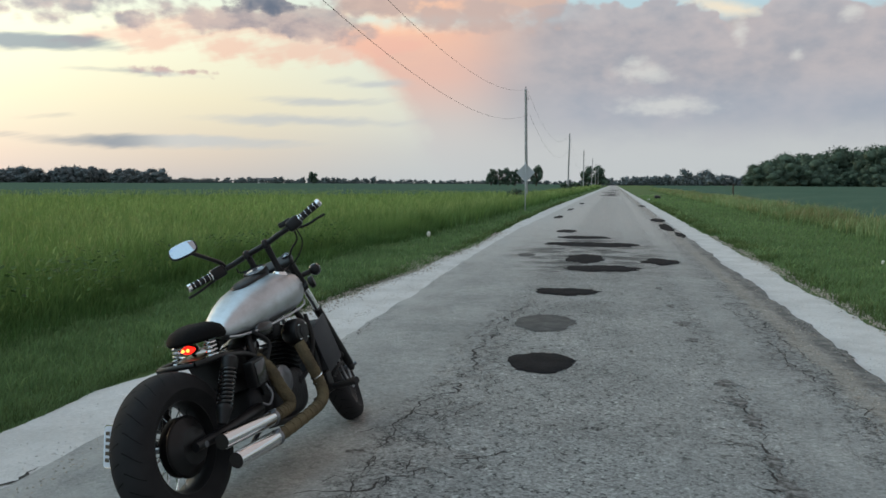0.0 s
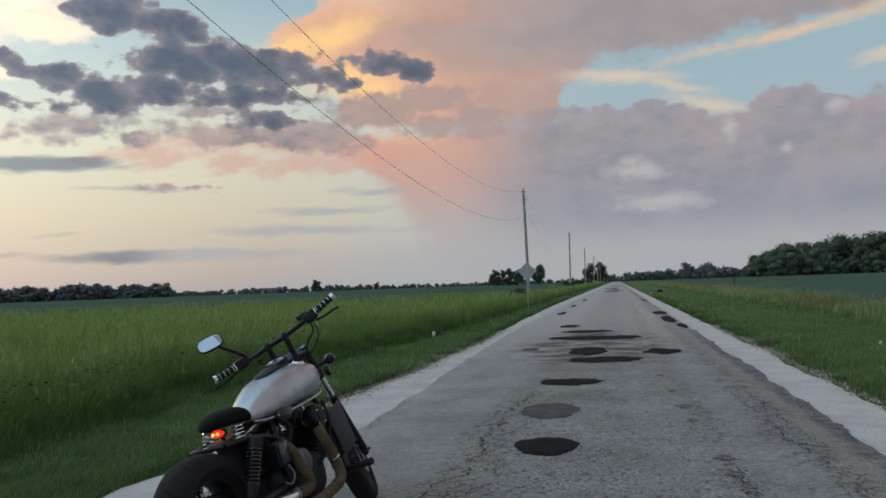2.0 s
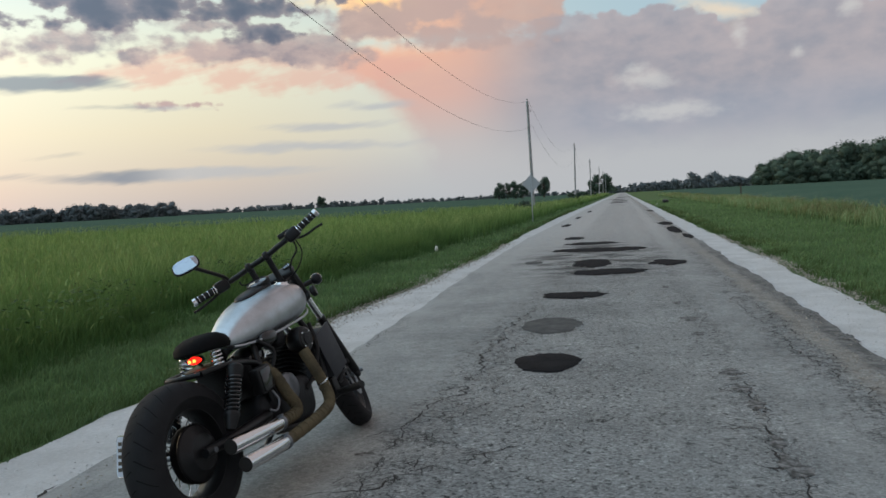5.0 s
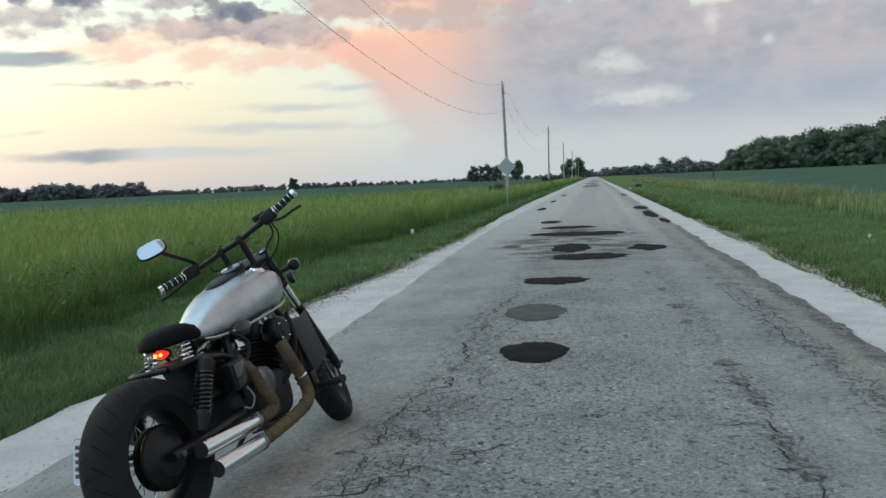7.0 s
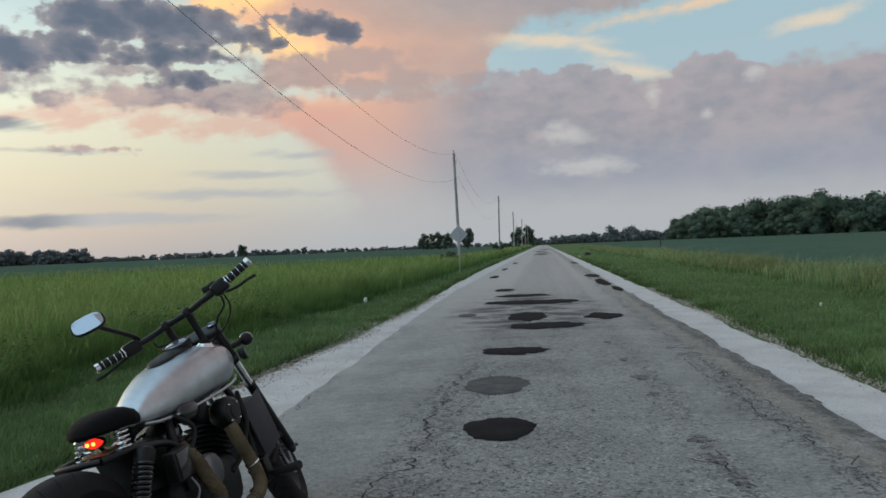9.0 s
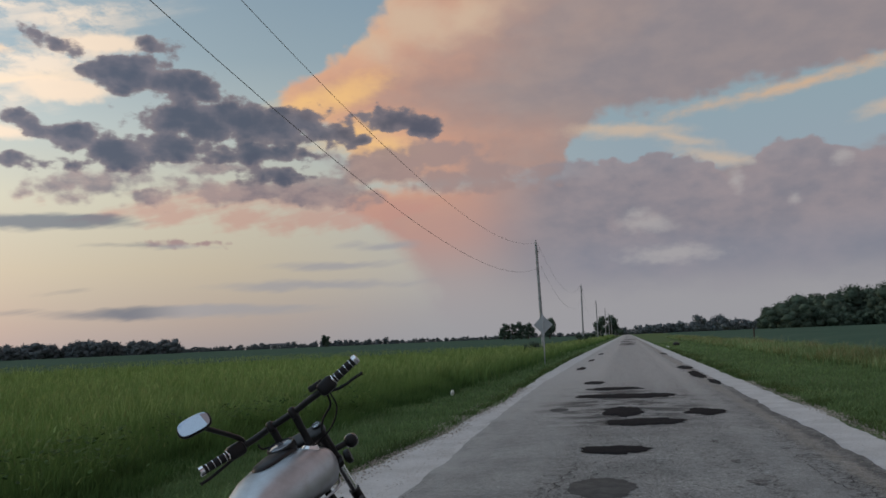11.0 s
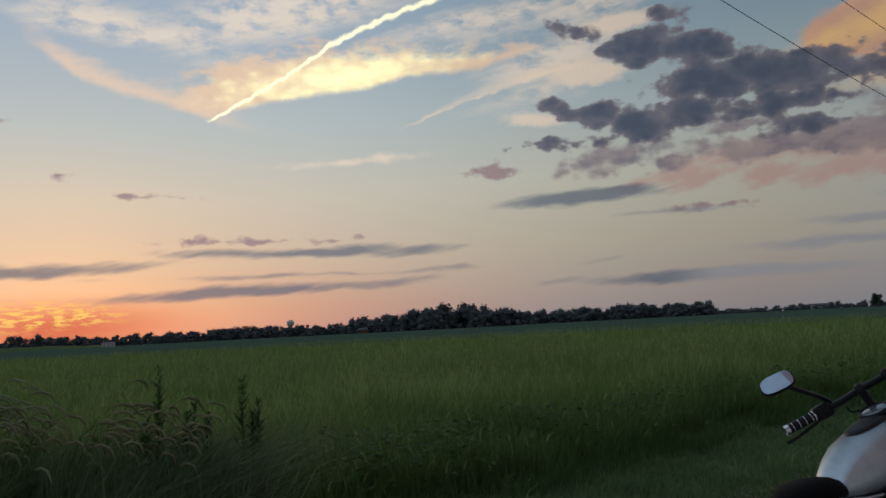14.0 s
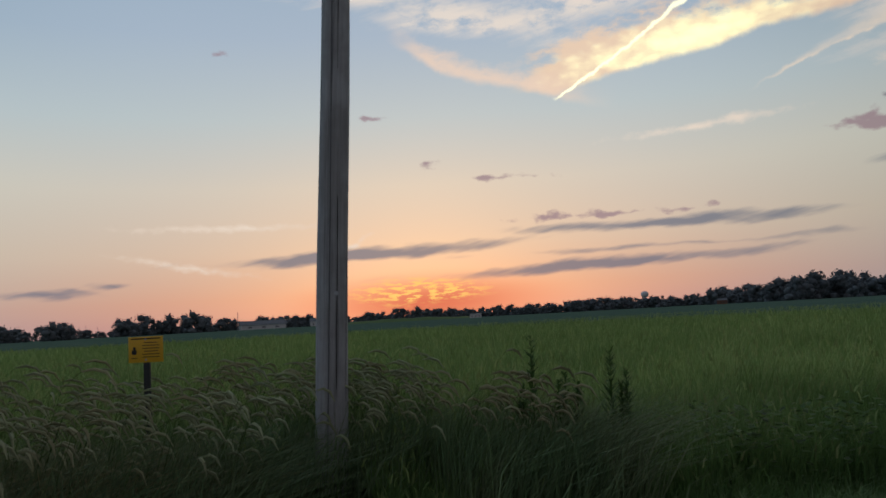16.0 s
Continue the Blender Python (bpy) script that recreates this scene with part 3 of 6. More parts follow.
# crop green lightened and greyed, with aerial haze mixed into the colour
M_SOY = material("soy_canopy", (0.078, 0.126, 0.092), 0.85, bump=1.0, scale=2.4, vary=0.35, second=(0.096, 0.142, 0.102), spot=0.06, specular=0.0)
M_MEADOW = material("meadow_canopy", (0.13, 0.215, 0.06), 0.9, bump=1.0, scale=3.5, vary=0.4, second=(0.165, 0.24, 0.07), spot=0.25, specular=0.0)
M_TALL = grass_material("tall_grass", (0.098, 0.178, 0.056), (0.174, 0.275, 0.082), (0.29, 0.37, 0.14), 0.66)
M_HEADS = material("meadow_seed_head", (0.22, 0.305, 0.10), 0.85, vary=0.2, scale=6, second=(0.28, 0.335, 0.13), spot=0.4, island=0.3, translucent=0.3, specular=0.1)
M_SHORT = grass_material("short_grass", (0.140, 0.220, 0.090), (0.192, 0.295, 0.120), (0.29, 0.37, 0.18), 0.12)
M_WEED = material("weed_leaf", (0.058, 0.115, 0.028), 0.7, vary=0.2, scale=5, second=(0.085, 0.135, 0.036), spot=0.8, island=0.4, translucent=0.3, specular=0.2)
M_RANK = material("rank_grass_leaf", (0.13, 0.195, 0.085), 0.7, vary=0.2, scale=5, second=(0.19, 0.225, 0.11), spot=0.9, island=0.45, translucent=0.3, specular=0.25)
M_DRY = material("dry_seed_head", (0.32, 0.36, 0.21), 0.85, vary=0.25, scale=20, second=(0.30, 0.285, 0.16), spot=1.0, island=0.35, translucent=0.25, specular=0.1)
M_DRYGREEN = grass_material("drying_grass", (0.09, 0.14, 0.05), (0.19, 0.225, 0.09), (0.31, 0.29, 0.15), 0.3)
M_STRAW = material("dry_straw", (0.34, 0.275, 0.15), 0.85, vary=0.25, scale=8, second=(0.23, 0.215, 0.10), spot=0.9, island=0.4, translucent=0.3, specular=0.1)
# leaf colour raised and cooled to imitate haze over the woods
M_LEAF = material("tree_leaf", (0.074, 0.108, 0.080), 0.8, vary=0.35, scale=1.0, second=(0.096, 0.130, 0.092), spot=0.12, island=0.4, translucent=0.15, specular=0.1)
# distance haze painted into the leaf colour: paler and bluer than real leaves
M_FAR = material("haze_tinted_leaf", (0.125, 0.146, 0.154), 0.9, vary=0.25, scale=0.5, second=(0.142, 0.162, 0.168), spot=0.03, island=0.25, specular=0.05)
M_BARK = material("bark", (0.07, 0.055, 0.04), 0.9, bump=0.8, scale=14, vary=0.3)
M_WHITE = material("white_petal", (0.75, 0.75, 0.70), 0.7, vary=0.1)
M_GALV = material("galvanised_steel", (0.42, 0.43, 0.44), 0.45, metal=0.8, vary=0.12, scale=12)
M_HOLE = material("crumbled_asphalt", (0.075, 0.073, 0.068), 0.95, bump=0.9, scale=45, vary=0.5, second=(0.27, 0.266, 0.258), spot=18, specular=0.1)
M_RUST = material("weathered_boards", (0.16, 0.08, 0.05), 0.85, vary=0.2, scale=3)
M_SPLITBAG = material("black_plastic", (0.012, 0.012, 0.013), 0.4, vary=0.2, scale=8)
M_WALLW = material("painted_siding", (0.62, 0.62, 0.60), 0.7, vary=0.1, scale=2)
M_ROOF = material("grey_roofing", (0.12, 0.12, 0.125), 0.7, vary=0.2, scale=2)


# ---------------------------------------------------------------- mesh helpers
def link_mesh(name, bm, mat, parent=None, label="", smooth=True):
    me = bpy.data.meshes.new(name)
    bmesh.ops.recalc_face_normals(bm, faces=bm.faces)
    bm.to_mesh(me)
    bm.free()
    if smooth:
        me.shade_smooth()
        me.set_sharp_from_angle(angle=radians(38))
    me.materials.append(mat)
    ob = new(name, me)
    ob.parent = parent
    return tagged(ob, label)


part = link_mesh


def from_arrays(name, verts, faces, mat):
    """A mesh object from numpy arrays; the faces all have the same number of corners."""
    me = bpy.data.meshes.new(name)
    n = faces.shape[1]
    me.vertices.add(len(verts))
    me.vertices.foreach_set("co", np.ascontiguousarray(verts, dtype=np.float32).ravel())
    me.loops.add(faces.size)
    me.loops.foreach_set("vertex_index", np.ascontiguousarray(faces, dtype=np.int32).ravel())
    me.polygons.add(len(faces))
    me.polygons.foreach_set("loop_start", np.arange(0, faces.size, n, dtype=np.int32))
    me.update(calc_edges=True)
    me.materials.append(mat)
    return new(name, me)


def empty(name, m, label, category, group="", kind=""):
    ob = new(name)
    ob.empty_display_size = 0.1
    ob.matrix_world = m
    return tagged(ob, label, category, group, kind)


def add_tube(bm, pts, radius, n=10, caps=True):
    """A round bar swept along points; radius may be a list."""
    pts = [Vector(p) for p in pts]
    rad = radius if isinstance(radius, (list, tuple)) else [radius] * len(pts)
    rings = []
    side = None
    for i, p in enumerate(pts):
        d = (pts[min(i + 1, len(pts) - 1)] - pts[max(i - 1, 0)]).normalized()
        if side is None:
            side = d.orthogonal().normalized()
        side = (side - d * side.dot(d)).normalized()
        other = d.cross(side)
        rings.append([bm.verts.new(p + rad[i] * (math.cos(a) * side + math.sin(a) * other)) for a in (2 * math.pi * j / n for j in range(n))])
    for a, b in zip(rings, rings[1:]):
        for j in range(n):
            bm.faces.new((a[j], a[(j + 1) % n], b[(j + 1) % n], b[j]))
    if caps:
        bm.faces.new(rings[0][::-1])
        bm.faces.new(rings[-1])
    return bm


def tube(pts, radius, n=10, caps=True):
    return add_tube(bmesh.new(), pts, radius, n, caps)


def bend(pts, steps=6):
    """A smooth run of points through the given ones."""
    p = [Vector(q) for q in pts]
    p = [p[0] * 2 - p[1]] + p + [p[-1] * 2 - p[-2]]
    out = []
    for i in range(1, len(p) - 2):
        for s in range(steps):
            t = s / steps
            out.append(0.5 * (2 * p[i] + (p[i + 1] - p[i - 1]) * t + (2 * p[i - 1] - 5 * p[i] + 4 * p[i + 1] - p[i + 2]) * t * t + (3 * p[i] - p[i - 1] - 3 * p[i + 1] + p[i + 2]) * t ** 3))
    out.append(p[-2])
    return out


def add_lathe(bm, profile, m=Matrix(), n=24, close=False):
    """A turned shape: profile of (along, radius), turned about the local z axis of m."""
    rings = []
    for h, r in profile:
        rings.append([bm.verts.new(m @ Vector((r * math.cos(a), r * math.sin(a), h))) for a in (2 * math.pi * j / n for j in range(n))])
    if close:
        rings.append(rings[0])
    for a, b in zip(rings, rings[1:]):
        for j in range(n):
            bm.faces.new((a[j], a[(j + 1) % n], b[(j + 1) % n], b[j]))
    if not close:
        bm.faces.new(rings[0][::-1])
        bm.faces.new(rings[-1])
    return bm


def lathe(profile, m=Matrix(), n=24, close=False):
    return add_lathe(bmesh.new(), profile, m, n, close)


def add_box(bm, m, size, bevel=0.004, seg=2):
    made = bmesh.ops.create_cube(bm, size=1.0, matrix=m @ Matrix.Diagonal((*size, 1)))["verts"]
    if bevel:
        edges = list({e for v in made for e in v.link_edges})
        bmesh.ops.bevel(bm, geom=edges, offset=bevel, segments=seg, affect="EDGES", profile=0.5)
    return bm


def box(m, size, bevel=0.004, seg=2):
    return add_box(bmesh.new(), m, size, bevel, seg)


def blob(m, size, power=2.6, n=24, rings=14):
    """A rounded block: a ball pressed towards a box."""
    def press(c):
        return math.copysign(abs(c) ** (2.0 / power), c)
    bm = bmesh.new()
    rows = []
    for i in range(1, rings):
        a = math.pi * i / rings - math.pi / 2
        rows.append([bm.verts.new(m @ Vector((size[0] * press(math.cos(a)) * press(math.cos(b)), size[1] * press(math.cos(a)) * press(math.sin(b)), size[2] * press(math.sin(a))))) for b in (2 * math.pi * j / n for j in range(n))])
    for a, b in zip(rows, rows[1:]):
        for j in range(n):
            bm.faces.new((a[j], a[(j + 1) % n], b[(j + 1) % n], b[j]))
    bm.faces.new(rows[0][::-1])
    bm.faces.new(rows[-1])
    return bm


def toward(a, b):
    """A frame at a whose z axis points to b."""
    a, b = Vector(a), Vector(b)
    return Matrix.Translation(a) @ (b - a).to_track_quat("Z", "Y").to_matrix().to_4x4()


# ---------------------------------------------------------------- ground and road
ROAD_L, ROAD_R = -2.62, 2.08
LIME_L, LIME_R = -3.55, 2.80


def wander(y, seed, size):
    """An uneven edge that goes with the road."""
    return size * (noise.noise((y * 0.35, seed, 0.0)) + 0.6 * noise.noise((y * 1.3, seed, 3.0)) + 0.35 * noise.noise((y * 4.1, seed, 7.0)))


def stations():
    ys, y = [], -60.0
    while y < 1400:
        ys.append(y)
        y += 0.12 if -2 < y < 32 else (0.6 if y < 90 else 8.0)
    return ys


def strip(name, left, right, z, mat, across=1, crown=0.0):
    """A long ribbon of ground between two edge functions."""
    bm = bmesh.new()
    rows = []
    for y in stations():
        a, b = left(y), right(y)
        rows.append([bm.verts.new((a + (b - a) * i / across, y, z + crown * (1 - (2 * i / across - 1) ** 2))) for i in range(across + 1)])
    for p, q in zip(rows, rows[1:]):
        for i in range(across):
            bm.faces.new((p[i], p[i + 1], q[i + 1], q[i]))
    return link_mesh(name, bm, mat)


def ground_sheet():
    bm = bmesh.new()
    bmesh.ops.create_grid(bm, x_segments=60, y_segments=60, size=60.0)
    for v in bm.verts:
        d = abs(v.co.x + 0.3)
        v.co.z = -0.045 + (0.02 * noise.noise(v.co * 0.15) if d > 4.5 else 0.0)
    rim = [(-60, -60), (60, -60), (60, 60), (-60, 60)]
    inner = [bm.verts.new((x, y, -0.06)) for x, y in rim]
    outer = [bm.verts.new((x * 75, y * 75, -0.06)) for x, y in rim]
    for i in range(4):
        bm.faces.new((inner[i], outer[i], outer[(i + 1) % 4], inner[(i + 1) % 4]))
    return tagged(link_mesh("ground", bm, M_SOIL), "flat grassy farm soil under fields and verges", "ground", kind="structure")


ground_sheet()
def along(y, points):
    """A broken line along the road: x at y."""
    return float(np.interp(y, [p[0] for p in points], [p[1] for p in points]))


def west_edge(y):
    """The asphalt's west edge; the limestone laps over it between the bike and the patches."""
    return along(y, [(4.4, -2.9), (7.2, -2.57), (10.0, -2.6), (14.0, -2.76), (18.0, -2.9), (26.0, -3.06)]) + wander(y, 1, 0.08)


def west_verge(y):
    """Where the western grass begins."""
    return along(y, [(6.0, -3.56), (10.0, -3.5), (14.0, -3.3), (20.0, -3.3), (32.0, -3.6), (50.0, -3.85)]) + wander(y, 3, 0.12)


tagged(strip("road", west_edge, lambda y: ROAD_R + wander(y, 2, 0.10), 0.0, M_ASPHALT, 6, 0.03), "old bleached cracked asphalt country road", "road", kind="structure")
tagged(strip("shoulder_west", west_verge, lambda y: west_edge(y) + 0.12, -0.012, M_LIME, 4), "white crushed limestone road shoulder", "shoulder", kind="structure")
tagged(strip("shoulder_east", lambda y: ROAD_R - 0.2 + wander(y, 2, 0.10), lambda y: LIME_R - 0.06 + wander(y, 4, 0.14), -0.012, M_LIME, 4), "white crushed limestone road shoulder", "shoulder", kind="structure")


def patch(at, size, seed, mat=None, label="dark fresh bitumen patch on the asphalt", n=84, ragged=1.0, rise=1.0):
    bm = bmesh.new()
    rings = []
    for r, h in ((1.0, 0.0), (0.95, 0.006 * rise), (0.5, 0.008 * rise)):
        ring = []
        for j in range(n):
            a = 2 * math.pi * j / n
            k = r * (1 + ragged * (0.20 * noise.noise((1.3 * math.cos(a), 1.3 * math.sin(a), seed)) + 0.10 * noise.noise((3.5 * math.cos(a), 3.5 * math.sin(a), seed)) + 0.07 * noise.noise((9 * math.cos(a), 9 * math.sin(a), seed)) + 0.05 * noise.noise((22 * math.cos(a), 22 * math.sin(a), seed))))
            ring.append(bm.verts.new((size[0] * k * math.cos(a), size[1] * k * math.sin(a), h)))
        rings.append(ring)
    for a, b in zip(rings, rings[1:]):
        for j in range(n):
            bm.faces.new((a[j], a[(j + 1) % n], b[(j + 1) % n], b[j]))
    bm.faces.new(rings[-1])
    ob = link_mesh("road_patch", bm, mat or M_PATCH)
    z = 0.03 * (1 - (2 * (at[0] - ROAD_L) / (ROAD_R - ROAD_L) - 1) ** 2)
    ob.location = (*at, z + 0.003)
    return tagged(ob, label, "road patch", "patches on the road")


for i, (x, y, a, b) in enumerate([(-0.56, 6.52, 0.27, 0.40), (-0.60, 10.95, 0.41, 0.38), (-0.15, 14.1, 0.68, 0.55), (-0.52, 15.9, 0.36, 0.95), (0.88, 15.7, 0.33, 0.62), (-0.50, 19.7, 1.1, 0.75),
                                  (-0.75, 22.2, 0.7, 0.6), (-1.40, 25.2, 0.33, 0.8), (1.78, 34.0, 0.30, 1.5), (1.80, 28.6, 0.22, 2.6), (1.95, 24.6, 0.14, 1.2), (-0.6, 103.0, 1.2, 3.0), (-0.3, 118.0, 1.1, 4.0),
                                  (-0.8, 142.0, 1.2, 5.0), (0.1, 190.0, 1.4, 7.0), (-2.35, 36.0, 0.22, 1.6), (-2.4, 47.0, 0.18, 1.8), (-2.3, 61.0, 0.2, 2.2), (1.9, 56.0, 0.2, 2.0)]):
    patch((x, y), (a, b), 11.0 + i, ragged=1.0 if i == 0 else 1.9)
patch((-0.68, 8.4), (0.31, 0.5), 41.0, M_OLDPATCH, "worn grey bitumen patch on the asphalt")
patch((-1.75, 16.6), (0.18, 0.35), 43.0, M_OLDPATCH, "worn grey bitumen patch on the asphalt")


def crown_at(x):
    """The road's height at x."""
    return 0.03 * (1 - (2 * (x - ROAD_L) / (ROAD_R - ROAD_L) - 1) ** 2)


def crack(pts, width, seed, branches=0):
    """A jagged open crack that frays into short side cracks."""
    rnd = random.Random(seed)
    bm = bmesh.new()

    def run_of(line, w):
        run, swing = [], 0.0
        for a, b in zip(line, line[1:]):
            a, b = Vector(a), Vector(b)
            n = max(2, int((b - a).length / 0.035))
            side = Vector((a.y - b.y, b.x - a.x)).normalized()
            for i in range(n):
                swing = 0.72 * swing + rnd.gauss(0, 0.017)
                run.append(a.lerp(b, i / n) + side * swing)
        rows = []
        gap = rnd.uniform(0, 9)
        for i, p in enumerate(run):
            d = (run[min(i + 1, len(run) - 1)] - run[max(i - 1, 0)]).normalized()
            open_ = max(0.0, noise.noise((i * 0.16, gap, seed)) + 0.42)
            s = Vector((-d.y, d.x)) * 0.6 * w * (0.08 + open_) * rnd.uniform(0.5, 1.0) * math.sin(math.pi * (i + 0.5) / len(run)) ** 0.4
            z = crown_at(p.x) + 0.002
            rows.append((bm.verts.new((p.x + s.x, p.y + s.y, z)), bm.verts.new((p.x - s.x, p.y - s.y, z))))
        for a, b in zip(rows, rows[1:]):
            bm.faces.new((a[0], a[1], b[1], b[0]))
        return run

    main = run_of(pts, width)
    for i in range(branches):
        p = rnd.choice(main)
        a = rnd.uniform(0, 6.28)
        q = p + Vector((math.cos(a), math.sin(a) * 0.7)) * rnd.uniform(0.1, 0.34)
        run_of([tuple(p), tuple(q), tuple(q + Vector((rnd.gauss(0, 0.1), rnd.gauss(0, 0.1))))], width * 0.6)
    return tagged(link_mesh("road_crack", bm, M_CRACK, smooth=False), "open jagged crack in the asphalt", "crack", "cracks in the road")


for i, (pts, w, fray) in enumerate([([(-2.52, 8.5), (-2.5, 7.6), (-2.44, 6.9), (-2.5, 6.2)], 0.020, 0),
                                    ([(-1.20, 3.3), (-1.2, 3.84), (-1.25, 4.48), (-1.28, 4.61), (-1.22, 5.04), (-1.22, 5.37), (-1.07, 5.46), (-1.11, 5.85), (-1.1, 6.42), (-1.19, 6.82), (-1.1, 7.43), (-1.15, 8.37), (-1.08, 9.04), (-1.0, 9.83)], 0.026, 26),
                                    ([(-1.45, 3.45), (-1.18, 3.58), (-1.16, 3.75), (-1.04, 3.81), (-1.04, 4.09), (-0.99, 4.15)], 0.024, 8), ([(-0.61, 4.12), (-0.72, 4.17), (-0.81, 4.06)], 0.018, 3),
                                    ([(-0.92, 5.0), (-0.8, 5.25), (-0.84, 5.7), (-0.75, 6.0)], 0.014, 6), ([(-0.95, 6.6), (-0.92, 7.2), (-0.8, 7.8), (-0.86, 8.8), (-0.7, 9.8)], 0.013, 8), ([(-1.6, 4.73), (-1.45, 4.72), (-1.3, 4.62)], 0.014, 2),
                                    ([(0.83, 6.28), (0.87, 6.07), (0.85, 5.59), (0.87, 5.1), (0.86, 4.58), (0.85, 4.21), (0.84, 3.94), (0.87, 3.3)], 0.020, 8),
                                    ([(1.36, 11.1), (1.41, 9.3), (1.48, 7.8), (1.52, 6.76), (1.6, 5.6), (1.66, 4.6)], 0.018, 16), ([(1.52, 10.6), (1.6, 8.9), (1.66, 7.4), (1.74, 6.2)], 0.014, 10), ([(1.3, 6.85), (1.52, 6.72), (1.67, 6.75)], 0.022, 4),
                                    ([(-2.94, 2.6), (-2.92, 3.4), (-2.89, 3.9), (-2.9, 4.6)], 0.034, 3)]):
    crack(pts, w, 70 + i, fray)


def pothole(at, size, seed):
    ob = patch(at, size, seed, M_HOLE, "shallow crumbled hole in the asphalt", 60, 3.6, 0.15)
    ob.name = "pothole"
    ob["category"], ob["group"] = "pothole", "holes in the road"
    return ob


for i, (x, y, a, b) in enumerate([(0.84, 6.16, 0.10, 0.14), (0.85, 5.63, 0.07, 0.15), (0.88, 5.19, 0.08, 0.18), (0.86, 4.45, 0.05, 0.17), (0.87, 4.02, 0.07, 0.22), (0.75, 8.71, 0.11, 0.20), (0.76, 7.81, 0.08, 0.12), (0.71, 9.98, 0.06, 0.18), (0.65, 11.63, 0.07, 0.16), (-1.36, 4.1, 0.07, 0.05), (2.0, 8.98, 0.11, 0.42), (2.02, 7.6, 0.08, 0.3)]):
    pothole((x, y), (0.72 * a, 0.8 * b), 130.0 + i)

def stones(name, spots, label, mat=None):
    """Loose stones, each a rough lump of few faces."""
    rnd = np.random.default_rng(5)
    base = np.array([(1, 0, 0), (-1, 0, 0), (0, 1, 0), (0, -1, 0), (0, 0, 1), (0, 0, -0.4)], dtype=float)
    tri = np.array([(0, 2, 4), (2, 1, 4), (1, 3, 4), (3, 0, 4), (2, 0, 5), (1, 2, 5), (3, 1, 5), (0, 3, 5)])
    v, f = [], []
    for i, (x, y, z, s) in enumerate(spots):
        p = base * (s * rnd.uniform(0.6, 1.4, (6, 3)))
        a = rnd.uniform(0, 6.28)
        c, q = math.cos(a), math.sin(a)
        v.append(np.stack([p[:, 0] * c - p[:, 1] * q + x, p[:, 0] * q + p[:, 1] * c + y, p[:, 2] * 0.7 + z], 1))
        f.append(tri + 6 * i)
    return tagged(from_arrays(name, np.concatenate(v), np.concatenate(f), mat or M_GRAVEL), label, "gravel", kind="stuff")


rnd = np.random.default_rng(3)
spots = []
for i in range(12000):
    y = 6.5 + 18 * rnd.random() ** 1.3
    x = west_verge(y) - 0.12 + rnd.normal(0, 0.15)
    if i % 3 == 0:
        x = LIME_R + 0.08 + rnd.normal(0, 0.09)
    spots.append((x, y, -0.012, rnd.uniform(0.006, 0.017)))
for i in range(2200):
    y = 3.0 + 12 * rnd.random() ** 1.3
    spots.append((rnd.choice([0.86, 1.8, 1.98, -2.75, 0.86, 1.72]) + rnd.normal(0, 0.06), y, 0.018, rnd.uniform(0.003, 0.009)))
chips = []
for i in range(9000):
    y = -8.0 + 25 * rnd.random() ** 1.15
    if i % 2:
        x = rnd.uniform(LIME_L + 0.05, ROAD_L - 0.05) if i % 4 == 1 else ROAD_L - 0.25 + rnd.normal(0, 0.10)
    else:
        x = rnd.uniform(ROAD_R + 0.1, LIME_R) if i % 4 == 0 else ROAD_R + 0.15 + rnd.normal(0, 0.12)
    chips.append((x, y, -0.012, rnd.uniform(0.003, 0.009)))
stones("limestone_chips", chips, "loose white limestone chips on the shoulders", M_LIMESTONE)
stones("shoulder_gravel", spots, "loose pale gravel along the road edges")


# ---------------------------------------------------------------- grass and crops
def blades(name, xy, height, width, lean, mat, z=-0.03, wind=(0.25, 0.1)):
    """Curved, tapering grass blades from arrays of places, heights and widths."""
    g = np.random.default_rng(len(xy))
    n = len(xy)
    a = g.uniform(0, 2 * np.pi, n)
    side = np.stack([np.cos(a), np.sin(a), np.zeros(n)], 1) * (width / 2)[:, None]
    b = g.uniform(0, 2 * np.pi, n)
    out = np.stack([np.cos(b) + wind[0], np.sin(b) + wind[1], np.zeros(n)], 1) * (lean * height * g.uniform(0.3, 1.2, n))[:, None]
    root = np.stack([xy[:, 0], xy[:, 1], np.full(n, z)], 1)
    up = np.stack([np.zeros(n), np.zeros(n), height], 1)
    mid = root + up * 0.55 + out * 0.3
    tip = root + up * (1 - 0.25 * lean) + out
    v = np.stack([root - side, root + side, mid + side * 0.8, mid - side * 0.8, tip], 1).reshape(-1, 3)
    k = np.arange(n)[:, None] * 5
    f = np.concatenate([k + np.array([[0, 1, 2]]), k + np.array([[0, 2, 3]]), k + np.array([[3, 2, 4]])])
    return from_arrays(name, v, f, mat)


def fan(n, r0, r1, a0, a1, seed):
    """Places spread so that near ground is as thick as far ground looks."""
    g = np.random.default_rng(seed)
    r = r0 * (r1 / r0) ** g.random(n)
    a = np.radians(g.uniform(a0, a1, n))
    return np.stack([-r * np.sin(a), r * np.cos(a)], 1), r


def wavy(y, seed, size):
    return size * (np.sin(y * 0.31 + seed) + 0.6 * np.sin(y * 0.83 + 2 * seed) + 0.4 * np.sin(y * 2.1 + 3 * seed)) / 2


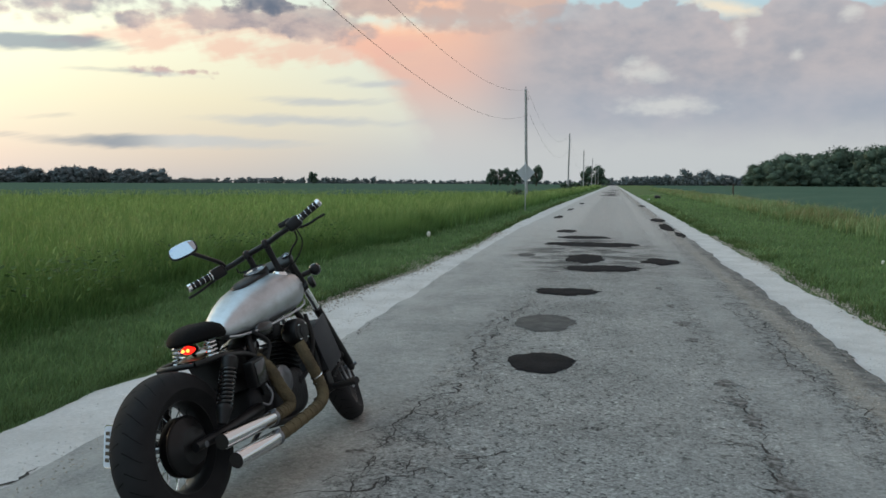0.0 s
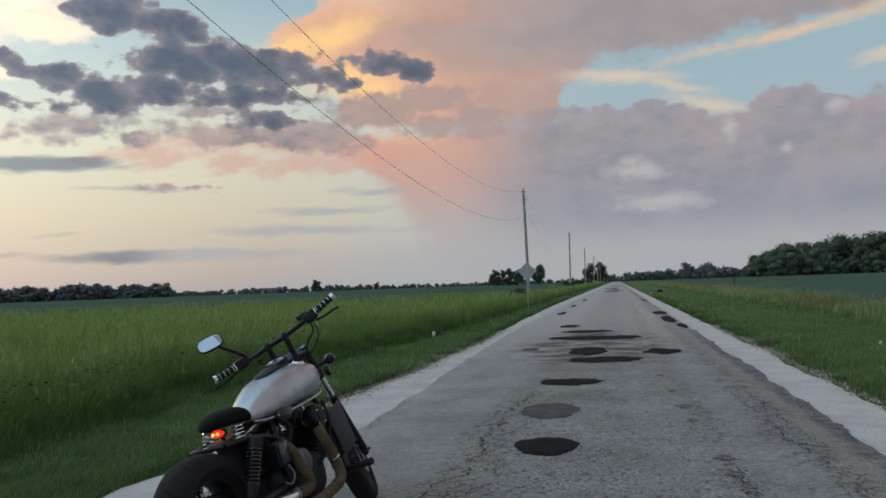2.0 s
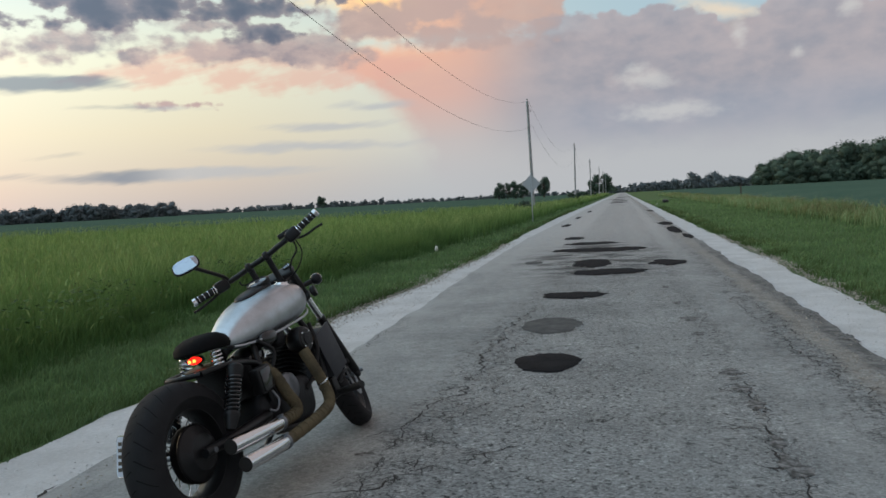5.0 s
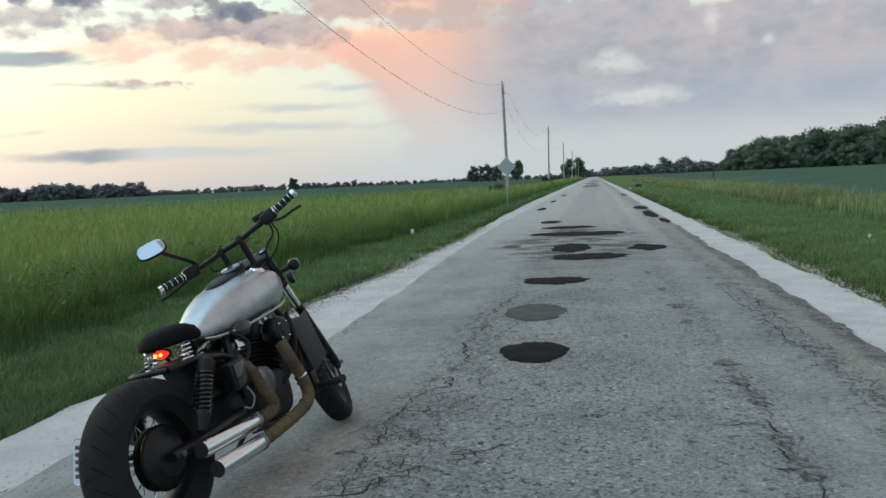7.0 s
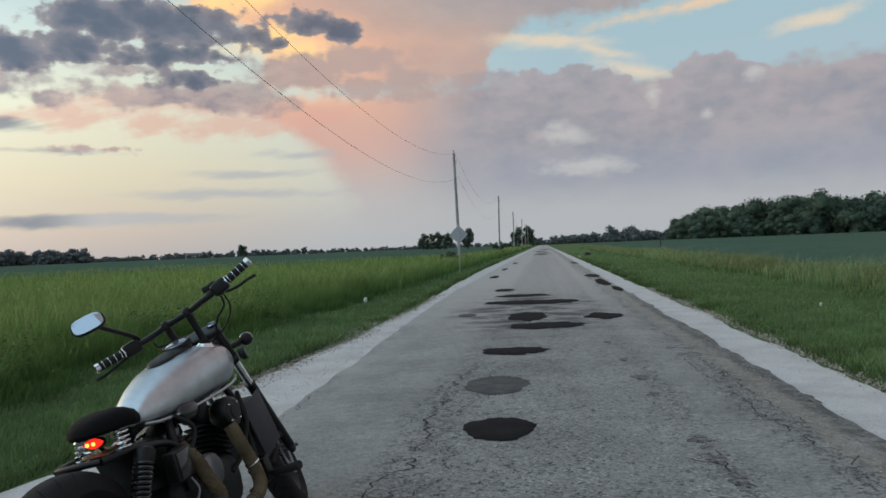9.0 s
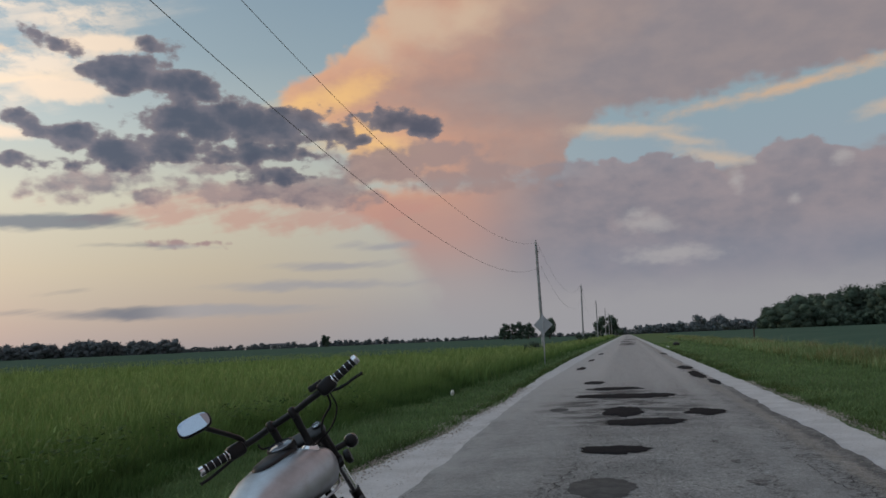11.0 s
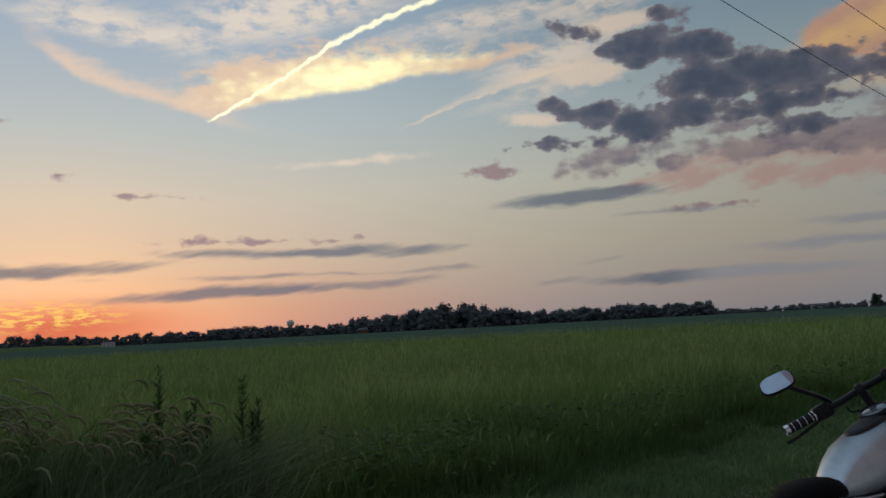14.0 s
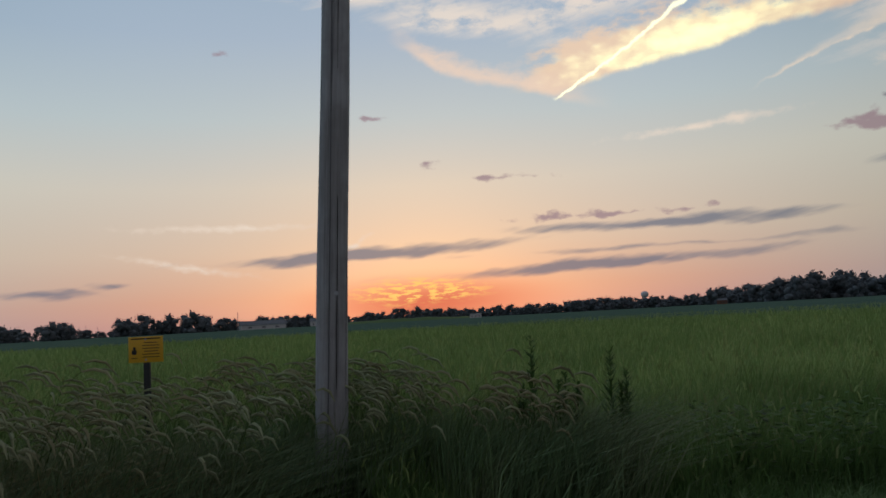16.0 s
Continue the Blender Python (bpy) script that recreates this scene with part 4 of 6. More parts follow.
def lumps(p, cell, seed):
    """Smooth random values of 0 to 1 over the ground, in lumps of about the cell's size."""
    q = p / cell + seed * 17.3
    i = np.floor(q)
    f = q - i
    f = f * f * (3 - 2 * f)

    def at(dx, dy):
        return np.abs(np.sin((i[:, 0] + dx) * 12.9898 + (i[:, 1] + dy) * 78.233 + seed) * 43758.5453) % 1.0
    return (at(0, 0) * (1 - f[:, 0]) + at(1, 0) * f[:, 0]) * (1 - f[:, 1]) + (at(0, 1) * (1 - f[:, 0]) + at(1, 1) * f[:, 0]) * f[:, 1]


EDGE = -5.95


# tall meadow grass, thickest along the mown verge
p, r = fan(360000, 5.0, 95.0, 3.0, 122.0, 21)
keep = ~((p[:, 0] > -7.1) & (np.abs(p[:, 1] - 1.05) < 0.36)) & (p[:, 0] < EDGE + wavy(p[:, 1], 1.0, 0.35)) & (np.hypot(p[:, 0] - 1.0, p[:, 1]) < 90)
p, r = p[keep], r[keep]
g = np.random.default_rng(8)
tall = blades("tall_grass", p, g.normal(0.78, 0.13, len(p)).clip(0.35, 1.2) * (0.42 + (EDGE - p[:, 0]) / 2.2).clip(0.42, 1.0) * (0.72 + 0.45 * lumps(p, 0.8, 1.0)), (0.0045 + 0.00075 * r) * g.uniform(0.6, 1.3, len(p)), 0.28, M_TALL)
tagged(tall, "tall pale green meadow grass gone to seed", "grass", kind="stuff")
tops = np.empty(len(tall.data.vertices) * 3, dtype=np.float32)
tall.data.vertices.foreach_get("co", tops)
tops = tops.reshape(-1, 5, 3)[:, 4]
pick = (g.random(len(p)) < 0.12) & (r < 40)
tagged(blades("meadow_seed_heads", tops[pick][:, :2].astype(float), g.uniform(0.07, 0.15, pick.sum()), (0.010 + 0.0010 * r[pick]) * g.uniform(0.7, 1.3, pick.sum()), 0.9, M_HEADS, z=tops[pick][:, 2] - 0.05), "pale seed heads over the meadow grass", "grass", kind="stuff")
y = g.uniform(-8, 60, 40000)
e = np.stack([EDGE + wavy(y, 1.0, 0.35) - np.abs(g.normal(0, 0.5, len(y))), y], 1)
e = e[~((e[:, 0] > -7.1) & (np.abs(e[:, 1] - 1.05) < 0.36))]
y = e[:, 1]
tall = blades("meadow_fringe", e, g.normal(0.42, 0.14, len(e)).clip(0.12, 0.9) * (0.5 + lumps(e, 0.7, 2.0)), (0.005 + 0.0005 * np.abs(y)) * g.uniform(0.6, 1.3, len(e)), 0.35, M_TALL)
tagged(tall, "fringe of tall green grass beside the mown verge", "grass", kind="stuff")

# knee-high growth between verge and meadow
y = -6 + 70 * g.random(26000) ** 1.3
w = np.abs(g.normal(0, 0.4, len(y)))
e = np.stack([EDGE + 0.5 + wavy(y, 1.0, 0.35) - w, y], 1)
mid = blades("meadow_margin", e, (0.14 + 0.42 * w) * g.uniform(0.6, 1.3, len(e)) * (0.5 + lumps(e, 0.6, 3.0)), (0.006 + 0.0006 * np.abs(y)) * g.uniform(0.6, 1.3, len(e)), 0.5, M_TALL)
tagged(mid, "knee-high green grass where verge meets meadow", "grass", kind="stuff")

# mown verges
p, r = fan(600000, 3.0, 110.0, -24.0, 100.0, 22)
ok = ((p[:, 0] < np.interp(p[:, 1], [6, 10, 14, 20, 32, 50], [-3.62, -3.56, -3.36, -3.36, -3.66, -3.9]) + wavy(p[:, 1], 2.0, 0.14)) & (p[:, 0] > EDGE - 0.5)) | ((p[:, 0] > LIME_R + 0.12 + wavy(p[:, 1], 3.0, 0.12)) & (p[:, 0] < 9.0))
p, r = p[ok], r[ok]
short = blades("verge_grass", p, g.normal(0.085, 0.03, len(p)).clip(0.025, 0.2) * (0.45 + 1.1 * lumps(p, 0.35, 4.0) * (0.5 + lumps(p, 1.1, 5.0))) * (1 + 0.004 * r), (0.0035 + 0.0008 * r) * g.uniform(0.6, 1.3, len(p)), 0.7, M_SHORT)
tagged(short, "short mown green grass along the road", "grass", kind="stuff")

p, r = fan(120000, 3.0, 45.0, 100.0, 336.0, 23)
ok = ((p[:, 0] < LIME_L - 0.12) & (p[:, 0] > EDGE - 0.5)) | ((p[:, 0] > LIME_R + 0.12) & (p[:, 0] < 9.0))
p, r = p[ok], r[ok]
tagged(blades("back_verge_grass", p, g.normal(0.085, 0.03, len(p)).clip(0.025, 0.2) * (0.45 + 1.1 * lumps(p, 0.35, 4.0)), (0.005 + 0.0012 * r) * g.uniform(0.6, 1.3, len(p)), 0.7, M_SHORT), "short mown green grass along the road", "grass", kind="stuff")
p, r = fan(60000, 5.0, 45.0, 122.0, 185.0, 24)
p = p[p[:, 0] < EDGE + wavy(p[:, 1], 1.0, 0.35)]
tagged(blades("back_meadow_grass", p, g.normal(0.7, 0.13, len(p)).clip(0.35, 1.2), 0.02 * g.uniform(0.6, 1.3, len(p)), 0.28, M_TALL), "tall pale green meadow grass gone to seed", "grass", kind="stuff")

# yellowing, tired grass along the limestone
y = -4 + 70 * g.random(30000) ** 1.5
west_side = g.random(len(y)) < 0.42
e = np.stack([np.where(west_side, np.interp(y, [6, 10, 14, 20, 32, 50], [-3.66, -3.6, -3.4, -3.4, -3.7, -3.9]) - np.abs(g.normal(0, 0.12, len(y))), LIME_R + 0.04 + np.abs(g.normal(0, 0.3, len(y)))), y], 1)
e = e[lumps(e, 0.9, 6.0) > 0.35]
tagged(blades("dry_verge_edge", e, g.normal(0.10, 0.04, len(e)).clip(0.03, 0.24) * (0.5 + lumps(e, 0.4, 7.0)), (0.004 + 0.0008 * np.abs(e[:, 1])) * g.uniform(0.6, 1.3, len(e)), 0.8, M_DRYGREEN), "yellowing grass along the limestone shoulders", "grass", kind="stuff")

# rough weeds on the verges' outer edge: east strip and along the pole line
y = 12 + 190 * g.random(70000) ** 1.5
e = np.stack([8.2 + 0.012 * y + g.normal(0, 0.7, len(y)), y], 1)
e_high = g.normal(0.38, 0.15, len(e)).clip(0.1, 0.9) * (0.4 + 1.1 * lumps(e, 2.6, 8.0))
dried = lumps(e, 1.9, 9.0) + g.normal(0, 0.2, len(e)) > 0.55
for part_of, name, mat, label in ((~dried, "east_weeds", M_SHORT, "rough green weeds between verge and crop"), (dried, "east_dry_weeds", M_DRYGREEN, "dry brownish weeds between verge and crop")):
    tagged(blades(name, e[part_of], e_high[part_of], (0.006 + 0.0006 * y[part_of]) * g.uniform(0.6, 1.3, part_of.sum()), 0.5, mat), label, "weeds", kind="stuff")
y = 25 + 330 * g.random(36000) ** 1.4
e = np.stack([-6.3 - 0.003 * y + g.normal(0, 0.55, len(y)), y], 1)
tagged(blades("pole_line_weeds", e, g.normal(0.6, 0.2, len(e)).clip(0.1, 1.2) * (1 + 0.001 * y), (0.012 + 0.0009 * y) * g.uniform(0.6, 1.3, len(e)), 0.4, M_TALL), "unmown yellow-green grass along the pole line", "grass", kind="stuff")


def canopy(name, corners, z, mat, label, cell=6.0, rough=0.12):
    """The closed top of a standing crop, as a rumpled sheet with sides down to the ground."""
    bm = bmesh.new()
    a, b, c, d = [Vector(q) for q in corners]
    n = max(2, min(120, int((b - a).length / cell)))
    m = max(2, min(120, int((d - a).length / cell)))
    rows = []
    for i in range(n + 1):
        row = []
        for j in range(m + 1):
            q = a.lerp(b, i / n).lerp(d.lerp(c, i / n), j / m)
            rim = i in (0, n) or j in (0, m)
            row.append(bm.verts.new((q.x, q.y, -0.1 if rim else z + rough * noise.noise((q.x * 0.21, q.y * 0.21, 4.0)))))
        rows.append(row)
    for p, q in zip(rows, rows[1:]):
        for j in range(m):
            bm.faces.new((p[j], p[j + 1], q[j + 1], q[j]))
    return tagged(link_mesh(name, bm, mat), label, "crop field", kind="stuff")


canopy("meadow_canopy", [(-7.4, -40), (-7.4, 72), (-60, 8), (-110, -70)], 0.42, M_MEADOW, "closed top of the pale green meadow grass", 1.2, 0.1)
canopy("soy_field", [(-8.5, 70), (-14, 1250), (-1300, 1250), (-1300, -900)], 0.62, M_SOY, "wide dark green soybean field", 8.0, 0.1)
canopy("east_crop", [(10, 6), (24, 560), (420, 560), (420, 6)], 0.55, M_SOY, "dark green soybean field east of the road", 5.0, 0.1)


# ---------------------------------------------------------------- trees
def ball(n, rings):
    """Corners and triangles of a unit ball."""
    v = [(0.0, 0.0, -1.0)]
    for i in range(1, rings):
        a = math.pi * i / rings - math.pi / 2
        v += [(math.cos(a) * math.cos(2 * math.pi * (j + 0.5 * (i % 2)) / n), math.cos(a) * math.sin(2 * math.pi * (j + 0.5 * (i % 2)) / n), math.sin(a)) for j in range(n)]
    v.append((0.0, 0.0, 1.0))
    f = [(0, 1 + (j + 1) % n, 1 + j) for j in range(n)]
    for i in range(rings - 2):
        for j in range(n):
            p, q = 1 + i * n + j, 1 + i * n + (j + 1) % n
            f += [(p, q, p + n), (q, q + n, p + n)]
    top = 1 + (rings - 2) * n
    f += [(top + j, top + (j + 1) % n, len(v) - 1) for j in range(n)]
    return np.array(v), np.array(f)


BALL = ball(9, 6)


def leaf_cloud(g, lobes, count, size):
    """A crown: rough leafy masses at lobes of (x, y, z, rx, ry, rz), feathered by many small tilted leaves."""
    lobes = np.array(lobes, dtype=float)
    w = lobes[:, 3] * lobes[:, 4] * lobes[:, 5]
    pick = g.choice(len(lobes), count, p=w / w.sum())
    d = g.normal(size=(count, 3))
    d /= np.linalg.norm(d, axis=1)[:, None]
    c = lobes[pick, :3] + d * lobes[pick, 3:] * g.uniform(0.72, 1.14, count)[:, None]
    s = size * g.uniform(0.35, 0.95, count)
    tri = g.normal(size=(count, 3, 3))
    tri /= np.linalg.norm(tri, axis=2)[:, :, None]
    v = (c[:, None, :] + tri * s[:, None, None]).reshape(-1, 3)
    f = np.arange(count * 3).reshape(-1, 3)
    bv, bf = BALL
    rough = g.uniform(0.45, 0.86, (len(lobes), len(bv), 1))
    masses = lobes[:, None, :3] + bv[None] * lobes[:, None, 3:] * rough
    mf = (bf[None] + (np.arange(len(lobes)) * len(bv))[:, None, None] + len(v)).reshape(-1, 3)
    return np.concatenate([v, masses.reshape(-1, 3)]), np.concatenate([f, mf])


def tree_lobes(g, at, height, spread, low=0.15, count=13):
    """Leafy masses of one crown: widest in the middle, rounded at the top."""
    x, y = at
    out = []
    for i in range(count):
        a = g.uniform(0, 6.28)
        h = low + 0.14 + (0.86 - low - 0.14) * (i + g.random()) / count
        full = math.sqrt(max(0.05, 1 - ((h - 0.48) / 0.56) ** 2))
        k = spread * full * g.uniform(0.15, 0.62)
        r = spread * g.uniform(0.24, 0.40) * (0.55 + 0.45 * full)
        out.append((x + k * math.cos(a), y + k * math.sin(a), h * height, r, r * g.uniform(0.85, 1.15), min(r * g.uniform(0.8, 1.15), height * 0.2)))
    return out


def tree(at, height, spread, seed, count=2600, low=0.12, name="tree", label="leafy green tree beside the road"):
    g = np.random.default_rng(seed)
    base = empty(name, pose(*at, -0.05), label, "tree")
    v, f = leaf_cloud(g, tree_lobes(g, (0, 0), height, spread, low), count, height * 0.045)
    crown = from_arrays("crown", v, f, M_LEAF)
    crown.parent = base
    bm = bmesh.new()
    add_tube(bm, [(0, 0, 0), (0.05, 0, height * 0.3), (0, 0.05, height * 0.75)], [height * 0.035, height * 0.026, height * 0.008], 8)
    for i in range(6):
        a = g.uniform(0, 6.28)
        h = height * g.uniform(0.2, 0.5)
        add_tube(bm, [(0, 0, h), (spread * 0.3 * math.cos(a), spread * 0.3 * math.sin(a), h + height * 0.16), (spread * 0.6 * math.cos(a), spread * 0.6 * math.sin(a), h + height * 0.26)], [height * 0.014, height * 0.009, height * 0.004], 6)
    part("trunk", bm, M_BARK, base)
    return base


def at_angle(az, d):
    return (-d * math.sin(radians(az)), d * math.cos(radians(az)))


tree(at_angle(5.4, 330), 9.6, 4.2, 1, label="round dark tree standing at the field edge")
for i, az in enumerate((8.6, 8.0, 7.4, 6.9)):
    tree(at_angle(az, 335), 8.4 - 0.4 * (i % 2), 3.4, 3 + i, 1500, 0.05, "bush", "dense dark thicket at the field edge")
for i, (az, d, h) in enumerate(((1.9, 395, 10.4), (1.2, 400, 11.0), (0.75, 420, 7.0))):
    tree(at_angle(az, d), h, 5.0, 11 + i, label="leafy tree behind the far utility poles")
tree(at_angle(21.2, 420), 7.5, 3.4, 17, label="lone dark tree on the far side of the field")


for i, (x, y, h) in enumerate(((-7.1, 59.0, 1.3), (-7.6, 61.0, 1.0), (-7.0, 118.0, 1.8), (-7.4, 150.0, 1.9), (-7.2, 172.0, 2.0), (-7.3, 205.0, 2.2))):
    tree((x, y), h, 0.8 * h, 60 + i, 420, 0.0, "shrub", "low green shrub along the pole line")


def wood(name, rows, seed, mat, label, count, leaf):
    """A belt of distant trees: rows of (azimuth from, to, distance, height, number)."""
    g = np.random.default_rng(seed)
    vs, fs, k = [], [], 0
    for a0, a1, d, h, n in rows:
        for i in range(n):
            az = a0 + (a1 - a0) * (i + g.uniform(0.1, 0.9)) / n
            hh = h * 1.12 * g.uniform(0.6, 1.16)
            at = at_angle(az, d * g.uniform(0.95, 1.08))
            v, f = leaf_cloud(g, tree_lobes(g, at, hh, hh * g.uniform(0.65, 1.0), -0.12), count, leaf * hh)
            vs.append(v), fs.append(f + k)
            k += len(v)
    return tagged(from_arrays(name, np.concatenate(vs), np.concatenate(fs), mat), label, "woods", kind="stuff")


wood("east_wood", [(-8.8, -11.0, 580, 14, 12), (-10.5, -13.5, 560, 18, 18), (-12.5, -17, 520, 19.5, 26), (-16, -26, 480, 19, 36), (-9.5, -26, 470, 10, 44)], 31, M_LEAF, "dense dark green wood beyond the field", 1700, 0.055)
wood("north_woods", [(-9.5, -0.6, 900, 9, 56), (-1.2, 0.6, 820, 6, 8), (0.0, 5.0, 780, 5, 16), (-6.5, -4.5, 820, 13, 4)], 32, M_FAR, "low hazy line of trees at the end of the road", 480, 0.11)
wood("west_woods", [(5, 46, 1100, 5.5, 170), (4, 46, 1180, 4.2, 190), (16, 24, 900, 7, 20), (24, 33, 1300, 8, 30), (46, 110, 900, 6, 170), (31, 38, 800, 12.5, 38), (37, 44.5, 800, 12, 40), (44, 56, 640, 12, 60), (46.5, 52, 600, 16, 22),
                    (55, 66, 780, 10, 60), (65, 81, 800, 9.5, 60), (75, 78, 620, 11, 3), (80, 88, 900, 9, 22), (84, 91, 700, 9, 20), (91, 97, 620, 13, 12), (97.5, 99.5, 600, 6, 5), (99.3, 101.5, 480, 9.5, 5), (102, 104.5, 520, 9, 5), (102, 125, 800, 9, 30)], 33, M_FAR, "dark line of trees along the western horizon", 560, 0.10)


# ---------------------------------------------------------------- far farm buildings
def shed(az, d, size, roof, name, label, turn=0.0, wall=None):
    x, y = at_angle(az, d)
    base = empty(name, pose(x, y, -0.05, 0, 0, az + turn), label, "building")
    w, dp, h = size
    part("wall", box(pose(0, 0, h / 2), (w, dp, h), 0.0), wall or M_WALLW, base, smooth=False)
    bm = bmesh.new()
    v = [bm.verts.new(p) for p in ((-w * 0.52, -dp * 0.56, h), (w * 0.52, -dp * 0.56, h), (w * 0.52, 0, h + roof), (-w * 0.52, 0, h + roof), (-w * 0.52, dp * 0.56, h), (w * 0.52, dp * 0.56, h))]
    for f in ((0, 1, 2, 3), (3, 2, 5, 4), (0, 3, 4), (1, 5, 2), (0, 4, 5, 1)):
        bm.faces.new([v[i] for i in f])
    part("roof", bm, M_ROOF, base, smooth=False)
    for i in range(3):
        part("window", box(pose(w * (-0.3 + 0.3 * i), -dp / 2 - 0.02, h * 0.55), (w * 0.08, 0.06, h * 0.25), 0.0), M_ROOF, base, smooth=False)
    return base


shed(72.3, 560, (8.0, 6.0, 3.0), 0.5, "trailer", "white trailer parked before the far trees")
shed(87.3, 640, (34.0, 12.0, 4.0), 3.4, "farm_shed", "long low farm shed with a pale wall and dark roof", 8.0)
shed(83.5, 660, (12.0, 9.0, 4.5), 2.6, "farm_house", "pale farm house among the far trees")
shed(55.4, 610, (7.0, 5.0, 3.4), 1.2, "small_barn", "small rust-red barn before the far trees", 0.0, M_RUST)
shed(51.6, 600, (6.0, 5.0, 2.6), 1.0, "small_shed", "small weathered shed before the far trees", 10.0, M_RUST)
shed(24.5, 1150, (22.0, 10.0, 5.0), 3.0, "farm_shed", "long low farm shed with a pale wall and dark roof", 0.0)


def mast(az, d, h, r=0.22):
    x, y = at_angle(az, d)
    return tagged(link_mesh("mast", tube([(x, y, -0.1), (x, y, h * 0.9), (x, y, h)], [r, r * 0.8, r * 0.5], 8), M_GALV), "thin steel mast on the far horizon", "mast")


def water_tower(az, d, h):
    """A ball-shaped water tower on a slim stem."""
    x, y = at_angle(az, d)
    base = empty("water_tower", pose(x, y, -0.1), "pale round water tower above the far trees", "water tower")
    part("stem", lathe([(0, 1.6), (1.5, 1.0), (h * 0.8, 0.9), (h * 0.9, 1.4)], n=16), M_WALLW, base)
    part("tank", blob(pose(0, 0, h), (4.2, 4.2, 3.6), 2.1, 24, 14), M_WALLW, base)
    return base


water_tower(60.44, 900, 15.4)
mast(88.95, 560, 13.0)
for az, h in ((99.0, 9.0), (97.9, 8.5), (98.6, 10.0)):
    mast(az, 620, h, 0.16)


def berm():
    """A long dark grassy bank."""
    bm = bmesh.new()
    rows = []
    for i in range(31):
        az = 71.5 + 11.5 * i / 30
        k = math.sin(math.pi * i / 30) ** 0.5 * (0.85 + 0.25 * noise.noise((i * 0.4, 2.0, 0.0)))
        rows.append([bm.verts.new((*at_angle(az, d), -0.1 + hh * k)) for d, hh in ((585, 0.0), (592, 3.2), (600, 3.6), (612, 0.0))])
    for p, q in zip(rows, rows[1:]):
        for j in range(3):
            bm.faces.new((p[j], p[j + 1], q[j + 1], q[j]))
    return tagged(link_mesh("bank", bm, M_SOIL), "long dark grassy bank before the western trees", "bank", kind="structure")


berm()


def bag(at):
    base = empty("rubbish_bag", pose(*at, 0.0), "dark lump of rubbish on the verge", "rubbish")
    part("sack", blob(pose(0, 0, 0.16, 8, 5, 20), (0.34, 0.26, 0.2), 2.4, 18, 10), M_SPLITBAG, base)
    return base


bag((4.4, 85.0))
tagged(link_mesh("scrap_paper", blob(pose(3.3, 79.0, 0.03, 5, 8, 30), (0.16, 0.12, 0.05), 2.2, 12, 8), M_WHITE), "scrap of white litter on the verge", "litter")


def fence_post(at, h):
    return tagged(link_mesh("fence_post", tube([(*at, -0.1), (*at, h)], 0.06, 8), M_BARK), "old wooden fence post at the crop's edge", "fence post")


fence_post((9.4, 68.0), 1.5)


# ---------------------------------------------------------------- utility poles, wires and signs
def pole_wood():
    """Weathered pole timber: grey, streaked and split along its length."""
    mat = bpy.data.materials.new("weathered_pole")
    mat.use_nodes = True
    tree = mat.node_tree
    k = Nodes(tree)
    bsdf = tree.nodes["Principled BSDF"]
    where = k.put("ShaderNodeTexCoord").outputs["Object"]
    long = k.vmath("MULTIPLY", where, (1.0, 1.0, 0.05))
    streak = k.noise(long, 42.0, 6.0, 0.65)
    split = k.noise(k.vmath("MULTIPLY", where, (1.0, 1.0, 0.03)), 16.0, 3.0, 0.5)
    blotch = k.noise(where, 2.5, 4.0, 0.6)
    col = k.mix(k.step(blotch, 0.35, 0.7), (0.29, 0.29, 0.285, 1), (0.39, 0.40, 0.405, 1))
    dim = k.math("MULTIPLY", k.math("MULTIPLY_ADD", streak, 0.9, 0.55), k.math("MULTIPLY_ADD", k.step(split, 0.60, 0.68), -0.35, 1.0))
    k.plug(bsdf.inputs["Base Color"], k.mix(1.0, col, k.put_gray(dim), "MULTIPLY"))
    bsdf.inputs["Roughness"].default_value = 0.9
    b = k.put("ShaderNodeBump")
    b.inputs["Strength"].default_value = 0.7
    b.inputs["Distance"].default_value = 0.01
    k.plug(b.inputs["Height"], k.math("SUBTRACT", streak, k.step(split, 0.58, 0.68)))
    k.plug(bsdf.inputs["Normal"], b.outputs[0])
    return mat


M_POLE = pole_wood()
M_SIGNBACK = material("aluminium_sign_back", (0.42, 0.43, 0.44), 0.5, metal=0.55, vary=0.08, scale=8)
M_PORCELAIN = material("insulator_glaze", (0.25, 0.24, 0.24), 0.25, vary=0.05)
M_WIRE = material("wire", (0.13, 0.13, 0.135), 0.6, vary=0.1)
M_SPLIT = material("pole_split", (0.018, 0.016, 0.014), 0.95, vary=0.2)
M_YELLOW = material("yellow_sign_paint", (0.72, 0.42, 0.015), 0.5, vary=0.08, scale=14)
M_INK = material("black_print", (0.02, 0.018, 0.012), 0.6, vary=0.1)
M_POST = material("dark_green_post", (0.022, 0.026, 0.024), 0.6, metal=0.2, vary=0.25, scale=30)

POLE_X = -6.87
POLE_Y = [1.17, 64.0, 123.5, 184.0, 243.0, 302.0, 361.0, 420.0]


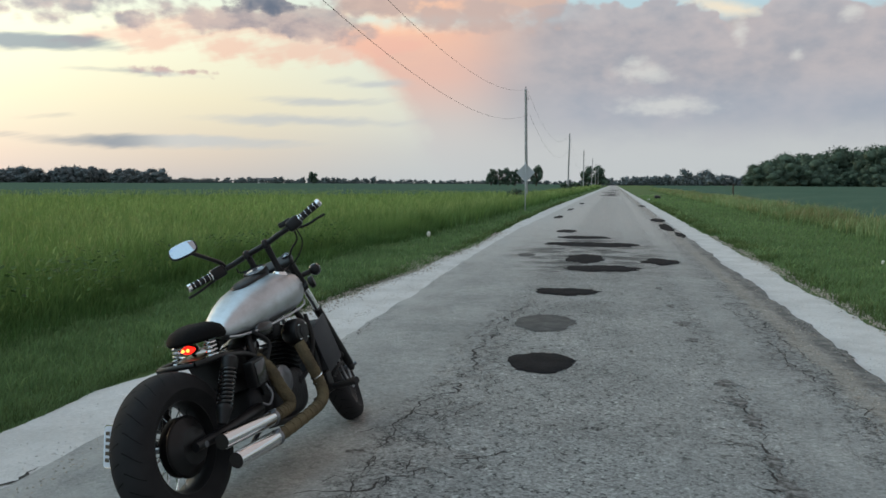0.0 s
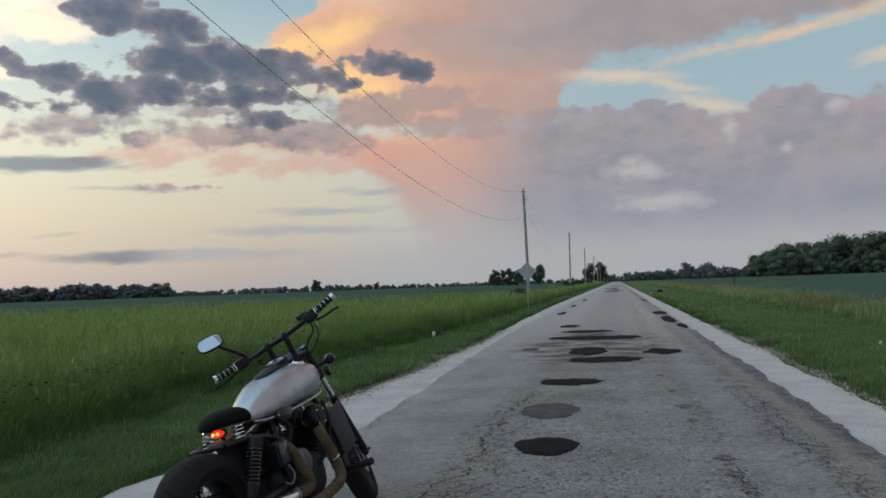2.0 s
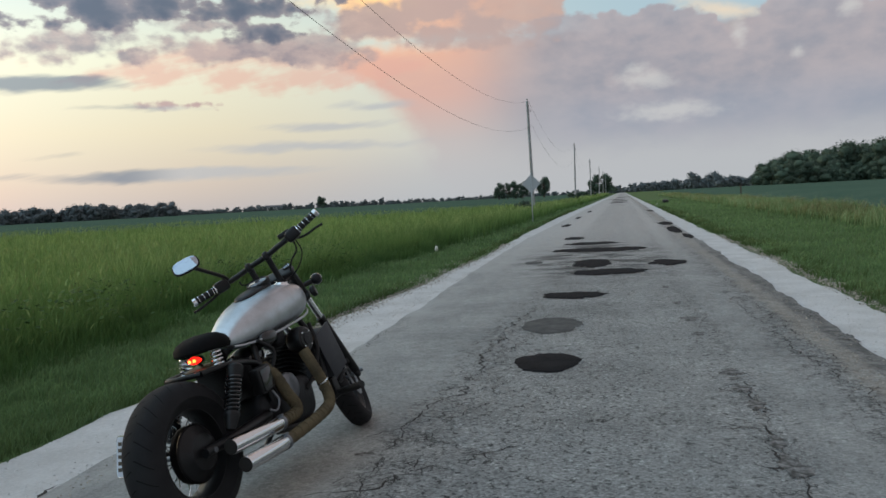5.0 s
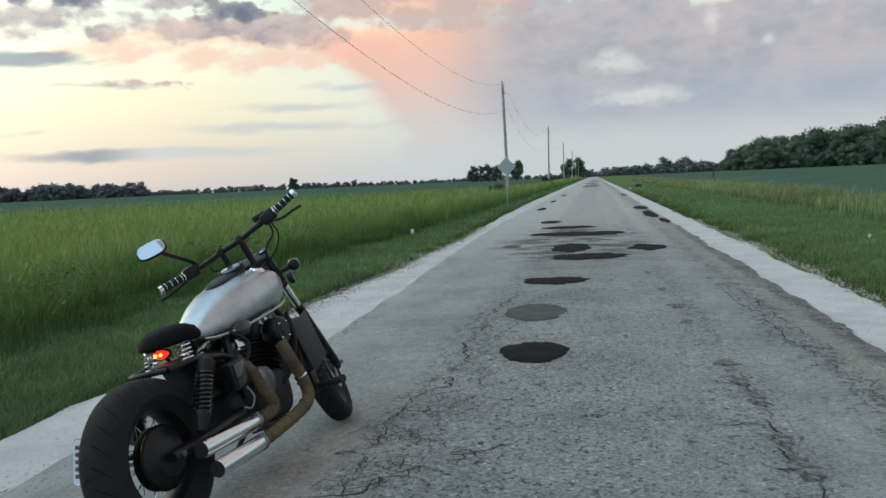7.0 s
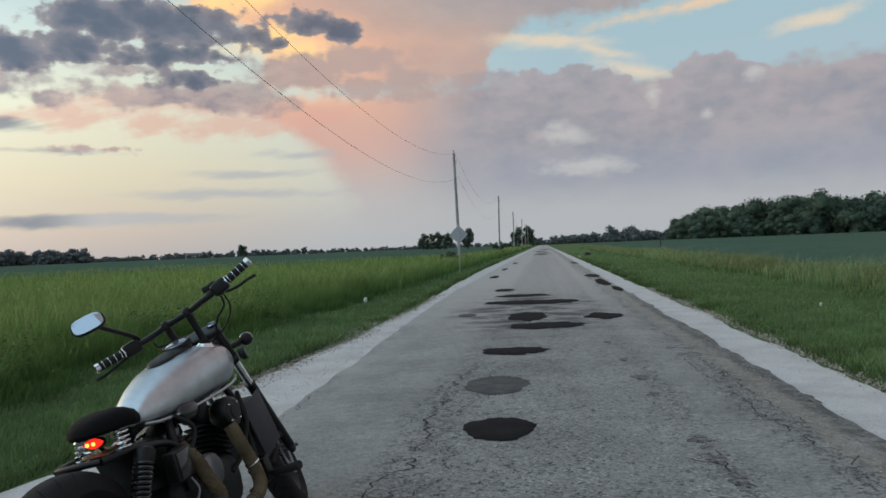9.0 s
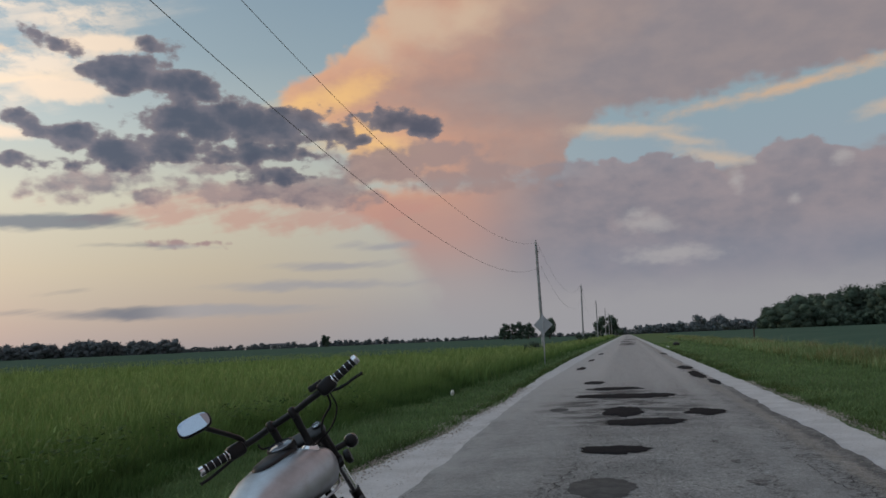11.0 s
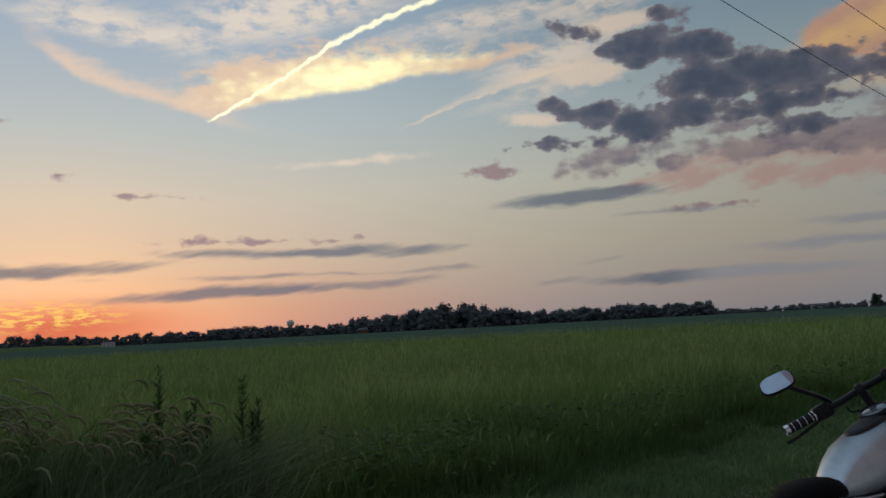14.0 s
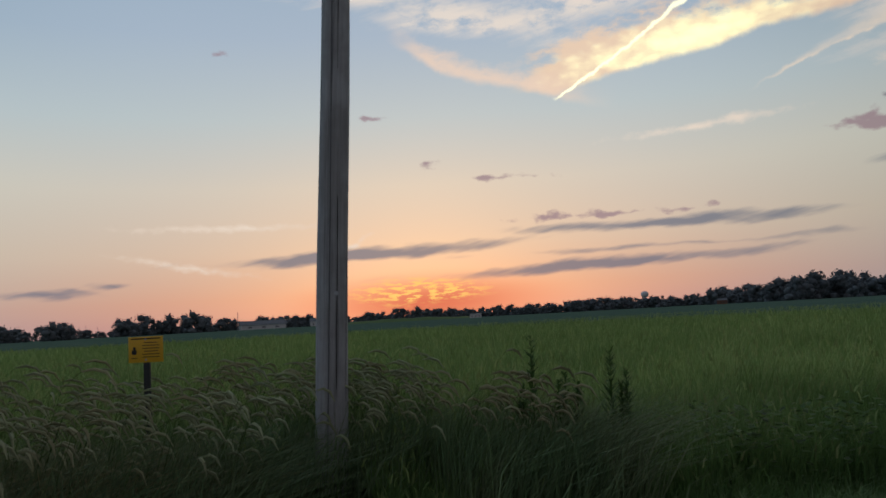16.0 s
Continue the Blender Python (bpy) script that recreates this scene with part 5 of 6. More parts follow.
def utility_pole(y, near=False, lean=0.0, side=0.0, x=POLE_X):
    base = empty("utility_pole", pose(x, y, -0.1, -lean, side, 0), "tall weathered grey wooden utility pole", "utility pole", "poles along the road")
    bm = bmesh.new()
    h = 9.35 if near else 9.05
    add_tube(bm, [(0.006 * math.sin(i * 1.7), 0.006 * math.cos(i * 1.1), h * i / 14) for i in range(15)], [0.131 - 0.036 * i / 14 for i in range(15)], 22)
    part("shaft", bm, M_POLE, base)
    part("top_pin", tube([(0, 0, h), (0, 0, h + 0.12)], 0.02, 8), M_GALV, base)
    part("insulator", lathe([(h + 0.08, 0.03), (h + 0.10, 0.055), (h + 0.14, 0.05), (h + 0.17, 0.06), (h + 0.2, 0.03)], n=12), M_PORCELAIN, base)
    part("bracket", tube([(0.09, 0, h - 0.72), (0.2, 0, h - 0.70), (0.2, 0, h - 0.5)], 0.014, 8), M_GALV, base)
    part("spool_insulator", lathe([(0, 0.03), (0.02, 0.045), (0.05, 0.03), (0.08, 0.045), (0.1, 0.03)], pose(0.2, 0, h - 0.84), n=12), M_PORCELAIN, base)
    part("ground_wire", tube([(0.10, -0.03, h - 0.3), (0.112, -0.04, h * 0.5), (0.128, -0.045, 0.1)], 0.005, 6), M_WIRE, base)
    if near:
        rr = random.Random(4)
        for a, z0, z1, w in ((8, 0.3, 3.4, 0.004), (5, 2.8, 6.5, 0.003), (-22, 0.2, 1.4, 0.003), (50, 0.5, 2.2, 0.003), (-2, 0.15, 0.8, 0.005)):
            b2 = bmesh.new()
            rows = []
            for i in range(24):
                z = z0 + (z1 - z0) * i / 23
                r = 0.1315 - 0.036 * z / h
                t = radians(a) + 0.02 * noise.noise((z * 2.2, a, 0))
                ww = w * math.sin(math.pi * (i + 0.3) / 23.6) * rr.uniform(0.6, 1.0)
                rows.append([b2.verts.new((r * math.cos(t + s * ww / r), r * math.sin(t + s * ww / r), z)) for s in (-1, 0, 1)])
            for p, q in zip(rows, rows[1:]):
                b2.faces.new((p[0], p[1], q[1], q[0]))
                b2.faces.new((p[1], p[2], q[2], q[1]))
            part("drying_split", b2, M_SPLIT, base, "dark split in the grey timber", smooth=False)
        part("round_tag", lathe([(0, 0.018), (0.004, 0.018), (0.005, 0.012)], pose(0.1235, 0.012, 1.80, 0, 90, 0), n=14), M_GALV, base, "small round metal tag")
        part("staple", box(pose(0.128, 0.03, 0.66, 0, 90, 0), (0.05, 0.01, 0.008), 0.002), M_GALV, base)
    return base


utility_pole(POLE_Y[0], near=True, lean=2.9)
for i, y in enumerate(POLE_Y[1:]):
    utility_pole(y, lean=0.0, side=(-1.0, 1.0, 0.0, 1.6, 0.8, -0.5, 0.4)[i], x=POLE_X + (0.05, 0.0, 0.1, 0.3, 0.1, 0.0, 0.0)[i])


def wire(a, b, sag, r=0.0065):
    a, b = Vector(a), Vector(b)
    pts = []
    for i in range(41):
        t = i / 40
        p = a.lerp(b, t)
        p.z -= sag * 4 * t * (1 - t)
        pts.append(p)
    return tagged(link_mesh("overhead_wire", tube(pts, r, 6), M_WIRE), "thin dark sagging overhead wire between poles", "wire", "wires along the road")


def top_of(i, low):
    y = POLE_Y[i] + (0.4 if i == 0 else 0.0)
    return (POLE_X + (0.2 if low else 0.0), y, (7.7 if low else 9.4) if i == 0 else (7.0 if low else 8.95))


for i in range(4):
    wire(top_of(i, False), top_of(i + 1, False), 2.35)
    wire(top_of(i, True), top_of(i + 1, True), 2.35)
wire((POLE_X, -58.0, 9.1), top_of(0, False), 2.3)
wire((POLE_X + 0.2, -58.0, 7.6), top_of(0, True), 2.3)


def road_sign():
    base = empty("road_sign", pose(-4.68, 43.3, -0.06, 0, 0, 0), "grey back of a diamond road sign on a post", "road sign")
    part("post", box(pose(0, 0, 1.35), (0.06, 0.045, 2.7), 0.006), M_GALV, base)
    bm = bmesh.new()
    add_box(bm, pose(0, 0.04, 2.15, 90, 0, 0) @ pose(0, 0, 0, 0, 0, 45), (0.72, 0.72, 0.004), 0.0)
    part("panel", bm, M_SIGNBACK, base, "bare aluminium back of the sign")
    for z in (1.85, 2.45):
        part("bolt", lathe([(0, 0.012), (0.012, 0.012), (0.016, 0.006)], pose(0, -0.025, z, 90, 0, 0), n=8), M_GALV, base)
    return base


road_sign()


def yellow_sign():
    base = empty("marker_sign", pose(-7.68, -0.21, -0.17, 0, 0, 90 - 20), "small yellow warning sign on a dark steel post", "warning sign")
    part("post", box(pose(0, 0.018, 0.75), (0.055, 0.028, 1.5), 0.004), M_POST, base)
    plate = part("plate", box(pose(0, 0, 1.505), (0.30, 0.004, 0.215), 0.0015), M_YELLOW, base, "yellow printed plate")
    part("pictogram", blob(pose(-0.10, -0.0035, 1.485), (0.022, 0.0012, 0.022), 2.2, 14, 8), M_INK, plate)
    part("pictogram", blob(pose(-0.098, -0.0035, 1.515), (0.012, 0.0012, 0.014), 2.2, 14, 8), M_INK, plate)
    part("print_line", box(pose(0, -0.003, 1.595), (0.25, 0.001, 0.010), 0), M_INK, plate)
    for i in range(6):
        part("print_line", box(pose(0.045, -0.003, 1.562 - 0.024 * i), (0.145 if i % 3 else 0.12, 0.001, 0.006), 0), M_INK, plate)
    part("print_line", box(pose(-0.10, -0.003, 1.435), (0.05, 0.001, 0.006), 0), M_INK, plate)
    for z in (1.42, 1.59):
        part("bolt", lathe([(0, 0.008), (0.004, 0.008), (0.006, 0.004)], pose(0.0, -0.002, z, 90, 0, 0), n=8), M_GALV, base)
    return base


yellow_sign()


# ---------------------------------------------------------------- the motorcycle
def brushed_steel():
    """Bare steel, brushed along the tank, clouded with faint rust and heat stains."""
    mat = bpy.data.materials.new("bare_brushed_steel")
    mat.use_nodes = True
    tree = mat.node_tree
    k = Nodes(tree)
    bsdf = tree.nodes["Principled BSDF"]
    where = k.put("ShaderNodeTexCoord").outputs["Object"]
    brush = k.noise(k.vmath("MULTIPLY", where, (9.0, 1.0, 9.0)), 16.0, 5.0, 0.65)
    cloud = k.noise(where, 5.5, 5.0, 0.6)
    stain = k.noise(k.vmath("ADD", where, (3.1, 0.0, 0.0)), 3.2, 4.0, 0.55)
    col = k.mix(k.step(cloud, 0.35, 0.68), (0.58, 0.615, 0.655, 1), (0.46, 0.475, 0.495, 1))
    col = k.mix(k.math("MULTIPLY", k.step(stain, 0.58, 0.72), 0.25), col, (0.33, 0.30, 0.265, 1))
    col = k.mix(1.0, col, k.put_gray(k.math("MULTIPLY_ADD", brush, 0.24, 0.88)), "MULTIPLY")
    k.plug(bsdf.inputs["Base Color"], col)
    bsdf.inputs["Metallic"].default_value = 1.0
    k.plug(bsdf.inputs["Roughness"], k.math("MULTIPLY_ADD", cloud, 0.22, k.math("MULTIPLY_ADD", brush, 0.14, 0.22)))
    b = k.put("ShaderNodeBump")
    b.inputs["Strength"].default_value = 0.06
    b.inputs["Distance"].default_value = 0.004
    k.plug(b.inputs["Height"], brush)
    k.plug(bsdf.inputs["Normal"], b.outputs[0])
    return mat


M_RUBBER = material("tyre_rubber", (0.013, 0.013, 0.0145), 0.85, bump=0.15, scale=60, vary=0.2, second=(0.019, 0.019, 0.020), spot=5, specular=0.25)
M_BLACK = material("satin_black_paint", (0.005, 0.005, 0.0058), 0.42, vary=0.15, scale=30, second=(0.008, 0.008, 0.009), spot=4, specular=0.35)
M_GLOSS = material("gloss_black_paint", (0.008, 0.008, 0.009), 0.22, vary=0.1, scale=20, coat=0.4)
M_CHROME = material("chrome", (0.80, 0.81, 0.82), 0.13, metal=1.0, vary=0.04, scale=18)
M_TANK = brushed_steel()
M_ENGINE = material("dark_cast_metal", (0.012, 0.0125, 0.015), 0.5, metal=0.4, bump=0.2, scale=60, vary=0.2)
M_ALLOY = material("dull_alloy", (0.22, 0.23, 0.25), 0.42, metal=0.9, bump=0.1, scale=50, vary=0.15)
M_WRAP = material("exhaust_heat_wrap", (0.135, 0.110, 0.066), 0.92, bump=0.7, scale=90, vary=0.3, second=(0.085, 0.072, 0.048), spot=9, specular=0.15)
M_LEATHER = material("black_leather", (0.004, 0.004, 0.0045), 0.75, bump=0.3, scale=90, vary=0.2, specular=0.12)
M_GRIP = material("grip_rubber", (0.008, 0.008, 0.009), 0.75, bump=0.2, scale=60, vary=0.2)
M_MIRROR = material("mirror_glass", (0.46, 0.51, 0.58), 0.10, metal=1.0, vary=0.01)
M_DIAL = material("dial_glass", (0.16, 0.175, 0.20), 0.12, vary=0.1, spot=20, coat=1.0)
M_AMBER = material("amber_lens", (0.55, 0.10, 0.01), 0.25, vary=0.1, coat=0.6)
M_PLATE = material("plate_enamel", (0.52, 0.58, 0.68), 0.4, vary=0.08, scale=20, coat=0.3)
M_DARKBLUE = material("radiator_paint", (0.020, 0.022, 0.030), 0.5, vary=0.2, scale=20)
M_GOLD = material("brass_bracket", (0.13, 0.11, 0.07), 0.45, metal=0.7, vary=0.2, scale=25)


def glowing(name, colour, strength):
    mat = bpy.data.materials.new(name)
    mat.use_nodes = True
    b = mat.node_tree.nodes["Principled BSDF"]
    b.inputs["Base Color"].default_value = (*colour, 1)
    b.inputs["Roughness"].default_value = 0.2
    b.inputs["Emission Color"].default_value = (*colour, 1)
    b.inputs["Emission Strength"].default_value = strength
    return mat


M_RED = glowing("lit_red_lens", (1.0, 0.015, 0.01), 1.6)
M_HOT = glowing("lit_lamp_core", (1.0, 0.20, 0.03), 5.0)

BIKE = empty("motorcycle", pose(-1.795, 3.13, 0.0, 0, -13, -7.1), "stripped black motorcycle with bare steel tank on its kickstand", "motorcycle")
SIDE = Matrix.Rotation(radians(90), 4, "Y")       # turned shapes along the axle
HUB_R = Vector((0, -0.010, 0.334))
RAKE = radians(33.5)
HEAD = Vector((0, 1.077, 1.0))
STEER_AXIS = Vector((0, -math.sin(RAKE), math.cos(RAKE)))
AHEAD = Vector((0, math.cos(RAKE), math.sin(RAKE)))
STEER = Matrix.Translation(HEAD) @ Matrix.Rotation(radians(25), 4, STEER_AXIS) @ Matrix.Translation(-HEAD)
AXLE_F = HEAD - STEER_AXIS * 0.842 + AHEAD * 0.045


def turned(bm):
    """Turns a front part with the handlebar."""
    bm.transform(STEER)
    return bm


def tyre_profile(r, half, rim):
    pts = []
    depth = r - rim
    for i in range(17):
        a = math.pi * i / 16
        pts.append((-half * math.copysign(abs(math.cos(a)) ** 0.75, math.cos(a)) * (1.0 if i not in (0, 16) else 0.62), rim + depth * math.sin(a) ** 0.62))
    return pts


def wheel(name, centre, r, half, rim, drum, flip=None, spokes=36):
    """A wire-spoked wheel: tyre, rim, hub and spokes."""
    m = Matrix.Translation(centre) @ SIDE
    done = flip or (lambda b: b)
    holder = part(name, done(lathe([(-half * 0.35, 0.05), (-half * 0.35, 0.02), (half * 0.35, 0.02), (half * 0.35, 0.05), (0, 0.056)], m, 20)), M_BLACK, BIKE)
    bm = bmesh.new()
    prof = tyre_profile(r, half, rim)
    n = 72
    add_lathe(bm, prof, m, n)
    bm.faces.ensure_lookup_table()
    caps = [f for f in bm.faces if len(f.verts) > 4]
    bmesh.ops.delete(bm, geom=caps, context="FACES_ONLY")
    tyre = part("tyre", done(bm), M_RUBBER, holder, "thick black tyre")
    # slanting tread grooves, as shallow dark cuts that follow the crown
    bm = bmesh.new()
    count = 26
    for j in range(count):
        for s in (-1, 1):
            rows = []
            for i in range(7):
                t = i / 6
                x = s * half * (0.08 + 0.74 * t)
                c = min(1.0, abs(x) / half)
                rr = rim + (r - rim) * max(0.0, 1 - c ** 2.667) ** 0.31 + 0.0012
                a = 2 * math.pi * (j + (0.5 if s > 0 else 0.0)) / count + 0.16 * t ** 1.3
                w = 0.0024 / r * (1.15 - 0.6 * t)
                rows.append([bm.verts.new(m @ Vector((rr * math.cos(a + q), rr * math.sin(a + q), x))) for q in (-w, w)])
            for p, q in zip(rows, rows[1:]):
                bm.faces.new((p[0], p[1], q[1], q[0]))
    part("tread_groove", done(bm), M_LEATHER, tyre)
    part("rim", done(lathe([(-half * 0.62, rim + 0.012), (-half * 0.62, rim - 0.004), (-half * 0.4, rim - 0.012), (-half * 0.25, rim - 0.022), (half * 0.25, rim - 0.022), (half * 0.4, rim - 0.012), (half * 0.62, rim - 0.004), (half * 0.62, rim + 0.012), (0, rim + 0.004)], m, 48, True)), M_BLACK, holder, "black painted rim")
    for i in range(spokes):
        a = 2 * math.pi * i / spokes
        s = -1 if i % 2 else 1
        b = a + (0.32 if (i // 2) % 2 else -0.32)
        p = m @ Vector((0.052 * math.cos(b), 0.052 * math.sin(b), s * half * 0.3))
        q = m @ Vector(((rim - 0.018) * math.cos(a), (rim - 0.018) * math.sin(a), s * half * 0.06))
        part("spoke", done(tube([p, q], 0.0021, 5)), M_CHROME if drum else M_ALLOY, holder)
    if drum:
        part("brake_drum", done(lathe([(half * 0.15, 0.115), (half * 0.2, 0.132), (half * 0.62, 0.132), (half * 0.72, 0.124), (half * 0.82, 0.098), (half * 1.05, 0.082), (half * 1.12, 0.05), (half * 1.14, 0.02)], m, 40)), M_BLACK, holder, "round dark brake drum with a stepped face")
        part("drum_ring", done(lathe([(half * 0.60, 0.135), (half * 0.64, 0.137), (half * 0.68, 0.135), (half * 0.64, 0.131)], m, 40, True)), M_BLACK, holder)
    else:
        part("brake_disc", done(lathe([(half * 0.95, 0.135), (half * 0.95, 0.075), (half * 1.02, 0.075), (half * 1.02, 0.135)], m, 40, True)), M_ALLOY, holder)
    return holder


wheel("rear_wheel", HUB_R, 0.335, 0.103, 0.205, True)
wheel("front_wheel", AXLE_F, 0.312, 0.066, 0.230, False, turned)
part("rear_axle", tube([HUB_R + Vector((-0.17, 0, 0)), HUB_R + Vector((0.17, 0, 0))], 0.013, 12), M_ALLOY, BIKE)

# swingarm, shocks and the bare rear frame
for s in (-1, 1):
    part("swingarm", tube([(s * 0.145, -0.06, 0.335), (s * 0.145, 0.2, 0.345), (s * 0.12, 0.50, 0.36)], [0.022, 0.026, 0.030], 12), M_BLACK, BIKE)
    top, low = Vector((s * 0.175, 0.268, 0.655)), Vector((s * 0.175, 0.112, 0.385))
    shock = part("shock_absorber", tube([top, low], 0.019, 12), M_BLACK, BIKE)
    d = low - top
    m = toward(top, low)
    coil = [m @ Vector((0.034 * math.cos(2 * math.pi * i / 14), 0.034 * math.sin(2 * math.pi * i / 14), 0.055 + 0.175 * i / 126)) for i in range(127)]
    part("coil_spring", tube(coil, 0.0068, 6), M_GLOSS, shock, "gloss black coil spring")
    part("top_cap", lathe([(-0.01, 0.03), (0.0, 0.040), (0.05, 0.040), (0.058, 0.034)], m, 20), M_BLACK, shock)
    part("spring_seat", lathe([(0.225, 0.036), (0.235, 0.040), (0.25, 0.036), (0.31, 0.022)], m, 20), M_BLACK, shock)
    part("frame_rail", tube(bend([(s * 0.10, 0.105, 0.668), (s * 0.125, 0.19, 0.672), (s * 0.14, 0.30, 0.668), (s * 0.13, 0.52, 0.62), (s * 0.125, 0.60, 0.45)]), 0.015, 10), M_BLACK, BIKE)
    part("seat_post_tube", tube(bend([(s * 0.13, 0.56, 0.42), (s * 0.12, 0.54, 0.62), (s * 0.07, 0.60, 0.76)]), 0.017, 10), M_BLACK, BIKE)
    part("downtube", tube(bend([(s * 0.04, 1.04, 0.90), (s * 0.10, 1.16, 0.62), (s * 0.11, 1.12, 0.28), (s * 0.12, 0.9, 0.22), (s * 0.12, 0.55, 0.26)]), 0.018, 10), M_BLACK, BIKE)
part("backbone", tube([(0, 1.06, 0.93), (0, 0.72, 0.80), (0, 0.42, 0.72)], 0.026, 12), M_BLACK, BIKE)
part("frame_crossbar", tube([(-0.10, 0.105, 0.668), (-0.05, 0.09, 0.670), (0.05, 0.09, 0.670), (0.10, 0.105, 0.668)], 0.013, 10), M_BLACK, BIKE)
part("inner_fender", box(pose(0, 0.33, 0.60, -62, 0, 0), (0.20, 0.20, 0.008), 0.003), M_BLACK, BIKE)
part("bracket_plate", box(pose(0.01, 0.235, 0.690, 10, 0, 0), (0.13, 0.11, 0.005), 0.002), M_GOLD, BIKE, "dull brass plate under the lamp")

# solo saddle on two chrome springs
bm = bmesh.new()
outline = []
for i in range(48):
    a = 2 * math.pi * i / 48
    y = math.sin(a)
    w = 0.132 * (1 - 0.35 * max(0, y) ** 1.4)
    outline.append((w * math.copysign(abs(math.cos(a)) ** 0.8, math.cos(a)), y))
rings = []
for k, h in ((0.80, -0.034), (0.94, -0.032), (1.0, -0.018), (0.98, 0.002), (0.86, 0.026), (0.6, 0.042), (0.3, 0.048)):
    rings.append([bm.verts.new((x * k, 0.305 + 0.160 * y * k, 0.800 + h - 0.016 * max(0, y) * k - 0.012 * max(0, -y) * k)) for x, y in outline])
for a, b in zip(rings, rings[1:]):
    for j in range(48):
        bm.faces.new((a[j], a[(j + 1) % 48], b[(j + 1) % 48], b[j]))
bm.faces.new(rings[0][::-1])
bm.faces.new(rings[-1])
saddle = part("saddle", bm, M_LEATHER, BIKE, "thin black leather solo saddle")
for s in (-1, 1):
    base, top = Vector((s * 0.098, 0.250, 0.664)), Vector((s * 0.092, 0.262, 0.778))
    m = toward(base, top)
    ln = (top - base).length
    pts = [m @ Vector((0.0265 * (1.15 - 0.3 * i / 96) * math.cos(2 * math.pi * i / 16), 0.0265 * (1.15 - 0.3 * i / 96) * math.sin(2 * math.pi * i / 16), ln * i / 96)) for i in range(97)]
    part("saddle_spring", tube(pts, 0.0046, 6), M_CHROME, BIKE, "small chrome coil spring")

# tail lamp
lamp = part("tail_lamp", blob(pose(0, 0.225, 0.732), (0.044, 0.026, 0.022), 2.2, 24, 14), M_BLACK, BIKE)
part("lamp_lens", blob(pose(0, 0.212, 0.732), (0.042, 0.022, 0.020), 1.7, 24, 14), M_RED, lamp, "glowing red lens")
for x in (-0.014, 0.014):
    part("lamp_core", blob(pose(x, 0.1905, 0.732), (0.009, 0.003, 0.008), 2.4, 12, 8), M_HOT, lamp)
part("lamp_stay", tube([(0, 0.23, 0.72), (0.0, 0.27, 0.68)], 0.008, 8), M_BLACK, lamp)

# tank of bare steel with its seam, dash and filler cap
TANK = [(0.430, 0.770, 0.045, 0.030), (0.450, 0.782, 0.075, 0.050), (0.50, 0.795, 0.104, 0.075), (0.58, 0.815, 0.132, 0.100), (0.68, 0.838, 0.155, 0.118), (0.80, 0.860, 0.172, 0.128), (0.92, 0.878, 0.178, 0.130),
        (1.03, 0.888, 0.170, 0.124), (1.11, 0.892, 0.150, 0.110), (1.165, 0.892, 0.120, 0.090), (1.195, 0.890, 0.080, 0.062), (1.207, 0.888, 0.04, 0.03)]
bm = bmesh.new()
rings = []
for y, zc, w, h in TANK:
    ring = []
    for j in range(40):
        a = 2 * math.pi * j / 40
        c, s = math.cos(a), math.sin(a)
        x = w * math.copysign(abs(c) ** 0.78, c)
        z = h * math.copysign(abs(s) ** (0.85 if s > 0 else 0.6), s)
        if s < 0:
            x *= 1 - 0.16 * abs(s)
            z *= 0.95
        ring.append(bm.verts.new((x, y, zc + z)))
    rings.append(ring)
for a, b in zip(rings, rings[1:]):
    for j in range(40):
        bm.faces.new((a[j], a[(j + 1) % 40], b[(j + 1) % 40], b[j]))
bm.faces.new(rings[0][::-1])
bm.faces.new(rings[-1])
# shallow hollows by the knees
for v in bm.verts:
    d = math.exp(-((v.co.y - 0.56) / 0.09) ** 2) * math.exp(-((v.co.z - 0.84) / 0.06) ** 2)
    v.co.x *= 1 - 0.10 * d
tank = part("fuel_tank", bm, M_TANK, BIKE, "bare brushed steel fuel tank")
seam = []
for y, zc, w, h in TANK[1:-1]:
    seam.append(Vector((w * 0.90, y, zc - h * 0.80)))
for s in (-1, 1):
    part("tank_seam", tube([Vector((s * p.x, p.y, p.z)) for p in seam], 0.0065, 8), M_TANK, tank, "welded lower seam of the tank")
part("dash_base", blob(pose(-0.008, 0.845, 0.994, 12, 0, 0), (0.068, 0.160, 0.022), 2.4, 28, 12), M_BLACK, tank, "black dash on top of the tank")
gauge = part("speedometer", lathe([(-0.03, 0.056), (0.0, 0.068), (0.030, 0.068), (0.036, 0.062), (0.030, 0.052)], pose(-0.012, 0.930, 1.015, 22, 0, 0), 32), M_BLACK, tank)
part("gauge_glass", lathe([(0.0305, 0.0525), (0.0335, 0.045), (0.0345, 0.01)], pose(-0.012, 0.930, 1.015, 22, 0, 0), 32), M_DIAL, gauge, "pale dial under glass")
part("warning_lens", blob(pose(-0.012, 0.987, 1.062), (0.026, 0.008, 0.010), 2.2, 16, 8), M_AMBER, gauge)
cap = part("filler_cap", lathe([(0, 0.045), (0.008, 0.048), (0.014, 0.042), (0.022, 0.036), (0.030, 0.030), (0.032, 0.01)], pose(0.080, 1.005, 0.984, 2, 16, 0), 28), M_CHROME, tank, "round chrome filler cap")

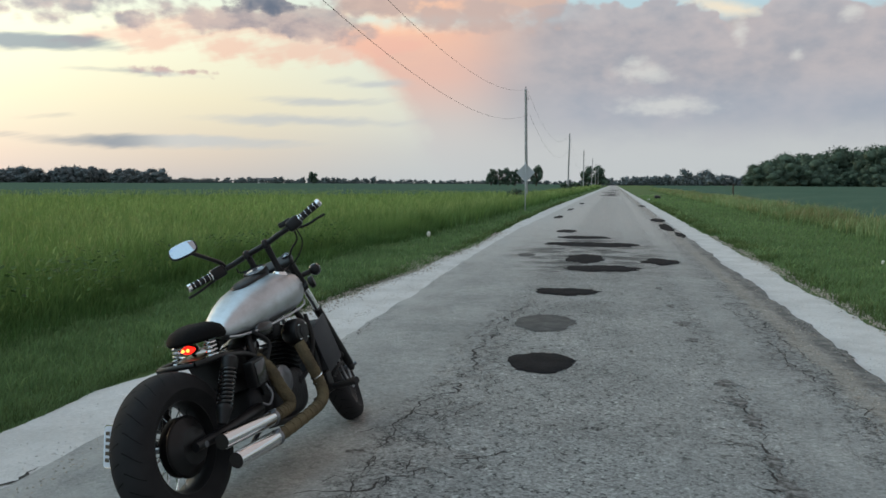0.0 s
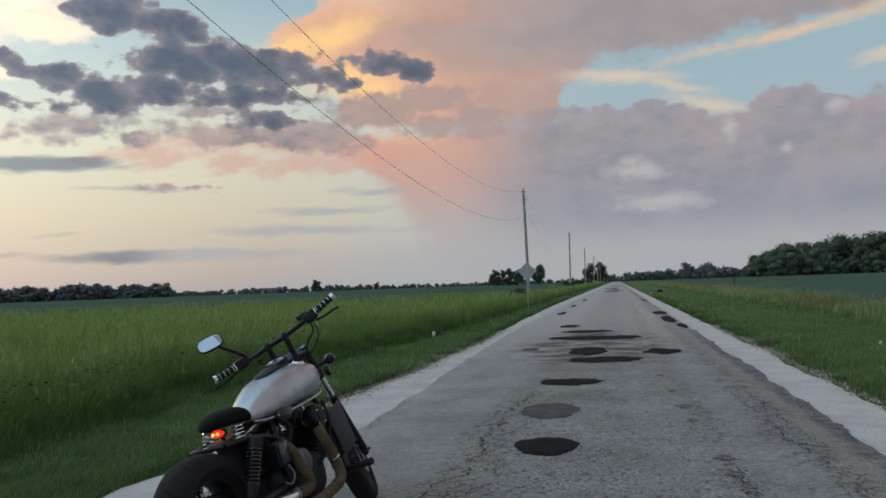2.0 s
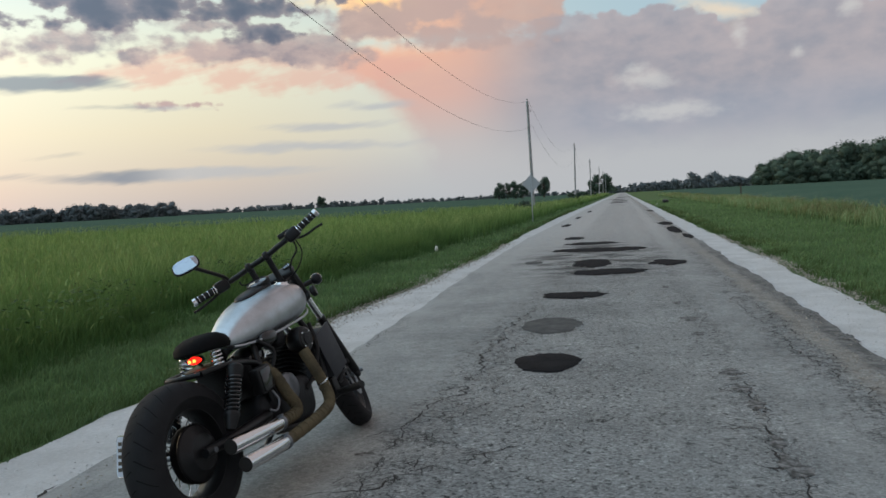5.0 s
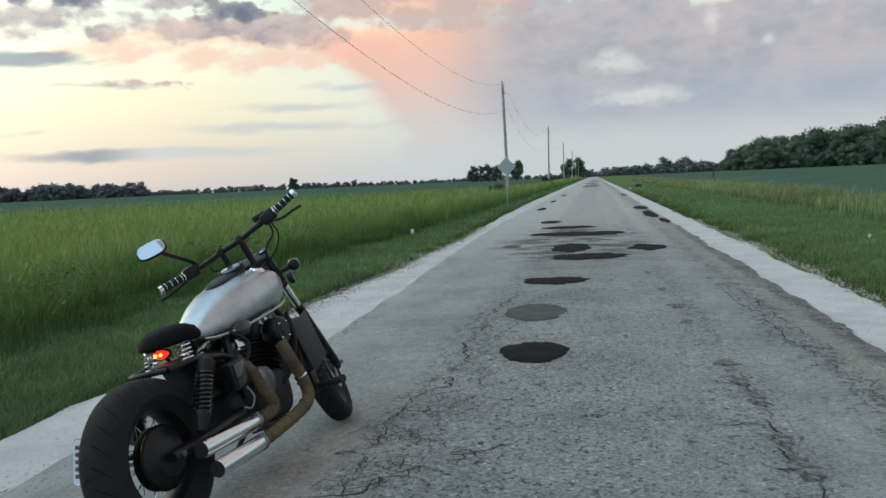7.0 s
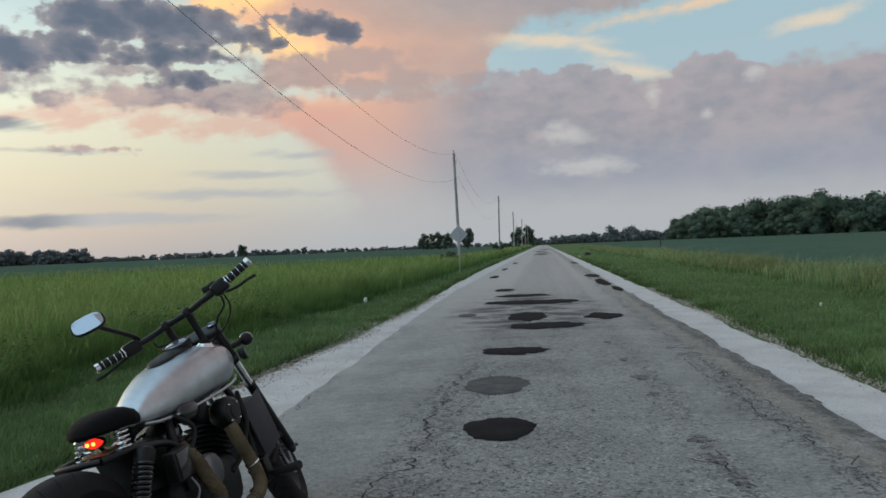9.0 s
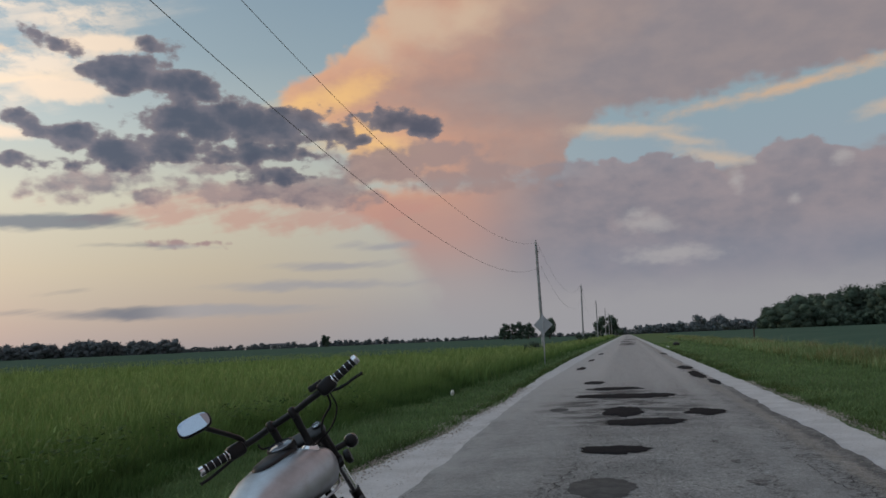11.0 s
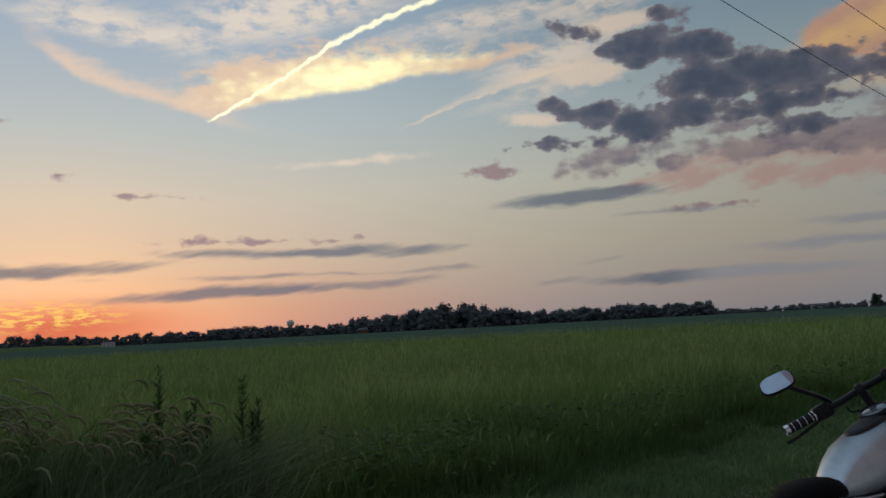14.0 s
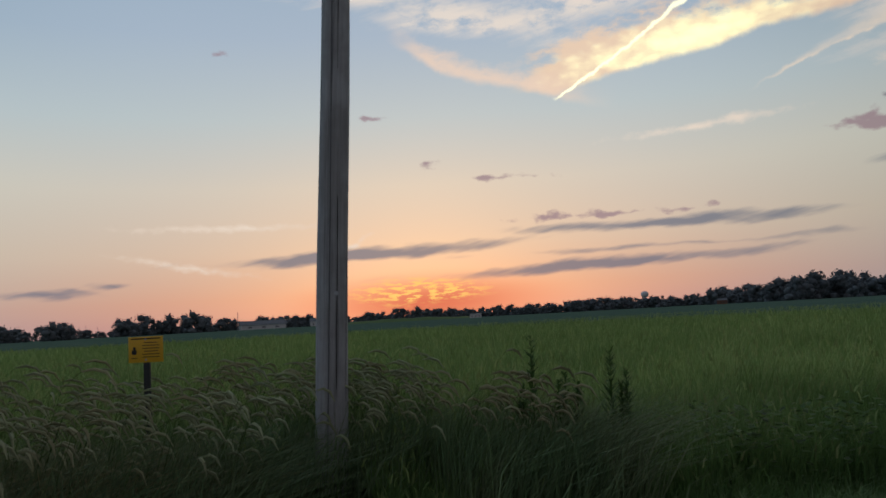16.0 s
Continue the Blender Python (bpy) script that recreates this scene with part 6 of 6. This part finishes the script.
# handlebar, already turned to the left with the fork
LG, RG = Vector((-0.318, 0.740, 1.024)), Vector((0.385, 1.045, 1.333))
CL, CR = Vector((-0.060, 0.950, 1.137)), Vector((0.060, 0.966, 1.174))
lin, rin = Vector((-0.165, 0.915, 1.095)), Vector((0.232, 0.982, 1.242))
bar = part("handlebar", tube(bend([LG, LG.lerp(lin, 0.9), Vector((-0.125, 0.938, 1.112)), CL, CR, Vector((0.14, 0.972, 1.206)), rin, RG]), 0.0155, 12), M_BLACK, BIKE, "black handlebar turned to one side")
for end, inner, name in ((LG, lin, "left"), (RG, rin, "right")):
    d = (inner - end).normalized()
    a, b = end, end + d * 0.125
    grip = part("grip", tube([a, a + d * 0.006, b], [0.019, 0.0205, 0.0205], 16), M_GRIP, bar, "black rubber grip with chrome rings")
    for i in range(4):
        p = a + d * (0.022 + 0.030 * i)
        part("grip_ring", tube([p, p + d * 0.0030], 0.0216, 16), M_CHROME, grip)
    part("bar_end", tube([a - d * 0.018, a - d * 0.014, a + d * 0.006], [0.014, 0.0225, 0.0225], 16), M_CHROME, grip, "chrome bar end")
    part("inner_ring", tube([b, b + d * 0.008], 0.025, 16), M_CHROME, grip)
    hs = part("switch_housing", blob(toward(b + d * 0.045, b + d * 0.1), (0.030, 0.034, 0.044), 4.0, 20, 10), M_BLACK, bar)
    lever = [(0.235, 1.025, 1.228), (0.265, 1.050, 1.228), (0.305, 1.072, 1.240), (0.335, 1.100, 1.258), (0.362, 1.138, 1.272)]
    if name == "left":
        lever = [(-0.185, 0.905, 1.065), (-0.225, 0.855, 1.042), (-0.265, 0.808, 1.012), (-0.300, 0.760, 0.985), (-0.325, 0.722, 0.970)]
    part("lever", tube(bend(lever), [0.0075] * 24 + [0.0095], 10), M_BLACK, bar, "black brake or clutch lever")
part("brake_reservoir", box(toward(rin + Vector((-0.035, 0.0, 0.022)), RG), (0.04, 0.028, 0.075), 0.006), M_BLACK, bar)
for p, q in ((CL, Vector((-0.050, 0.975, 1.066))), (CR, Vector((0.068, 1.015, 1.058)))):
    riser = part("riser", tube([q - (p - q) * 0.3, q, p], [0.019, 0.017, 0.019], 14), M_BLACK, bar)
    part("clamp", blob(toward(p, p + (CR - CL)), (0.026, 0.028, 0.018), 3.0, 18, 10), M_BLACK, riser)
part("clutch_cable", tube(bend([lin + Vector((0.02, 0.03, -0.02)), (-0.13, 0.95, 1.05), (-0.09, 1.00, 1.045), (-0.04, 1.06, 0.98)]), 0.0045, 6), M_GRIP, bar)
part("brake_hose", tube(bend([rin + Vector((0.0, 0.02, -0.02)), (0.215, 1.04, 1.165), (0.15, 1.06, 1.11), (0.11, 1.10, 1.04), (0.10, 1.20, 0.92)]), 0.0055, 6), M_GRIP, bar)
part("throttle_cable", tube(bend([rin + Vector((0.02, 0.01, -0.02)), (0.235, 1.06, 1.15), (0.17, 1.09, 1.07), (0.06, 1.10, 1.0)]), 0.004, 6), M_GRIP, bar)

# mirror on the clutch side
mir = Vector((-0.205, 0.595, 1.222))
MIRROR_W, MIRROR_H = 0.076, 0.043
stalk = part("mirror_stalk", tube(bend([lin + Vector((-0.02, -0.02, 0.01)), lin + Vector((-0.022, -0.06, 0.035)), mir + Vector((0.016, 0.10, -0.040)), mir + Vector((0.008, 0.02, -0.01))]), 0.0115, 10), M_BLACK, BIKE)
face = Matrix.Translation(mir) @ Vector((0.42, -0.80, 0.34)).to_track_quat("Z", "Y").to_matrix().to_4x4() @ pose(0, 0, 0, 0, 0, 16)
shell = part("mirror", blob(face @ pose(0, 0, -0.008), (MIRROR_W, MIRROR_H, 0.012), 3.0, 36, 12), M_BLACK, BIKE, "oblong black mirror reflecting the sky")
bm = bmesh.new()
for rr, zz in ((0.90, 0.0045), (0.86, 0.0065)):
    ring = [bm.verts.new(face @ Vector((MIRROR_W * rr * math.copysign(abs(math.cos(a)) ** (2 / 3.2), math.cos(a)), MIRROR_H * rr * math.copysign(abs(math.sin(a)) ** (2 / 3.2), math.sin(a)), zz))) for a in (2 * math.pi * j / 36 for j in range(36))]
    if rr < 0.88:
        for j in range(36):
            bm.faces.new((last[j], last[(j + 1) % 36], ring[(j + 1) % 36], ring[j]))
        bm.faces.new(ring)
    last = ring
part("mirror_glass", bm, M_MIRROR, shell)

# fork with clamps, lamp stalk and lower legs
for s in (-1, 1):
    a = HEAD + AHEAD * 0.045 + STEER_AXIS * 0.06 + Vector((s * 0.105, 0, 0))
    b = AXLE_F + Vector((s * 0.105, 0, 0))
    leg = part("fork_tube", turned(tube([a, a.lerp(b, 0.55)], 0.0195, 16)), M_CHROME, BIKE, "bright fork tube")
    part("fork_cover", turned(tube([a, a.lerp(b, 0.27)], 0.026, 16)), M_BLACK, leg)
    part("fork_slider", turned(tube([a.lerp(b, 0.46), a.lerp(b, 0.48), a.lerp(b, 0.97), b - STEER_AXIS * 0.02], [0.028, 0.026, 0.026, 0.02], 16)), M_BLACK, leg, "black lower fork leg")
    part("axle_clamp", turned(blob(Matrix.Translation(b), (0.020, 0.034, 0.034), 2.6, 16, 10)), M_BLACK, leg)
part("front_axle", turned(tube([AXLE_F + Vector((-0.14, 0, 0)), AXLE_F + Vector((0.145, 0, 0))], 0.012, 10)), M_ALLOY, BIKE)
for k in (0.035, -0.16):
    c = HEAD + AHEAD * 0.02 + STEER_AXIS * k
    part("triple_clamp", turned(blob(Matrix.Translation(c) @ Matrix.Rotation(RAKE, 4, "X"), (0.140, 0.055, 0.020), 4.0, 24, 10)), M_BLACK, BIKE)
part("steering_head", tube([HEAD + STEER_AXIS * 0.02, HEAD - STEER_AXIS * 0.17], 0.03, 16), M_BLACK, BIKE)
head_lamp = part("headlamp", turned(lathe([(-0.06, 0.02), (-0.05, 0.05), (-0.02, 0.072), (0.03, 0.080), (0.045, 0.080), (0.05, 0.074)], Matrix.Translation(HEAD + AHEAD * 0.17 - STEER_AXIS * 0.10) @ Matrix.Rotation(radians(-86), 4, "X"), 28)), M_GLOSS, BIKE)
part("caliper", turned(blob(Matrix.Translation(AXLE_F + Vector((0.085, -0.06, 0.105))), (0.028, 0.05, 0.035), 3.0, 16, 8)), M_BLACK, BIKE)
for s in (1, -1):
    tip = Vector((0.140, 1.305, 0.982)) if s > 0 else Vector((-0.20, 1.13, 0.915))
    root = STEER @ (HEAD + AHEAD * 0.05 - STEER_AXIS * 0.11 + Vector((s * 0.115, 0, 0)))
    stalk = part("indicator_stalk", tube([root, root.lerp(tip, 0.55), tip], [0.014, 0.016, 0.013], 10), M_BLACK, BIKE)
    bullet = part("indicator", blob(toward(tip, tip + Vector((-0.42, 0.9, 0.0))), (0.036, 0.036, 0.042), 2.1, 22, 14), M_GLOSS, BIKE, "round black front indicator")
    part("indicator_lens", lathe([(-0.044, 0.008), (-0.040, 0.022), (-0.030, 0.030)], toward(tip, tip + Vector((-0.42, 0.9, 0.0))), 20), M_AMBER if s < 0 else M_ENGINE, bullet)
part("horn", turned(lathe([(0, 0.02), (0.01, 0.035), (0.03, 0.035), (0.035, 0.03)], Matrix.Translation(HEAD - STEER_AXIS * 0.15 + Vector((0.15, -0.02, 0.0))) @ SIDE, 20)), M_BLACK, BIKE)

# engine: crankcase, two finned cylinders, covers and air cleaner
part("crankcase", blob(pose(0, 0.80, 0.36), (0.135, 0.24, 0.14), 3.4, 28, 14), M_ENGINE, BIKE, "dark crankcase")
part("clutch_cover", lathe([(0.12, 0.085), (0.14, 0.082), (0.152, 0.068), (0.155, 0.03)], Matrix.Translation((0, 0.735, 0.445)) @ SIDE, 32), M_ALLOY, BIKE, "dull alloy side cover")
part("gearbox", blob(pose(0, 0.60, 0.38), (0.12, 0.12, 0.11), 3.4, 24, 12), M_ENGINE, BIKE)
for y0, tilt in ((0.70, 24), (0.92, -24)):
    m = pose(0, y0, 0.44, tilt, 0, 0)
    cyl = part("cylinder", lathe([(0, 0.062), (0.20, 0.062)], m, 24), M_ENGINE, BIKE)
    for i in range(7):
        part("cooling_fin", blob(m @ pose(0, 0, 0.03 + 0.024 * i), (0.100, 0.088, 0.005), 5.0, 24, 6), M_ENGINE, cyl)
    part("rocker_cover", blob(m @ pose(0, 0, 0.235), (0.095, 0.080, 0.050), 3.6, 24, 12), M_GLOSS, cyl)
air = part("air_cleaner", lathe([(0.10, 0.05), (0.13, 0.072), (0.18, 0.075), (0.198, 0.070), (0.202, 0.060), (0.206, 0.056), (0.207, 0.01)], Matrix.Translation((0, 0.915, 0.668)) @ SIDE, 36), M_BLACK, BIKE, "round black air cleaner")
part("air_cleaner_badge", lathe([(0.206, 0.034), (0.211, 0.032), (0.213, 0.01)], Matrix.Translation((0, 0.915, 0.668)) @ SIDE, 24), M_ENGINE, air)
for i in range(4):
    a = radians(45 + 90 * i)
    part("air_cleaner_bolt", box(Matrix.Translation((0.207, 0.915 + 0.052 * math.cos(a), 0.668 + 0.052 * math.sin(a))), (0.006, 0.018, 0.006), 0.001), M_CHROME, air)
part("radiator", box(pose(0, 1.235, 0.545, 20, 0, 0), (0.27, 0.115, 0.29), 0.012), M_DARKBLUE, BIKE, "dark radiator in front of the engine")
part("radiator_shroud", box(pose(0.140, 1.25, 0.545, 22, 0, 0), (0.016, 0.195, 0.30), 0.006), M_DARKBLUE, BIKE)
part("side_box", box(pose(0.168, 0.458, 0.548, 6, 0, 4), (0.060, 0.125, 0.130), 0.010), M_BLACK, BIKE, "black electrics box")
part("side_box_lid", box(pose(0.201, 0.462, 0.548, 6, 0, 4), (0.006, 0.100, 0.108), 0.002), M_GLOSS, BIKE)
part("battery_box", box(pose(-0.02, 0.46, 0.57), (0.20, 0.16, 0.20), 0.012), M_BLACK, BIKE)
part("carburettor", blob(pose(0.06, 0.81, 0.72), (0.07, 0.055, 0.06), 2.8, 20, 10), M_ENGINE, BIKE)
part("ignition_cover", blob(pose(0.10, 0.68, 0.735), (0.055, 0.075, 0.045), 3.0, 20, 10), M_GLOSS, BIKE)
part("hose", tube(bend([(0.14, 0.55, 0.74), (0.16, 0.64, 0.66), (0.15, 0.58, 0.56), (0.14, 0.50, 0.47)]), 0.010, 8), M_GRIP, BIKE)
part("hose", tube(bend([(0.12, 1.12, 0.74), (0.17, 1.06, 0.60), (0.15, 0.98, 0.46), (0.13, 0.90, 0.40)]), 0.012, 8), M_GRIP, BIKE)
part("cable_bracket", tube(bend([(0.17, 0.520, 0.475), (0.185, 0.535, 0.42), (0.18, 0.50, 0.375), (0.165, 0.465, 0.39)]), 0.006, 8), M_ALLOY, BIKE)


# two wrapped exhaust pipes with short chrome ends
def exhaust(run, start, end):
    p = bend(run, 10)
    pipe = part("exhaust_pipe", tube(p, 0.0300, 16), M_WRAP, BIKE, "exhaust pipe bound in tan heat wrap")
    # the turns of the wrap
    for i in range(4, len(p) - 1, 3):
        d = (Vector(p[i]) - Vector(p[i - 1])).normalized()
        slant = (d + Vector((0.0, 0.10, 0.16))).normalized()
        c = Vector(p[i])
        part("wrap_turn", tube([c - slant * 0.011, c + slant * 0.011], [0.0315, 0.0322], 16), M_WRAP, pipe)
    a, b = Vector(start), Vector(end)
    muffler = part("muffler", tube([a, a.lerp(b, 0.03), a.lerp(b, 0.97), b], [0.034, 0.038, 0.038, 0.036], 28, False), M_CHROME, BIKE, "short straight chrome silencer")
    part("muffler_mouth", tube([b, a.lerp(b, 0.86)], [0.0355, 0.033], 24), M_SPLIT, muffler, "black flush end of the silencer")
    part("clamp_ring", tube([a.lerp(b, -0.03), a.lerp(b, 0.02)], 0.0395, 24), M_ALLOY, muffler)
    part("clamp_bolt", box(toward(a + Vector((0.02, 0, 0.038)), a + Vector((0.06, 0, 0.04))), (0.012, 0.012, 0.02), 0.002), M_ALLOY, muffler)
    return pipe


exhaust([(0.10, 0.60, 0.60), (0.165, 0.592, 0.53), (0.19, 0.618, 0.425), (0.20, 0.648, 0.365), (0.20, 0.640, 0.328), (0.20, 0.58, 0.316), (0.20, 0.46, 0.312)], (0.20, 0.467, 0.312), (0.20, 0.050, 0.320))
front = exhaust([(0.200, 0.858, 0.612), (0.212, 0.857, 0.58), (0.235, 0.862, 0.505), (0.25, 0.886, 0.411), (0.262, 0.888, 0.335), (0.262, 0.858, 0.290), (0.257, 0.78, 0.266), (0.25, 0.60, 0.243), (0.24, 0.40, 0.225)], (0.24, 0.41, 0.225), (0.24, 0.068, 0.226))
for z in (0.425, 0.395):
    part("wrap_band", tube([(0.2475, 0.882 + 0.3 * (0.425 - z), z), (0.2490, 0.8845 + 0.3 * (0.425 - z), z - 0.007)], 0.0345, 20), M_CHROME, front)

# pegs, levers, stand and the plate holder on the far side
for s in (-1, 1):
    part("footpeg", tube([(s * 0.20, 1.115, 0.312), (s * 0.26, 1.10, 0.318), (s * 0.385, 1.062, 0.335)], [0.016, 0.021, 0.021], 14), M_GRIP, BIKE, "black rubber foot peg")
    part("peg_mount", tube(bend([(s * 0.12, 1.03, 0.26), (s * 0.17, 1.09, 0.29), (s * 0.21, 1.115, 0.312)]), 0.016, 10), M_BLACK, BIKE)
    part("peg_bracket", box(pose(s * 0.19, 1.11, 0.35, 10, 0, 0), (0.02, 0.06, 0.11), 0.006), M_BLACK, BIKE)
part("brake_pedal", tube(bend([(0.20, 1.16, 0.36), (0.215, 1.20, 0.41), (0.22, 1.25, 0.42)]), 0.009, 8), M_BLACK, BIKE)
part("kickstand", tube([(-0.12, 0.86, 0.22), (-0.20, 0.80, 0.10), (-0.235, 0.78, 0.055)], [0.016, 0.013, 0.012], 10), M_BLACK, BIKE)
part("stand_foot", box(pose(-0.24, 0.775, 0.054, 0, 13, 0), (0.07, 0.05, 0.008), 0.003), M_BLACK, BIKE)
# side-mounted number plate beside the rear tyre
face = pose(-0.176, -0.200, 0.420, -14, 0, -24)
plate = part("number_plate", blob(face, (0.050, 0.0035, 0.088), 7.0, 40, 14), M_PLATE, BIKE, "pale blue side-mounted number plate")
for i in range(5):
    part("plate_bar", box(face @ pose(-0.012, -0.0042, 0.056 - 0.028 * i), (0.040, 0.001, 0.016), 0), M_INK, plate)
part("plate_rim", tube([face @ Vector((0.0505 * math.copysign(abs(math.cos(q)) ** (2 / 7), math.cos(q)), 0.0, 0.0885 * math.copysign(abs(math.sin(q)) ** (2 / 7), math.sin(q)))) for q in (2 * math.pi * j / 48 for j in range(49))], 0.0035, 6), M_CHROME, plate)
part("plate_stay", tube([(-0.15, -0.02, 0.345), (-0.165, -0.19, 0.40)], 0.010, 8), M_BLACK, BIKE)


# ---------------------------------------------------------------- roadside plants
def foxtails(spots, seed):
    """Nodding seed heads on thin stems, with arching leaves at their feet."""
    g = np.random.default_rng(seed)
    bm_s, bm_h = bmesh.new(), bmesh.new()
    for x, y, h in spots:
        a = g.uniform(0, 6.28) * 0.35 + 0.3
        d = Vector((math.cos(a) * g.uniform(0.3, 1), math.sin(a), 0)) * h
        root = Vector((x, y, -0.03))
        p = [root, root + Vector((0, 0, h * 0.55)) + d * 0.08, root + Vector((0, 0, h * 0.92)) + d * 0.22, root + Vector((0, 0, h)) + d * 0.33]
        add_tube(bm_s, p, [0.0022, 0.002, 0.0016, 0.0014], 3, False)
        q = [p[3], p[3] + d * 0.07 + Vector((0, 0, 0.012)), p[3] + d * 0.14 - Vector((0, 0, 0.012)), p[3] + d * 0.19 - Vector((0, 0, 0.085))]
        add_tube(bm_h, q, [0.004, 0.0115, 0.0110, 0.003], 5, False)
    s = link_mesh("foxtail_stems", bm_s, M_WEED)
    tagged(s, "thin green stems of foxtail grass", "grass", kind="stuff")
    return tagged(link_mesh("foxtail_heads", bm_h, M_DRY), "nodding pale seed heads of foxtail grass", "grass", kind="stuff")


g = np.random.default_rng(77)
spots = [(POLE_X + 0.55 + g.normal(0, 0.35), y, g.normal(0.88, 0.13)) for y in g.uniform(-4.2, 2.6, 800)]
spots += [(-7.9 + g.normal(0, 0.5), y, g.normal(1.0, 0.12)) for y in g.uniform(-5.0, 1.9, 480)]
spots = [(x - 0.9 if abs(y - 1.17) < 0.75 and x > POLE_X - 0.3 else x, y, h) for x, y, h in spots]
foxtails(spots, 78)
n = 46000
e = np.stack([POLE_X + 0.35 + g.normal(0, 0.45, n), g.uniform(-5.5, 3.2, n)], 1)
e[:, 0] -= np.where((np.abs(e[:, 1] - 1.17) < 0.7) & (e[:, 0] > POLE_X - 0.3), 0.9, 0.0)
tagged(blades("rank_grass", e, g.normal(0.72, 0.18, n).clip(0.2, 1.1), g.uniform(0.006, 0.014, n), 0.75, M_RANK, wind=(0.2, 0.9)), "rank arching grass round the near pole", "grass", kind="stuff")

n = 16000
e = np.stack([-6.6 + g.normal(0, 0.35, n), -1.1 + g.normal(0, 0.5, n)], 1)
tagged(blades("dry_grass", e, g.normal(0.66, 0.16, n).clip(0.2, 1.0), g.uniform(0.004, 0.010, n), 0.85, M_STRAW, wind=(0.2, 0.9)), "dry straw-coloured grass leaning beside the yellow sign", "grass", kind="stuff")


def tall_weed(at, h, seed):
    """A dark upright weed: a stem with many narrow leaves."""
    g = np.random.default_rng(seed)
    base = empty("tall_weed", pose(*at, -0.03), "tall dark upright weed among the grass", "weed", "tall weeds by the meadow")
    part("stem", tube([(0, 0, 0), (0.02, 0.01, h * 0.5), (0.0, 0.03, h)], [0.006, 0.005, 0.002], 6), M_WEED, base)
    n = 280
    z = g.uniform(0.15, 1.0, n) * h
    a = g.uniform(0, 6.28, n)
    ln = (0.17 * (1.15 - z / h) + 0.02) * g.uniform(0.4, 1.3, n)
    root = np.stack([0.02 * z / h, 0.02 * z / h, z], 1)
    out = np.stack([np.cos(a), np.sin(a), g.uniform(0.2, 1.1, n)], 1) * ln[:, None]
    sd = np.stack([-np.sin(a), np.cos(a), np.zeros(n)], 1) * 0.007
    v = np.stack([root - sd * 0.4, root + sd * 0.4, root + out * 0.5 + sd, root + out * 0.5 - sd, root + out], 1).reshape(-1, 3)
    k = np.arange(n)[:, None] * 5
    f = np.concatenate([k + np.array([[0, 1, 2]]), k + np.array([[0, 2, 3]]), k + np.array([[3, 2, 4]])])
    leaves = from_arrays("leaves", v, f, M_WEED)
    leaves.parent = base
    return base


for i, (x, y, h) in enumerate([(-6.6, 2.77, 1.3), (-6.5, 2.95, 0.95), (-6.4, 3.36, 1.15), (-6.45, 3.52, 0.98), (-6.7, 3.2, 0.9), (-6.6, 3.05, 1.0), (-6.35, 3.42, 0.9), (-6.55, 2.66, 0.9)]):
    tall_weed((x, y), h, 90 + i)


def milkweed(at, seed):
    """A low clump of broad leaves."""
    g = np.random.default_rng(seed)
    n = 150
    c = np.stack([at[0] + g.normal(0, 0.22, n), at[1] + g.normal(0, 0.22, n), g.uniform(0.08, 0.62, n)], 1)
    a = g.uniform(0, 6.28, n)
    u = np.stack([np.cos(a), np.sin(a), g.uniform(-0.4, 0.5, n)], 1) * 0.085
    w = np.stack([-np.sin(a), np.cos(a), np.zeros(n)], 1) * 0.026
    v = np.stack([c, c + u * 0.5 + w, c + u, c + u * 0.5 - w], 1).reshape(-1, 3)
    return tagged(from_arrays("broadleaf_clump", v, np.arange(4 * n).reshape(-1, 4), M_WEED), "clump of broad green leaves at the meadow edge", "weed", kind="stuff")


milkweed((-6.1, 4.55), 101)
milkweed((-6.0, 5.2), 102)
g = np.random.default_rng(55)
for i in range(16):
    y = 3.4 + 14.0 * (i + g.random()) / 16
    milkweed((EDGE - 0.1 - 0.5 * g.random() + float(wavy(y, 1.0, 0.35)), y), 103 + i)


def flower(at, k=1.0):
    base = empty("white_flower", pose(*at, -0.03) @ Matrix.Scale(k, 4), "single white flower on the verge", "flower")
    part("stem", tube([(0, 0, 0), (0.01, 0, 0.12), (0, 0.01, 0.22)], 0.004, 6), M_WEED, base)
    part("bloom", blob(pose(0, 0.01, 0.27, 20, 10, 0), (0.045, 0.04, 0.075), 2.0, 12, 8), M_WHITE, base)
    return base


flower((-4.45, 19.2))
for at in ((4.75, 15.6), (8.3, 25.5), (8.7, 27.0), (8.1, 29.0)):
    flower(at, 0.55)
